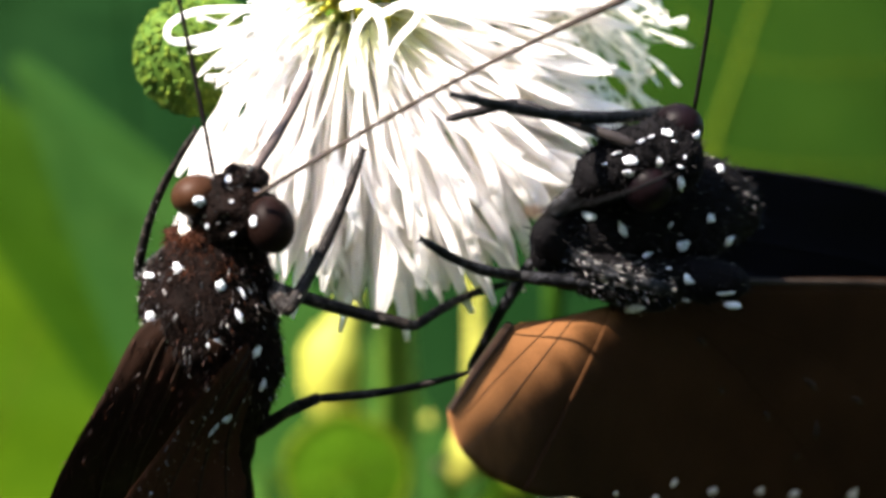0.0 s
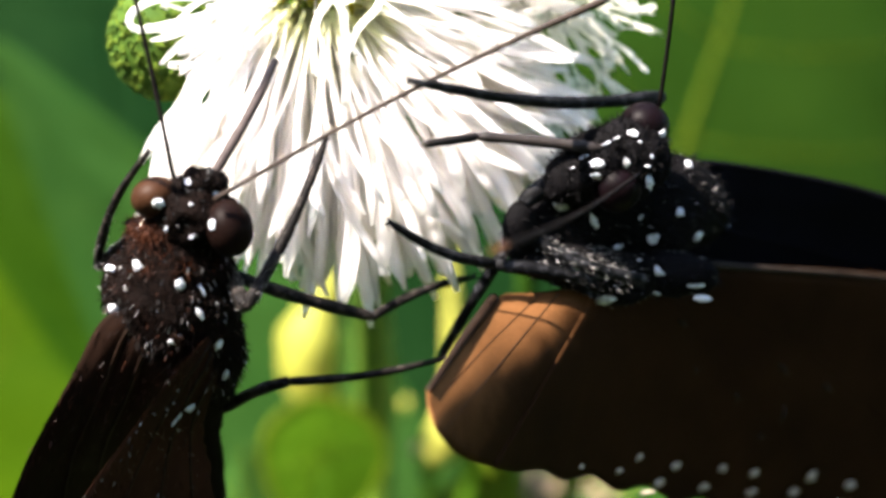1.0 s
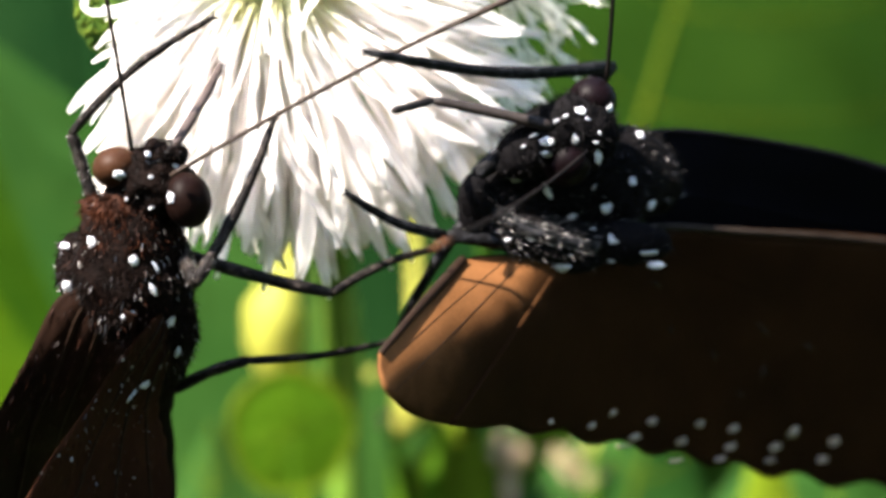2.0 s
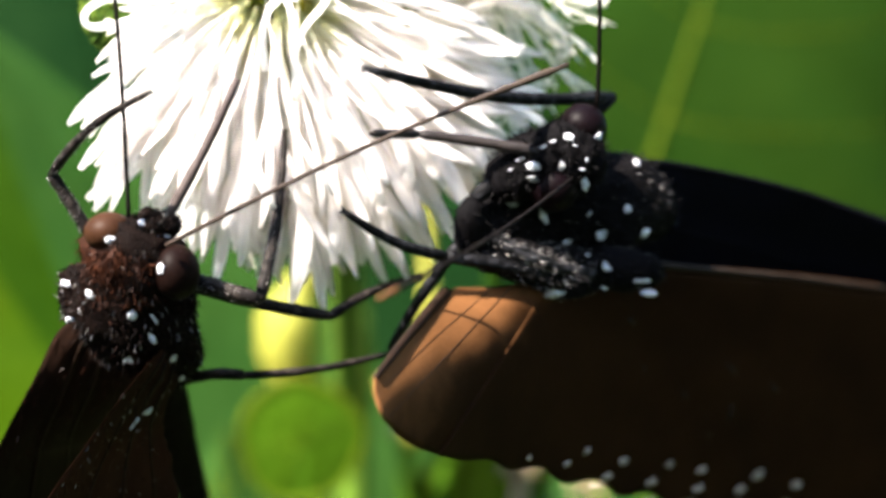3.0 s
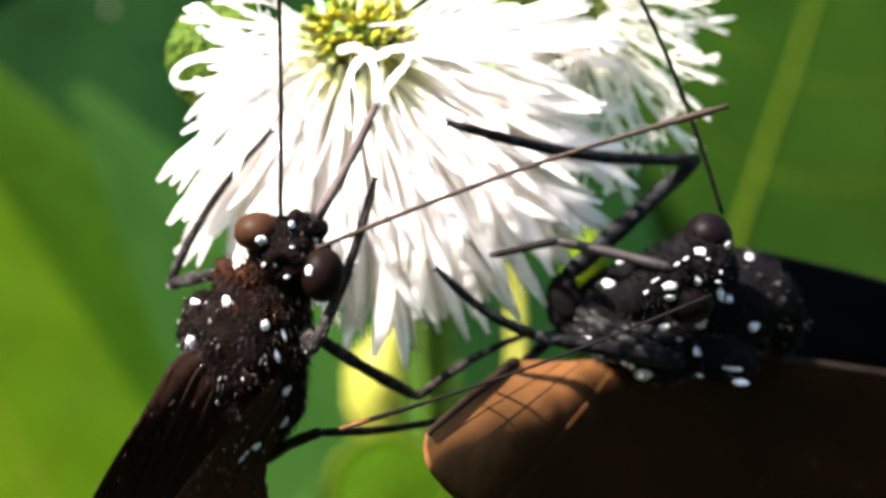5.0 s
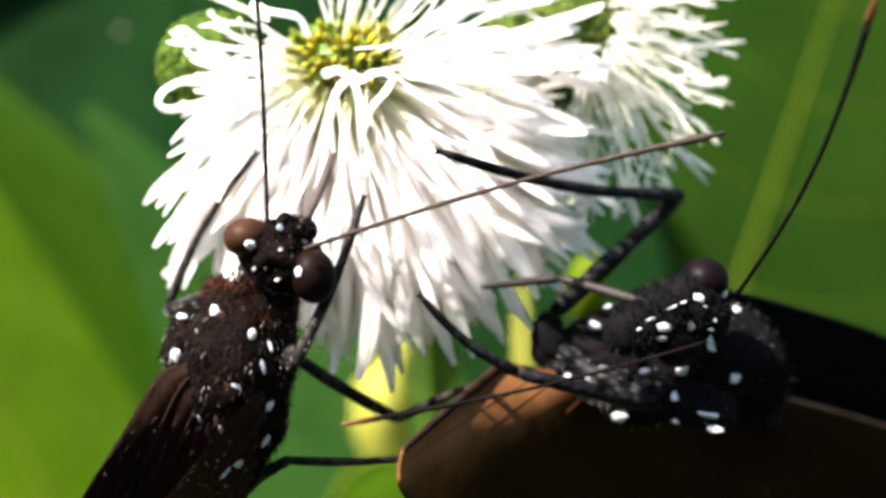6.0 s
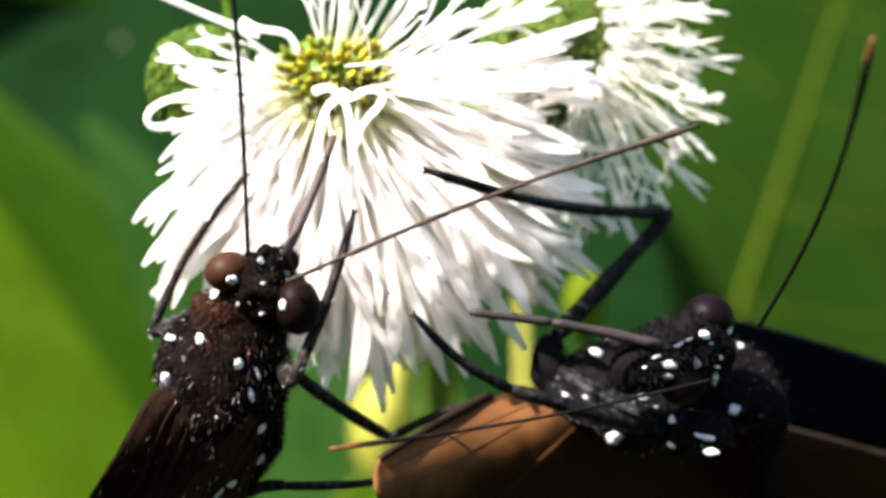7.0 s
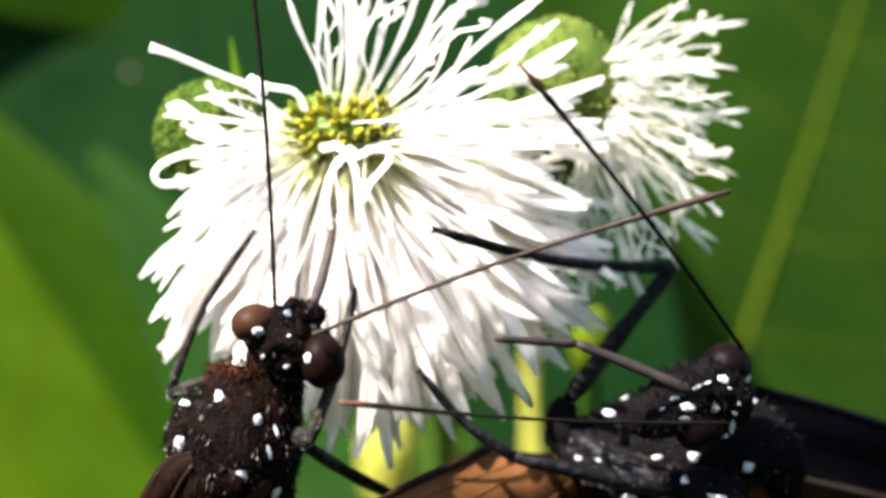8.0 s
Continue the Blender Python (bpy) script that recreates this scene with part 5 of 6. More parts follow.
    walk(ant1b, [
        (0, at(3.041, -2.495, 3.613, 0.7887, -0.1230, 0.6022, -0.0094)), (0.5, at(2.839, -1.417, 3.467, 0.7674, -0.2734, 0.5793, -0.0270)),
        (1, at(2.993, -2.004, 3.530, 0.7782, -0.1891, 0.5978, -0.0348)), (1.5, at(3.180, -1.949, 3.499, 0.7618, -0.2168, 0.6081, -0.0537)),
        (1.7, at(3.135, -2.013, 3.533, 0.7810, -0.1712, 0.5994, -0.0377)), (2.8, at(2.832, -1.164, 3.206, 0.7617, -0.2701, 0.5849, -0.0692)),
        (3, at(2.687, -0.884, 2.965, 0.7431, -0.3341, 0.5719, -0.0953)), (3.5, at(3.119, -1.624, 3.426, 0.7342, -0.2116, 0.6354, -0.1115)),
        (4, at(2.940, -3.555, 3.504, 0.8030, 0.0294, 0.5946, 0.0269)), (4.5, at(2.994, -3.079, 3.629, 0.8112, 0.0106, 0.5847, -0.0062)),
        (4.7, at(2.999, -2.131, 3.598, 0.7955, -0.1119, 0.5922, -0.0628)), (5.8, at(3.068, -3.173, 3.766, 0.8117, -0.0119, 0.5840, -0.0016)),
        (6, at(2.992, -3.184, 3.829, 0.7902, 0.0008, 0.6127, -0.0093)), (6.5, at(2.867, -2.741, 3.840, 0.8071, -0.0386, 0.5887, -0.0204)),
        (7, at(2.924, -2.112, 3.794, 0.8077, -0.1109, 0.5777, -0.0398)), (7.5, at(3.124, -2.971, 3.762, 0.8077, -0.0033, 0.5893, -0.0195)),
        (8, at(3.096, -3.253, 3.726, 0.8026, 0.0303, 0.5957, -0.0070)),
    ])
    walk(prob1, [
        (0, at(2.761, -0.716, 4.218, 0.8466, -0.4372, 0.2729, 0.1326)), (0.5, at(2.299, 0.401, 3.568, 0.8553, -0.4077, 0.3017, 0.1056)),
        (1, at(2.631, -0.182, 3.927, 0.8481, -0.4403, 0.2735, 0.1095)), (1.5, at(2.863, -0.097, 3.776, 0.8401, -0.4316, 0.3156, 0.0917)),
        (1.7, at(2.875, -0.220, 4.105, 0.7956, -0.5493, 0.2218, 0.1272)), (2.8, at(2.416, 0.679, 3.402, 0.8137, -0.5298, 0.2153, 0.1047)),
        (3, at(2.181, 0.944, 2.876, 0.8769, -0.3888, 0.2806, 0.0347)), (3.5, at(2.884, 0.249, 3.648, 0.8295, -0.4597, 0.3127, 0.0529)),
        (4, at(2.704, -2.035, 4.620, 0.8995, -0.3860, 0.1778, 0.1015)), (4.5, at(2.754, -1.473, 4.615, 0.8274, -0.5345, 0.1433, 0.0959)),
        (4.7, at(2.750, -0.349, 4.206, 0.9188, -0.3005, 0.2528, 0.0393)), (5.8, at(2.902, -1.566, 4.765, 0.8757, -0.4688, 0.0910, 0.0716)),
        (6, at(2.827, -1.559, 4.800, 0.8675, -0.4800, 0.1105, 0.0694)), (6.5, at(2.615, -1.072, 4.713, 0.8844, -0.4422, 0.1297, 0.0736)),
        (7, at(2.571, -0.359, 4.435, 0.9012, -0.3939, 0.1636, 0.0773)), (7.5, at(2.980, -1.301, 4.657, 0.8665, -0.4932, 0.0668, 0.0377)),
        (8, at(2.969, -1.637, 4.717, 0.8936, -0.4402, 0.0795, 0.0376)),
    ])
    walk(leg1a[0], [
        (0, at(1.706, 1.000, -0.029, 0.2575, 0.0207, 0.7923, -0.5528)), (0.5, at(1.706, 1.000, -0.029, 0.2813, -0.0918, 0.7301, -0.6160)),
        (1, at(1.706, 1.000, -0.029, 0.2094, -0.0466, 0.7774, -0.5913)), (1.5, at(1.706, 1.000, -0.029, 0.1827, -0.0637, 0.7550, -0.6265)),
        (1.7, at(1.706, 1.000, -0.029, 0.1593, -0.0452, 0.7747, -0.6103)), (2.8, at(1.706, 1.000, -0.029, 0.4672, -0.0534, 0.6960, -0.5426)),
        (3, at(1.706, 1.000, -0.029, 0.5284, -0.2261, 0.7667, -0.2861)), (3.5, at(1.706, 1.000, -0.029, 0.5399, -0.1248, 0.7976, -0.2381)),
        (4, at(1.706, 1.000, -0.029, 0.3414, 0.2545, 0.7320, -0.5318)), (4.5, at(1.706, 1.000, -0.029, 0.2865, 0.1863, 0.7481, -0.5689)),
        (4.7, at(1.706, 1.000, -0.029, 0.2604, 0.0658, 0.7385, -0.6184)), (5.8, at(1.706, 1.000, -0.029, 0.2268, 0.1179, 0.7389, -0.6234)),
        (6, at(1.706, 1.000, -0.029, 0.2432, 0.1359, 0.7557, -0.5927)), (6.5, at(1.706, 1.000, -0.029, 0.4570, 0.2629, 0.6540, -0.5425)),
        (7, at(1.706, 1.000, -0.029, 0.2714, 0.0553, 0.7226, -0.6334)), (7.5, at(1.706, 1.000, -0.029, 0.3190, 0.1974, 0.7140, -0.5911)),
        (8, at(1.706, 1.000, -0.029, 0.4150, 0.2824, 0.6916, -0.5194)),
    ])
    walk(leg1a[1], [
        (0, at(0.000, 0.000, 3.500, 0.3882, -0.3484, -0.8191, 0.2386)), (0.5, at(0.000, 0.000, 3.500, 0.4243, -0.3311, -0.8067, 0.2443)),
        (1, at(0.000, 0.000, 3.500, 0.3688, -0.2759, -0.8474, 0.2643)), (1.5, at(0.000, 0.000, 3.500, 0.3719, -0.2758, -0.8404, 0.2817)),
        (1.7, at(0.000, 0.000, 3.500, 0.3470, -0.2619, -0.8492, 0.2998)), (2.8, at(0.000, 0.000, 3.500, 0.4655, -0.3826, -0.7847, 0.1455)),
        (3, at(0.000, 0.000, 3.500, 0.6073, -0.2302, -0.7568, -0.0735)), (3.5, at(0.000, 0.000, 3.500, 0.6490, -0.0514, -0.7561, 0.0668)),
        (4, at(0.000, 0.000, 3.500, 0.3747, -0.4459, -0.7349, 0.3475)), (4.5, at(0.000, 0.000, 3.500, 0.3473, -0.3531, -0.7733, 0.3958)),
        (4.7, at(0.000, 0.000, 3.500, 0.3179, -0.2730, -0.8398, 0.3451)), (5.8, at(0.000, 0.000, 3.500, 0.2962, -0.3191, -0.7853, 0.4401)),
        (6, at(0.000, 0.000, 3.500, 0.3201, -0.3264, -0.7925, 0.4037)), (6.5, at(0.000, 0.000, 3.500, 0.4210, -0.5239, -0.6834, 0.2850)),
        (7, at(0.000, 0.000, 3.500, 0.3155, -0.2940, -0.8243, 0.3668)), (7.5, at(0.000, 0.000, 3.500, 0.3247, -0.4087, -0.7881, 0.3262)),
        (8, at(0.000, 0.000, 3.500, 0.3724, -0.5037, -0.7382, 0.2503)),
    ])
    walk(leg1b[0], [
        (0, at(1.821, 1.000, -0.487, 0.4830, -0.1817, 0.8535, 0.0725)), (0.5, at(1.821, 1.000, -0.487, 0.4483, -0.3031, 0.8407, -0.0170)),
        (1, at(1.821, 1.000, -0.487, 0.4536, -0.2506, 0.8530, 0.0613)), (1.5, at(1.821, 1.000, -0.487, 0.4772, -0.2359, 0.8460, -0.0291)),
        (1.7, at(1.821, 1.000, -0.487, 0.5031, -0.1908, 0.8428, -0.0129)), (2.8, at(1.821, 1.000, -0.487, 0.4550, -0.3199, 0.8310, 0.0035)),
        (3, at(1.821, 1.000, -0.487, 0.4634, -0.3657, 0.8047, -0.0622)), (3.5, at(1.821, 1.000, -0.487, 0.4985, -0.2753, 0.8220, -0.0034)),
        (4, at(1.821, 1.000, -0.487, 0.4687, -0.1469, 0.8117, 0.3159)), (4.5, at(1.821, 1.000, -0.487, 0.4431, -0.1338, 0.8494, 0.2535)),
        (4.7, at(1.821, 1.000, -0.487, 0.4225, -0.1813, 0.8834, 0.0905)), (5.8, at(1.821, 1.000, -0.487, 0.4268, -0.1551, 0.8565, 0.2455)),
        (6, at(1.821, 1.000, -0.487, 0.4382, -0.1287, 0.8615, 0.2218)), (6.5, at(1.821, 1.000, -0.487, 0.4095, -0.1519, 0.8775, 0.1979)),
        (7, at(1.821, 1.000, -0.487, 0.3806, -0.1977, 0.8924, 0.1398)), (7.5, at(1.821, 1.000, -0.487, 0.3994, -0.1395, 0.8676, 0.2613)),
        (8, at(1.821, 1.000, -0.487, 0.4021, -0.1336, 0.8492, 0.3153)),
    ])
    walk(leg1b[1], [
        (0, at(0.000, 0.000, 6.177, 0.9173, -0.2170, -0.2876, -0.1693)), (0.5, at(0.000, 0.000, 6.177, 0.9238, -0.2043, -0.2858, -0.1524)),
        (1, at(0.000, -0.000, 6.177, 0.9347, -0.1474, -0.2765, -0.1680)), (1.5, at(0.000, -0.000, 6.177, 0.9248, -0.1984, -0.2929, -0.1403)),
        (1.7, at(0.000, 0.000, 6.177, 0.9253, -0.1943, -0.2986, -0.1298)), (2.8, at(0.000, 0.000, 6.177, 0.9221, -0.1619, -0.2954, -0.1904)),
        (3, at(0.000, 0.000, 6.177, 0.9225, -0.2252, -0.2611, -0.1734)), (3.5, at(0.000, -0.000, 6.177, 0.9408, -0.1125, -0.2785, -0.1569)),
        (4, at(0.000, 0.000, 6.177, 0.8852, 0.1353, -0.3896, -0.2153)), (4.5, at(0.000, 0.000, 6.177, 0.8655, 0.1421, -0.4397, -0.1931)),
        (4.7, at(0.000, 0.000, 6.177, 0.8568, 0.0233, -0.4724, -0.2055)), (5.8, at(0.000, 0.000, 6.177, 0.8667, 0.1495, -0.4390, -0.1837)),
        (6, at(0.000, 0.000, 6.177, 0.8734, 0.1749, -0.4322, -0.1410)), (6.5, at(0.000, -0.000, 6.177, 0.8889, 0.1016, -0.4107, -0.1758)),
        (7, at(0.000, 0.000, 6.177, 0.8860, 0.0380, -0.4139, -0.2054)), (7.5, at(-0.000, 0.000, 6.177, 0.8937, 0.1136, -0.3820, -0.2062)),
        (8, at(0.000, 0.000, 6.177, 0.9019, 0.1323, -0.3524, -0.2116)),
    ])
    walk(leg1c[0], [
        (0, at(-0.484, 2.000, -6.573, 0.8093, 0.0793, 0.5623, -0.1501)), (0.5, at(-0.484, 2.000, -6.573, 0.7488, -0.0782, 0.6195, -0.2222)),
        (1, at(-0.484, 2.000, -6.573, 0.7877, 0.0032, 0.5870, -0.1869)), (1.5, at(-0.484, 2.000, -6.573, 0.7325, -0.2006, 0.6461, -0.0757)),
        (1.7, at(-0.484, 2.000, -6.573, 0.7768, -0.1124, 0.6134, -0.0875)), (2.8, at(-0.484, 2.000, -6.573, 0.7236, -0.0437, 0.6192, -0.3018)),
        (3, at(-0.484, 2.000, -6.573, 0.7179, -0.0879, 0.5933, -0.3533)), (3.5, at(-0.484, 2.000, -6.573, 0.8066, -0.0669, 0.5505, -0.2046)),
        (4, at(-0.484, 2.000, -6.573, 0.8620, 0.2570, 0.4283, -0.0869)), (4.5, at(-0.484, 2.000, -6.573, 0.8527, 0.1978, 0.4715, -0.1073)),
        (4.7, at(-0.484, 2.000, -6.573, 0.8338, 0.1278, 0.4971, -0.2033)), (5.8, at(-0.484, 2.000, -6.573, 0.8749, 0.2126, 0.4234, -0.1006)),
        (6, at(-0.484, 2.000, -6.573, 0.8592, 0.2590, 0.4220, -0.1291)), (6.5, at(-0.484, 2.000, -6.573, 0.8235, 0.2730, 0.4600, -0.1892)),
        (7, at(-0.484, 2.000, -6.573, 0.7883, 0.2527, 0.4895, -0.2740)), (7.5, at(-0.484, 2.000, -6.573, 0.8615, 0.3082, 0.3751, -0.1488)),
        (8, at(-0.484, 2.000, -6.573, 0.8734, 0.3079, 0.3584, -0.1182)),
    ])
    walk(leg1c[1], [
        (0, at(0.000, 0.000, 3.530, 0.8818, -0.4269, 0.2003, -0.0086)), (0.5, at(-0.000, 0.000, 3.530, 0.8719, -0.4782, 0.1052, -0.0016)),
        (1, at(-0.000, -0.000, 3.530, 0.9184, -0.3658, 0.1497, -0.0156)), (1.5, at(0.000, 0.000, 3.530, 0.9780, -0.1674, 0.1231, 0.0183)),
        (1.7, at(0.000, 0.000, 3.530, 0.9645, -0.2129, 0.1556, 0.0132)), (2.8, at(0.000, 0.000, 3.530, 0.9020, -0.4314, 0.0157, -0.0024)),
        (3, at(0.000, 0.000, 3.530, 0.8876, -0.4605, -0.0014, 0.0002)), (3.5, at(0.000, 0.000, 3.530, 0.9537, -0.2564, 0.1560, -0.0180)),
        (4, at(0.000, 0.000, 3.530, 0.8501, -0.4370, 0.2935, -0.0104)), (4.5, at(0.000, 0.000, 3.530, 0.8505, -0.4540, 0.2656, 0.0085)),
        (4.7, at(0.000, 0.000, 3.530, 0.8735, -0.4526, 0.1778, -0.0224)), (5.8, at(0.000, 0.000, 3.530, 0.8474, -0.4119, 0.3340, -0.0274)),
        (6, at(-0.000, 0.000, 3.530, 0.8692, -0.3784, 0.3116, -0.0646)), (6.5, at(0.000, -0.000, 3.530, 0.8232, -0.5119, 0.2401, -0.0505)),
        (7, at(0.000, 0.000, 3.530, 0.7891, -0.5867, 0.1745, -0.0521)), (7.5, at(0.000, 0.000, 3.530, 0.8147, -0.4480, 0.3587, -0.0824)),
        (8, at(0.000, 0.000, 3.530, 0.8344, -0.3869, 0.3837, -0.0827)),
    ])
    walk(leg1e[0], [
        (0, at(-1.156, 1.000, 2.032, 0.5175, -0.1730, -0.8256, -0.1439)), (0.5, at(-1.156, 1.000, 2.032, 0.5041, -0.1809, -0.8445, 0.0075)),
        (1, at(-1.156, 1.000, 2.032, 0.5105, -0.1800, -0.8388, -0.0582)), (1.3, at(-1.156, 1.000, 2.032, 0.4049, -0.1718, -0.8882, -0.1330)),
        (1.4, at(-1.156, 1.000, 2.032, 0.4511, -0.2759, -0.8254, -0.1978)), (1.5, at(-1.156, 1.000, 2.032, 0.6030, -0.6906, 0.3288, 0.2265)),
        (1.6, at(-1.156, 1.000, 2.032, 0.9890, -0.1215, 0.0548, 0.0637)), (1.7, at(-1.156, 1.000, 2.032, 0.9938, -0.0896, 0.0155, 0.0635)),
        (2.8, at(-1.156, 1.000, 2.032, 0.9444, -0.1166, -0.2375, 0.1954)), (3, at(-1.156, 1.000, 2.032, 0.9439, -0.2092, -0.1626, 0.1973)),
        (3.5, at(-1.156, 1.000, 2.032, 0.9505, -0.1375, -0.2465, 0.1301)), (4, at(-1.156, 1.000, 2.032, 0.8007, -0.1123, -0.5754, -0.1234)),
        (4.5, at(-1.156, 1.000, 2.032, 0.6641, -0.1914, -0.6943, -0.2008)), (4.7, at(-1.156, 1.000, 2.032, 0.6144, -0.2293, -0.7510, -0.0772)),
        (5.8, at(-1.156, 1.000, 2.032, 0.6066, -0.1520, -0.7611, -0.1724)), (6, at(-1.156, 1.000, 2.032, 0.5550, -0.1854, -0.7724, -0.2471)),
        (6.5, at(-1.156, 1.000, 2.032, 0.5316, -0.1731, -0.8061, -0.1940)), (7, at(-1.156, 1.000, 2.032, 0.5159, -0.1536, -0.8389, -0.0806)),
        (7.5, at(-1.156, 1.000, 2.032, 0.5565, -0.1642, -0.7892, -0.2014)), (8, at(-1.156, 1.000, 2.032, 0.5521, -0.1838, -0.7648, -0.2767)),
    ])
    walk(leg1e[1], [
        (0, at(0.000, -0.000, 3.100, 0.1775, 0.1275, 0.9757, 0.0118)), (0.5, at(-0.000, 0.000, 3.100, 0.1311, 0.1062, 0.9848, -0.0403)),
        (1, at(-0.000, 0.000, 3.100, 0.1243, 0.1048, 0.9807, -0.1085)), (1.3, at(-0.000, -0.000, 3.100, 0.0146, 0.0155, 0.9984, -0.0515)),
        (1.4, at(0.000, -0.000, 3.100, 0.4725, 0.3581, 0.7634, 0.2564)), (1.5, at(0.000, 0.000, 3.100, 0.4258, 0.9048, 0.0076, 0.0007)),
        (1.6, at(0.000, 0.000, 3.100, 0.8659, 0.1002, 0.4761, -0.1166)), (1.7, at(0.000, 0.000, 3.100, 0.8558, 0.0551, 0.5039, -0.1029)),
        (2.8, at(0.000, 0.000, 3.100, 0.5800, 0.1642, 0.7031, -0.3772)), (3, at(-0.000, 0.000, 3.100, 0.6629, 0.1985, 0.6439, -0.3265)),
        (3.5, at(0.000, -0.000, 3.100, 0.6396, 0.2065, 0.6609, -0.3339)), (4, at(-0.000, 0.000, 3.100, 0.5440, 0.1080, 0.8199, 0.1418)),
        (4.5, at(-0.000, 0.000, 3.100, 0.4143, 0.1286, 0.8691, 0.2376)), (4.7, at(-0.000, 0.000, 3.100, 0.3771, 0.1055, 0.8928, 0.2227)),
        (5.8, at(-0.000, -0.000, 3.100, 0.3667, 0.1009, 0.8961, 0.2288)), (6, at(-0.000, 0.000, 3.100, 0.3314, 0.1134, 0.8881, 0.2976)),
        (6.5, at(-0.000, 0.000, 3.100, 0.2963, 0.0917, 0.9082, 0.2812)), (7, at(-0.000, 0.000, 3.100, 0.2758, 0.0681, 0.9278, 0.2418)),
        (7.5, at(0.000, -0.000, 3.100, 0.3364, 0.0892, 0.9001, 0.2621)), (8, at(-0.000, 0.000, 3.100, 0.3404, 0.1096, 0.8776, 0.3192)),
    ])
    walk(two, [
        (0, at(9.480, -0.313, -4.054, 0.9929, 0.0688, 0.0295, -0.0922)), (0.5, at(9.899, 0.101, -3.951, 0.9926, 0.0361, 0.0253, -0.1128)),
        (1, at(9.862, -0.200, -4.434, 0.9960, 0.0178, 0.0315, -0.0812)), (1.5, at(9.837, -0.021, -4.218, 0.9987, -0.0245, 0.0040, -0.0436)),
        (1.7, at(10.143, -0.261, -4.331, 0.9943, 0.0002, 0.0196, -0.1046)), (2.8, at(9.882, -0.455, -4.736, 0.9968, 0.0150, 0.0393, -0.0682)),
        (3, at(10.016, -0.339, -4.778, 0.9965, 0.0094, 0.0403, -0.0726)), (3.5, at(10.272, -0.233, -4.862, 0.9905, 0.0097, 0.0428, -0.1304)),
        (4, at(10.190, -0.106, -5.239, 0.9769, 0.0868, 0.0729, -0.1814)), (4.5, at(10.537, 0.008, -6.254, 0.9694, 0.0033, 0.0763, -0.2332)),
        (4.7, at(11.088, -0.087, -6.349, 0.9499, -0.0643, 0.0628, -0.2993)), (5.8, at(11.443, -0.036, -6.459, 0.9379, -0.0937, 0.0537, -0.3296)),
        (6, at(11.116, -0.207, -7.486, 0.9263, -0.1445, 0.0832, -0.3379)), (6.5, at(11.264, -0.180, -7.671, 0.9201, -0.1805, 0.0857, -0.3370)),
        (7, at(11.292, -0.224, -7.986, 0.9012, -0.2499, 0.0942, -0.3414)), (7.5, at(11.598, -0.301, -7.961, 0.8881, -0.2422, 0.0868, -0.3807)),
        (8, at(11.575, -0.317, -7.980, 0.8931, -0.2379, 0.0788, -0.3736)),
    ])
    walk(wing2, [
        (0, at(-1.855, -0.685, -1.109, 0.9855, -0.1381, -0.0896, 0.0405)), (0.5, at(-0.942, -0.620, -0.292, 0.9952, -0.0697, -0.0368, 0.0575)),
        (1, at(-1.086, -0.639, -0.471, 0.9974, -0.0532, -0.0374, 0.0302)), (1.5, at(-0.323, -0.601, -0.049, 0.9997, -0.0172, -0.0169, 0.0040)),
        (3, at(-0.997, -0.639, -0.581, 0.9977, -0.0547, -0.0317, 0.0236)), (3.5, at(-1.566, -0.632, -0.559, 0.9951, -0.0508, -0.0372, 0.0764)),
        (4, at(-2.016, -0.680, -1.060, 0.9878, -0.0893, -0.0278, 0.1244)), (4.5, at(-2.538, -0.652, -0.909, 0.9810, -0.0422, -0.0509, 0.1824)),
        (6, at(-2.593, -0.591, 0.722, 0.9442, 0.1111, 0.0483, 0.3063)), (6.5, at(-2.649, -0.584, 0.811, 0.9297, 0.1690, 0.0890, 0.3151)),
        (7, at(-3.097, -0.612, 0.963, 0.9471, 0.1714, -0.0036, 0.2713)), (7.5, at(-3.826, -0.619, 1.031, 0.9545, 0.1374, -0.0219, 0.2638)),
        (8, at(-4.108, -0.611, 1.283, 0.9560, 0.1423, -0.0123, 0.2563)),
    ])
    walk(wing2b, [
        (0, at(-1.795, -0.684, -0.049, 0.9902, -0.1230, -0.0523, 0.0396)), (0.5, at(-0.935, -0.620, -0.126, 0.9955, -0.0611, -0.0443, 0.0566)),
        (1, at(-1.043, -0.639, -0.015, 0.9982, -0.0483, -0.0205, 0.0303)), (1.5, at(-0.308, -0.601, 0.068, 0.9998, -0.0170, -0.0089, 0.0049)),
        (3, at(-0.920, -0.639, 0.046, 0.9985, -0.0481, -0.0068, 0.0237)), (3.5, at(-1.532, -0.632, -0.043, 0.9959, -0.0392, -0.0310, 0.0754)),
        (4, at(-2.021, -0.679, -0.522, 0.9890, -0.0746, -0.0302, 0.1241)), (4.5, at(-2.501, -0.651, -0.116, 0.9824, -0.0323, -0.0318, 0.1814)),
        (6, at(-2.659, -0.590, 0.309, 0.9444, 0.1262, 0.0193, 0.3030)), (6.5, at(-2.763, -0.582, 0.147, 0.9290, 0.1969, 0.0433, 0.3103)),
        (7, at(-3.137, -0.612, 0.774, 0.9467, 0.1808, -0.0220, 0.2659)), (7.5, at(-3.845, -0.619, 0.934, 0.9540, 0.1465, -0.0365, 0.2591)),
        (8, at(-4.203, -0.610, 0.815, 0.9571, 0.1351, -0.0238, 0.2552)),
    ])
    # the fading head is pulled aside at first and swings back
    walk(right, [(t, Matrix.Translation((x * MM, 0, 0))) for t, x in ((0, -2.7), (1.5, -2.4), (3, -2.2), (3.5, -1.8), (4.5, -1.5), (4.7, -1.3), (6, 0), (8, 0))])
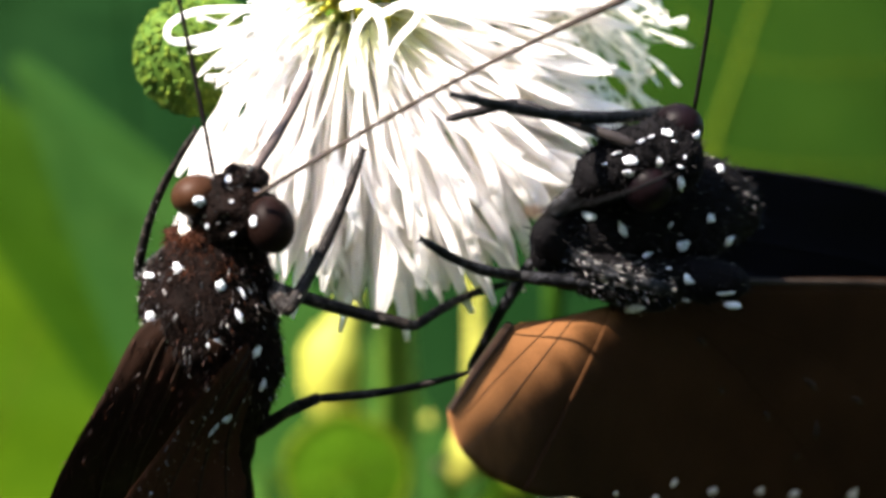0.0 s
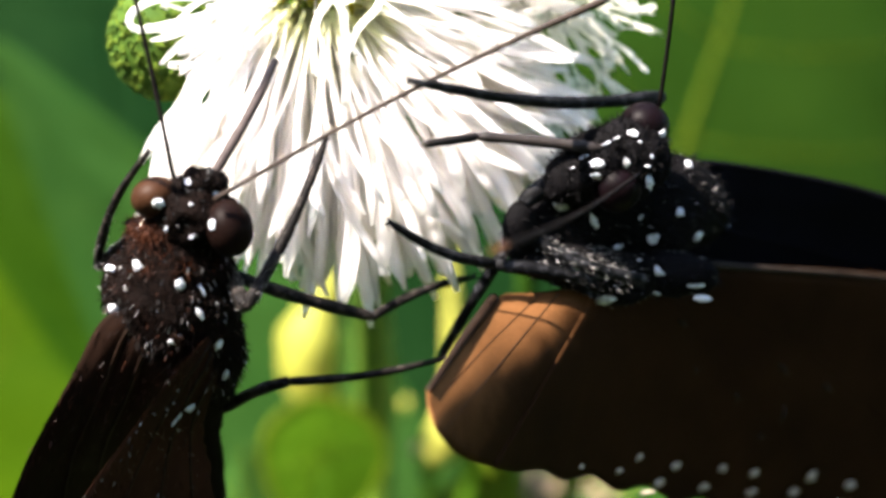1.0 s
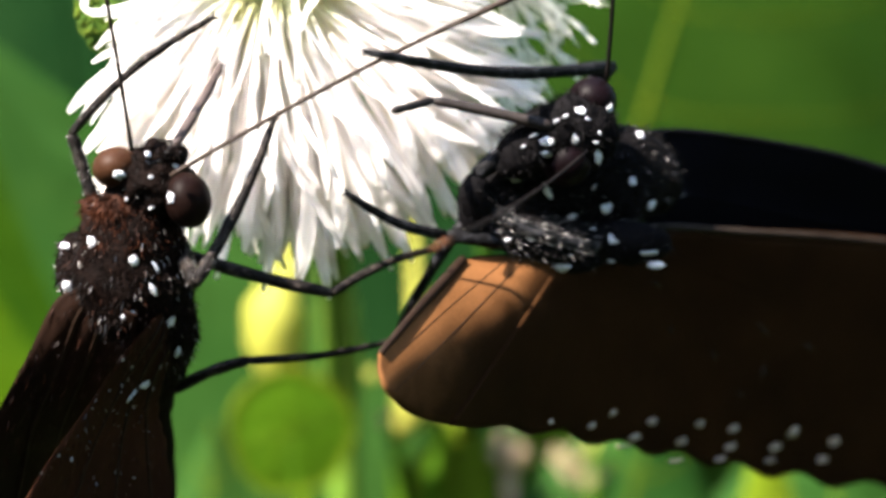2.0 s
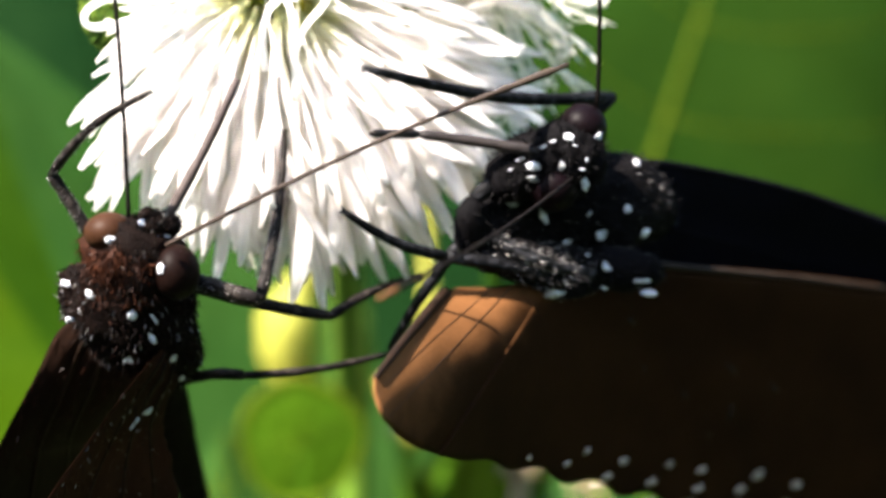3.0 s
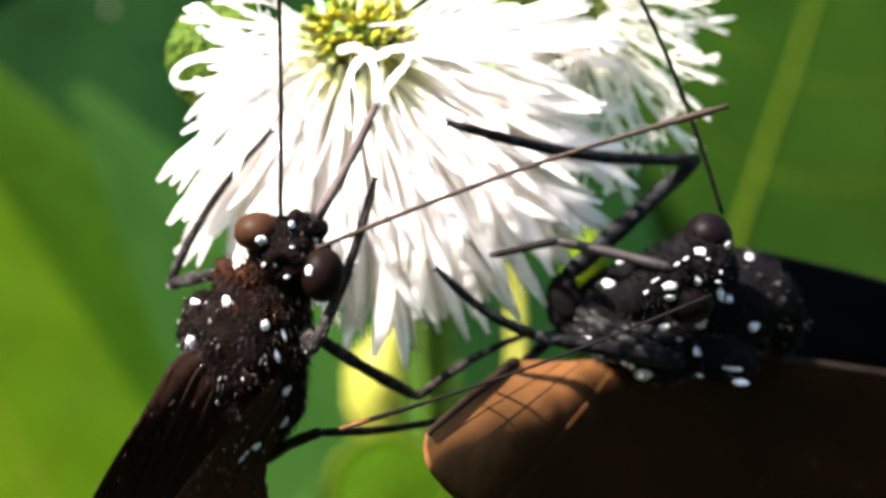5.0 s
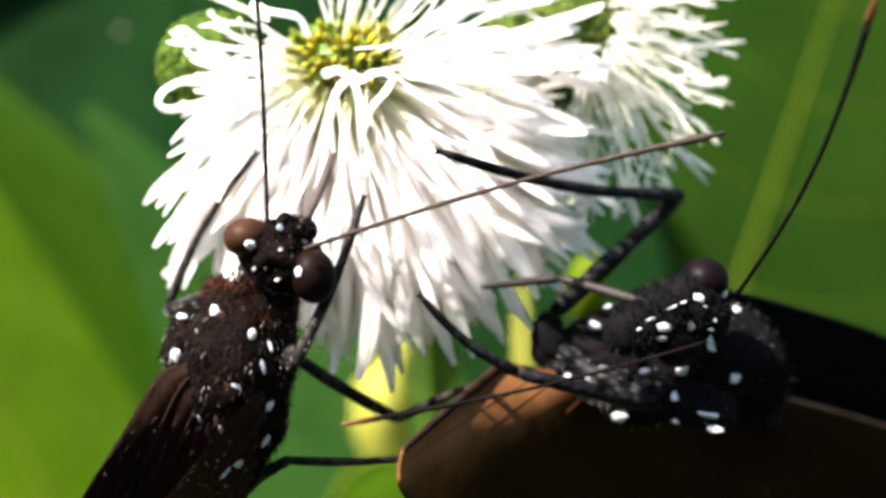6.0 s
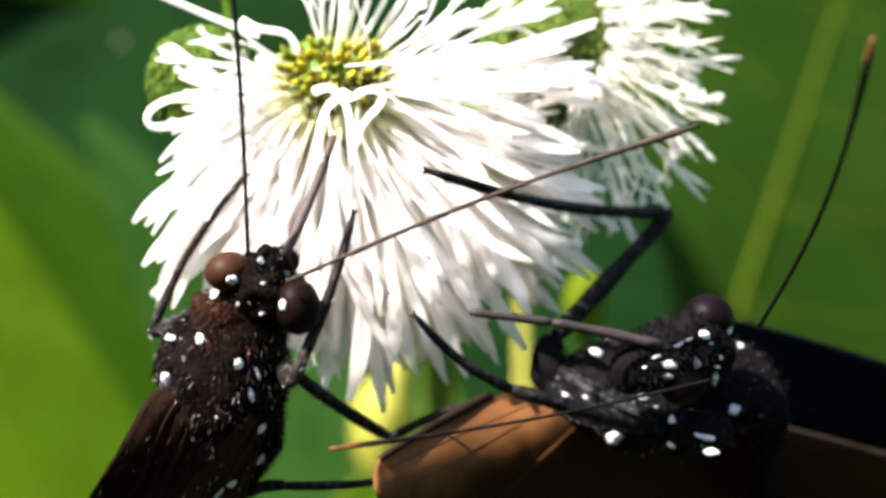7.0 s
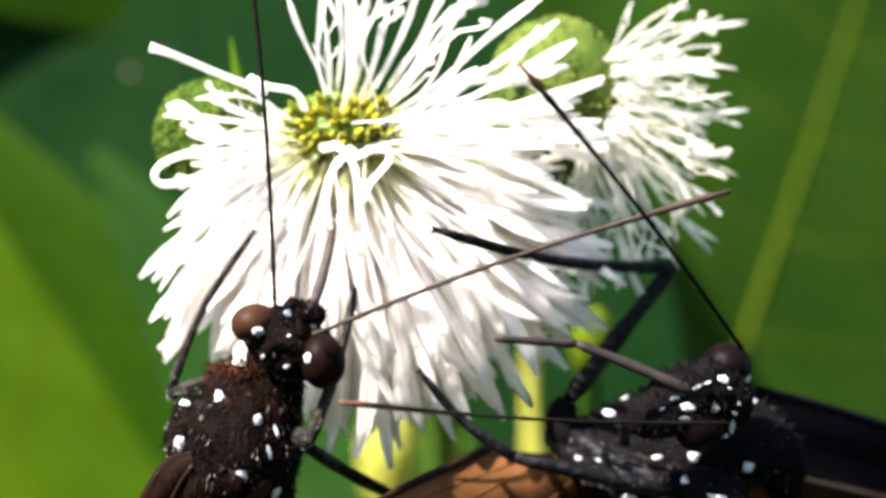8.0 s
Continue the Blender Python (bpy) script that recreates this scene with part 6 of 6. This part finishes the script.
    # the green bud hangs lower while the butterflies weigh the stem down
    walk(bud, [(t, Matrix.Translation((x * MM, 0, z * MM))) for t, x, z in ((0, -0.85, -2.5), (0.5, -0.5, -2.35), (1, -0.48, -2.4), (1.5, -0.12, -2.2), (3, 0.1, -1.05), (3.5, -0.3, -1.05), (4, -0.45, -1.3), (4.5, -0.2, -1.1), (6, 0, -0.1), (8, 0, 0))])
    walk(head2, [
        (0, at(-1.175, -3.230, 3.478, 0.9885, -0.1301, 0.0246, 0.0728)), (0.5, at(-0.719, -3.854, 3.149, 0.9919, -0.0903, 0.0020, 0.0894)),
        (1, at(-1.275, -3.658, 3.023, 0.9963, -0.0665, -0.0068, 0.0540)), (1.5, at(-1.721, -3.993, 2.394, 1.0000, 0.0049, 0.0041, 0.0034)),
        (1.7, at(-1.191, -3.820, 2.803, 0.9973, -0.0207, -0.0181, 0.0688)), (2.8, at(-1.762, -3.488, 2.832, 0.9991, -0.0175, 0.0032, 0.0373)),
        (3, at(-1.754, -3.646, 2.806, 0.9995, -0.0170, -0.0069, 0.0258)), (3.5, at(-1.062, -3.877, 2.764, 0.9949, -0.0150, -0.0194, 0.0979)),
        (4, at(-0.472, -3.457, 3.293, 0.9751, -0.1159, -0.0498, 0.1825)), (4.5, at(0.278, -3.945, 2.535, 0.9589, -0.0196, -0.0810, 0.2711)),
        (4.7, at(1.014, -4.017, 1.997, 0.9428, 0.0885, -0.0952, 0.3071)), (5.8, at(1.330, -4.011, 1.322, 0.9101, 0.1531, -0.0408, 0.3829)),
        (6, at(1.690, -3.733, 1.404, 0.8839, 0.1816, -0.0380, 0.4294)), (6.5, at(1.900, -3.663, 1.077, 0.8739, 0.1812, -0.0383, 0.4494)),
        (7, at(2.029, -3.565, 0.501, 0.8466, 0.2736, -0.0696, 0.4513)), (7.5, at(2.299, -3.325, 0.714, 0.8164, 0.2581, -0.0628, 0.5127)),
        (8, at(2.353, -3.560, 1.129, 0.8537, 0.1914, -0.0462, 0.4822)),
    ])
    walk(ant2a, [
        (0, at(-0.410, -1.979, 5.372, 0.9835, 0.1610, -0.0403, 0.0713)), (0.5, at(-0.065, -2.741, 5.167, 0.9780, 0.1865, -0.0321, 0.0882)),
        (1, at(-0.589, -2.693, 5.106, 0.9766, 0.2001, -0.0532, 0.0579)), (1.5, at(-0.906, -3.409, 4.570, 0.9627, 0.2590, -0.0760, 0.0204)),
        (1.7, at(-0.565, -3.031, 4.977, 0.9708, 0.2225, -0.0531, 0.0722)), (2.8, at(-0.998, -2.754, 4.980, 0.9756, 0.1836, -0.1063, 0.0560)),
        (3, at(-1.018, -2.933, 4.971, 0.9780, 0.1727, -0.1020, 0.0576)), (3.5, at(-0.485, -3.075, 4.947, 0.9799, 0.1261, -0.0978, 0.1201)),
        (4, at(-0.239, -2.167, 5.298, 0.9768, 0.0482, -0.1013, 0.1824)), (4.5, at(0.279, -3.029, 4.748, 0.9411, 0.1278, -0.1904, 0.2486)),
        (4.7, at(1.019, -3.580, 4.352, 0.8980, 0.2069, -0.2494, 0.2977)), (5.8, at(1.561, -3.741, 3.691, 0.8823, 0.2417, -0.2416, 0.3236)),
        (6, at(2.965, -3.518, 2.586, 0.8613, 0.4186, 0.2591, 0.1257)), (6.5, at(3.241, -3.269, 2.381, 0.7542, 0.5264, 0.3795, 0.1002)),
        (7, at(4.104, -3.663, 1.869, 0.7126, 0.5957, 0.0983, 0.3573)), (7.5, at(3.582, -3.369, 2.099, 0.6615, 0.5999, -0.0767, 0.4434)),
        (8, at(3.633, -5.048, 2.740, 0.7629, 0.6180, 0.0937, -0.1652)),
    ])
    walk(ant2b, [
        (0, at(-1.134, -4.689, 3.085, 0.4767, 0.3001, -0.6362, 0.5272)), (0.5, at(-0.610, -5.272, 2.638, 0.4333, 0.3153, -0.6657, 0.5194)),
        (1, at(-1.254, -5.053, 2.444, 0.4119, 0.2772, -0.7038, 0.5081)), (1.5, at(-1.852, -5.287, 1.624, 0.4046, 0.2674, -0.7296, 0.4822)),
        (1.7, at(-1.117, -5.154, 2.098, 0.3761, 0.2773, -0.7179, 0.5161)), (2.8, at(-1.802, -4.820, 2.120, 0.4061, 0.2205, -0.7537, 0.4674)),
        (3, at(-1.810, -4.976, 2.091, 0.3885, 0.2261, -0.7573, 0.4736)), (3.5, at(-0.909, -5.197, 2.046, 0.3478, 0.2818, -0.7428, 0.4979)),
        (4, at(-0.043, -4.843, 2.869, 0.3294, 0.2870, -0.6861, 0.5818)), (4.5, at(0.963, -5.118, 1.874, 0.4033, 0.2859, -0.7957, 0.3498)),
        (4.7, at(1.778, -4.956, 1.092, 0.4672, 0.2924, -0.8178, 0.1657)), (5.8, at(2.126, -4.725, 0.255, 0.4980, 0.3440, -0.7768, 0.1737)),
        (6, at(2.543, -4.300, 0.293, 0.4391, 0.4540, -0.7263, 0.2711)), (6.5, at(2.787, -4.190, -0.027, 0.4391, 0.4757, -0.7225, 0.2426)),
        (7, at(2.896, -3.839, -0.706, 0.4359, 0.5048, -0.7261, 0.1673)), (7.5, at(3.244, -3.508, -0.451, 0.5450, 0.4798, -0.6698, 0.1550)),
        (8, at(3.295, -3.986, 0.027, 0.5295, 0.5162, -0.6390, 0.2118)),
    ])
    walk(prob2, [
        (0, at(-2.572, -3.668, 3.842, 0.7950, -0.0336, -0.5978, 0.0971)), (0.5, at(-2.110, -4.368, 3.425, 0.7757, 0.0025, -0.6249, 0.0882)),
        (1, at(-2.704, -4.087, 3.248, 0.7154, -0.0037, -0.6965, 0.0545)), (1.5, at(-3.182, -4.305, 2.599, 0.7507, 0.0080, -0.6605, 0.0070)),
        (1.7, at(-2.608, -4.311, 2.963, 0.7630, 0.0222, -0.6421, 0.0711)), (2.8, at(-3.199, -3.889, 3.049, 0.7293, -0.0039, -0.6814, 0.0619)),
        (3, at(-3.205, -4.015, 2.993, 0.7264, 0.0054, -0.6846, 0.0608)), (3.5, at(-2.448, -4.452, 2.918, 0.7582, 0.0025, -0.6488, 0.0643)),
        (4, at(-1.756, -4.227, 3.476, 0.7852, -0.2802, -0.5521, 0.0147)), (4.5, at(-0.830, -4.969, 2.541, 0.7462, -0.0126, -0.6607, 0.0809)),
        (4.7, at(0.007, -5.124, 1.811, 0.7528, 0.0645, -0.6509, 0.0742)), (5.8, at(0.521, -5.272, 1.153, 0.6772, 0.2700, -0.6596, 0.1828)),
        (6, at(1.019, -5.064, 1.173, 0.7476, 0.1403, -0.6483, 0.0347)), (6.5, at(1.290, -5.021, 0.838, 0.7769, 0.1095, -0.6199, -0.0106)),
        (7, at(1.441, -4.865, 0.011, 0.6507, 0.3901, -0.6447, 0.0933)), (7.5, at(1.908, -4.702, 0.237, 0.6546, 0.3983, -0.6322, 0.1148)),
        (8, at(1.848, -4.951, 0.839, 0.7141, 0.3743, -0.5720, 0.1511)),
    ])
    walk(prob2b, [
        (0, at(0.000, 0.000, 5.000, 0.9159, 0.2452, -0.3066, 0.0840)), (0.5, at(-0.000, 0.000, 5.000, 0.9574, 0.2191, -0.1836, 0.0399)),
        (1, at(0.000, 0.000, 5.000, 0.8897, 0.4235, -0.1546, 0.0719)), (1.5, at(-0.000, 0.000, 5.000, 0.8835, 0.4442, -0.1316, 0.0697)),
        (1.7, at(0.000, 0.000, 5.000, 0.8254, 0.4655, -0.2736, 0.1648)), (2.8, at(0.000, -0.000, 5.000, 0.8698, 0.4642, -0.1448, 0.0839)),
        (3, at(0.000, 0.000, 5.000, 0.8801, 0.4582, -0.1083, 0.0612)), (3.5, at(0.000, 0.000, 5.000, 0.9073, 0.3852, -0.1611, 0.0495)),
        (4, at(0.000, 0.000, 5.000, 0.8923, 0.2925, -0.3253, -0.1116)), (4.5, at(0.000, 0.000, 5.000, 0.7847, 0.5802, -0.2090, 0.0634)),
        (4.7, at(-0.000, -0.000, 5.000, 0.8039, 0.5330, -0.2593, 0.0487)), (5.8, at(-0.000, 0.000, 5.000, 0.9991, 0.0266, 0.0330, 0.0001)),
        (6, at(-0.000, -0.000, 5.000, 0.9543, 0.2224, -0.1934, -0.0491)), (6.5, at(-0.000, -0.000, 5.000, 0.8981, 0.4296, -0.0926, -0.0150)),
        (7, at(-0.000, 0.000, 5.000, 0.9986, 0.0253, -0.0474, -0.0014)), (7.5, at(0.000, -0.000, 5.000, 0.9976, 0.0318, -0.0619, -0.0037)),
        (8, at(-0.000, 0.000, 5.000, 0.9822, 0.0951, -0.1618, -0.0004)),
    ])
    walk(leg2f[0], [
        (0, at(-5.700, -3.600, 0.900, 0.8515, -0.3444, 0.3744, 0.1274)), (0.5, at(-5.700, -3.600, 0.900, 0.8701, -0.2733, 0.3880, 0.1332)),
        (1, at(-5.700, -3.600, 0.900, 0.8796, -0.2416, 0.3961, 0.1049)), (1.5, at(-5.700, -3.600, 0.900, 0.8764, -0.2240, 0.4134, 0.1043)),
        (1.7, at(-5.700, -3.600, 0.900, 0.8855, -0.2266, 0.3901, 0.1110)), (2.8, at(-5.700, -3.600, 0.900, 0.8791, -0.2435, 0.3995, 0.0907)),
        (3, at(-5.700, -3.600, 0.900, 0.8792, -0.2417, 0.3983, 0.0993)), (3.5, at(-5.700, -3.600, 0.900, 0.8832, -0.2280, 0.3840, 0.1433)),
        (4, at(-5.700, -3.600, 0.900, 0.8649, -0.3136, 0.3595, 0.1561)), (4.5, at(-5.700, -3.600, 0.900, 0.8761, -0.2604, 0.3357, 0.2279)),
        (4.7, at(-5.700, -3.600, 0.900, 0.8779, -0.2136, 0.3013, 0.3048)), (5.8, at(-5.700, -3.600, 0.900, 0.8798, -0.1737, 0.2735, 0.3478)),
        (6, at(-5.700, -3.600, 0.900, 0.8837, -0.1466, 0.2400, 0.3742)), (6.5, at(-5.700, -3.600, 0.900, 0.8889, -0.1215, 0.2126, 0.3871)),
        (7, at(-5.700, -3.600, 0.900, 0.8857, -0.0735, 0.1685, 0.4264)), (7.5, at(-5.700, -3.600, 0.900, 0.8819, -0.0891, 0.1258, 0.4455)),
        (8, at(-5.700, -3.600, 0.900, 0.8805, -0.0889, 0.1404, 0.4439)),
    ])
    walk(leg2f[1], [
        (0, at(0.000, 0.000, 8.300, 0.2316, 0.2053, -0.9356, 0.1699)), (0.5, at(0.000, 0.000, 8.300, 0.2335, 0.1751, -0.9376, 0.1890)),
        (1, at(0.000, 0.000, 8.300, 0.2360, 0.1729, -0.9356, 0.1977)), (1.5, at(0.000, 0.000, 8.300, 0.2155, 0.1796, -0.9432, 0.1780)),
        (1.7, at(0.000, 0.000, 8.300, 0.2374, 0.1746, -0.9304, 0.2181)), (2.8, at(0.000, 0.000, 8.300, 0.2410, 0.1847, -0.9290, 0.2114)),
        (3, at(0.000, 0.000, 8.300, 0.2453, 0.1863, -0.9300, 0.2005)), (3.5, at(0.000, 0.000, 8.300, 0.2564, 0.1764, -0.9239, 0.2224)),
        (4, at(0.000, 0.000, 8.300, 0.2705, 0.1791, -0.9196, 0.2216)), (4.5, at(0.000, 0.000, 8.300, 0.2888, 0.1940, -0.9094, 0.2280)),
        (4.7, at(0.000, 0.000, 8.300, 0.3054, 0.2061, -0.9015, 0.2272)), (5.8, at(0.000, 0.000, 8.300, 0.3373, 0.2218, -0.8821, 0.2429)),
        (6, at(0.000, 0.000, 8.300, 0.3431, 0.2386, -0.8786, 0.2309)), (6.5, at(0.000, 0.000, 8.300, 0.3518, 0.2551, -0.8746, 0.2152)),
        (7, at(0.000, 0.000, 8.300, 0.3642, 0.2652, -0.8733, 0.1853)), (7.5, at(0.000, 0.000, 8.300, 0.3865, 0.3004, -0.8541, 0.1758)),
        (8, at(0.000, 0.000, 8.300, 0.3884, 0.2996, -0.8525, 0.1806)),
    ])
    walk(leg2g[0], [
        (0, at(-0.542, -1.600, -2.139, 0.7084, 0.0784, -0.6731, 0.1973)), (0.5, at(-0.542, -1.600, -2.139, 0.7032, 0.0488, -0.6987, 0.1225)),
        (1, at(-0.542, -1.600, -2.139, 0.7141, 0.1231, -0.6667, 0.1747)), (1.5, at(-0.542, -1.600, -2.139, 0.7147, 0.1410, -0.6721, 0.1326)),
        (1.7, at(-0.542, -1.600, -2.139, 0.7192, 0.0964, -0.6741, 0.1380)), (2.8, at(-0.542, -1.600, -2.139, 0.7098, 0.1039, -0.6768, 0.1653)),
        (3, at(-0.542, -1.600, -2.139, 0.7167, 0.1260, -0.6637, 0.1732)), (3.5, at(-0.542, -1.600, -2.139, 0.7024, 0.1741, -0.6558, 0.2152)),
        (4, at(-0.542, -1.600, -2.139, 0.6799, 0.1619, -0.6400, 0.3192)), (4.5, at(-0.542, -1.600, -2.139, 0.6703, 0.2345, -0.6415, 0.2902)),
        (4.7, at(-0.542, -1.600, -2.139, 0.6522, 0.3089, -0.6371, 0.2709)), (5.8, at(-0.542, -1.600, -2.139, 0.6838, 0.3255, -0.6005, 0.2568)),
        (6, at(-0.542, -1.600, -2.139, 0.6213, 0.4210, -0.5989, 0.2794)), (6.5, at(-0.542, -1.600, -2.139, 0.6240, 0.4359, -0.6008, 0.2443)),
        (7, at(-0.542, -1.600, -2.139, 0.5973, 0.4971, -0.5909, 0.2166)), (7.5, at(-0.542, -1.600, -2.139, 0.6141, 0.4769, -0.5945, 0.2050)),
        (8, at(-0.542, -1.600, -2.139, 0.6216, 0.4569, -0.6109, 0.1778)),
    ])
    walk(leg2g[1], [
        (0, at(-0.000, 0.000, 6.672, 0.9732, 0.1906, 0.1145, -0.0596)), (0.5, at(0.000, 0.000, 6.672, 0.9455, 0.2775, 0.1582, -0.0627)),
        (1, at(0.000, 0.000, 6.672, 0.9845, 0.1250, 0.1097, -0.0559)), (1.5, at(0.000, 0.000, 6.672, 0.9847, 0.0996, 0.1261, -0.0674)),
        (1.7, at(0.000, -0.000, 6.672, 0.9718, 0.1916, 0.1257, -0.0562)), (2.8, at(0.000, 0.000, 6.672, 0.9731, 0.1427, 0.1602, -0.0835)),
        (3, at(0.000, 0.000, 6.672, 0.9848, 0.1087, 0.1203, -0.0622)), (3.5, at(0.000, 0.000, 6.672, 0.9877, 0.0643, 0.1299, -0.0583)),
        (4, at(-0.000, -0.000, 6.672, 0.9867, 0.0432, 0.1419, -0.0661)), (4.5, at(0.000, -0.000, 6.672, 0.9827, 0.0089, 0.1753, -0.0593)),
        (4.7, at(-0.000, 0.000, 6.672, 0.9767, 0.0287, 0.2042, -0.0590)), (5.8, at(-0.000, 0.000, 6.672, 0.9776, 0.1311, 0.1574, -0.0480)),
        (6, at(0.000, 0.000, 6.672, 0.9774, -0.0253, 0.2009, -0.0607)), (6.5, at(-0.000, 0.000, 6.672, 0.9785, -0.0026, 0.1983, -0.0562)),
        (7, at(-0.000, -0.000, 6.672, 0.9819, 0.0260, 0.1777, -0.0598)), (7.5, at(-0.000, -0.000, 6.672, 0.9754, 0.0048, 0.2170, -0.0377)),
        (8, at(0.000, 0.000, 6.672, 0.9665, -0.0052, 0.2552, -0.0263)),
    ])
    walk(leg2h, [
        (0, at(-6.315, -2.000, -1.226, 0.2054, -0.0207, -0.9632, -0.1723)), (0.5, at(-6.315, -2.000, -1.226, 0.2149, 0.0027, -0.9536, -0.2109)),
        (1, at(-6.315, -2.000, -1.226, 0.2186, -0.0307, -0.9493, -0.2238)), (1.5, at(-6.315, -2.000, -1.226, 0.2099, -0.0786, -0.9127, -0.3417)),
        (1.7, at(-6.315, -2.000, -1.226, 0.2441, -0.0203, -0.9451, -0.2162)), (2.8, at(-6.315, -2.000, -1.226, 0.2157, -0.0488, -0.9485, -0.2270)),
        (3, at(-6.315, -2.000, -1.226, 0.2354, -0.0419, -0.9483, -0.2088)), (3.5, at(-6.315, -2.000, -1.226, 0.2420, 0.0418, -0.9578, -0.1493)),
        (4, at(-6.315, -2.000, -1.226, 0.2474, 0.0747, -0.9650, -0.0449)), (4.5, at(-6.315, -2.000, -1.226, 0.2817, 0.1908, -0.9379, 0.0673)),
        (4.7, at(-6.315, -2.000, -1.226, 0.3412, 0.2380, -0.9065, -0.0719)), (5.8, at(-6.315, -2.000, -1.226, 0.3621, 0.2863, -0.8836, -0.0784)),
        (6, at(-6.315, -2.000, -1.226, 0.3767, 0.3101, -0.8654, -0.1141)), (6.5, at(-6.315, -2.000, -1.226, 0.3759, 0.3319, -0.8557, -0.1277)),
        (7, at(-6.315, -2.000, -1.226, 0.3869, 0.3659, -0.8266, -0.1823)), (7.5, at(-6.315, -2.000, -1.226, 0.4238, 0.3732, -0.8013, -0.1976)),
        (8, at(-6.315, -2.000, -1.226, 0.3580, 0.4143, -0.8278, -0.1217)),
    ])


motions()
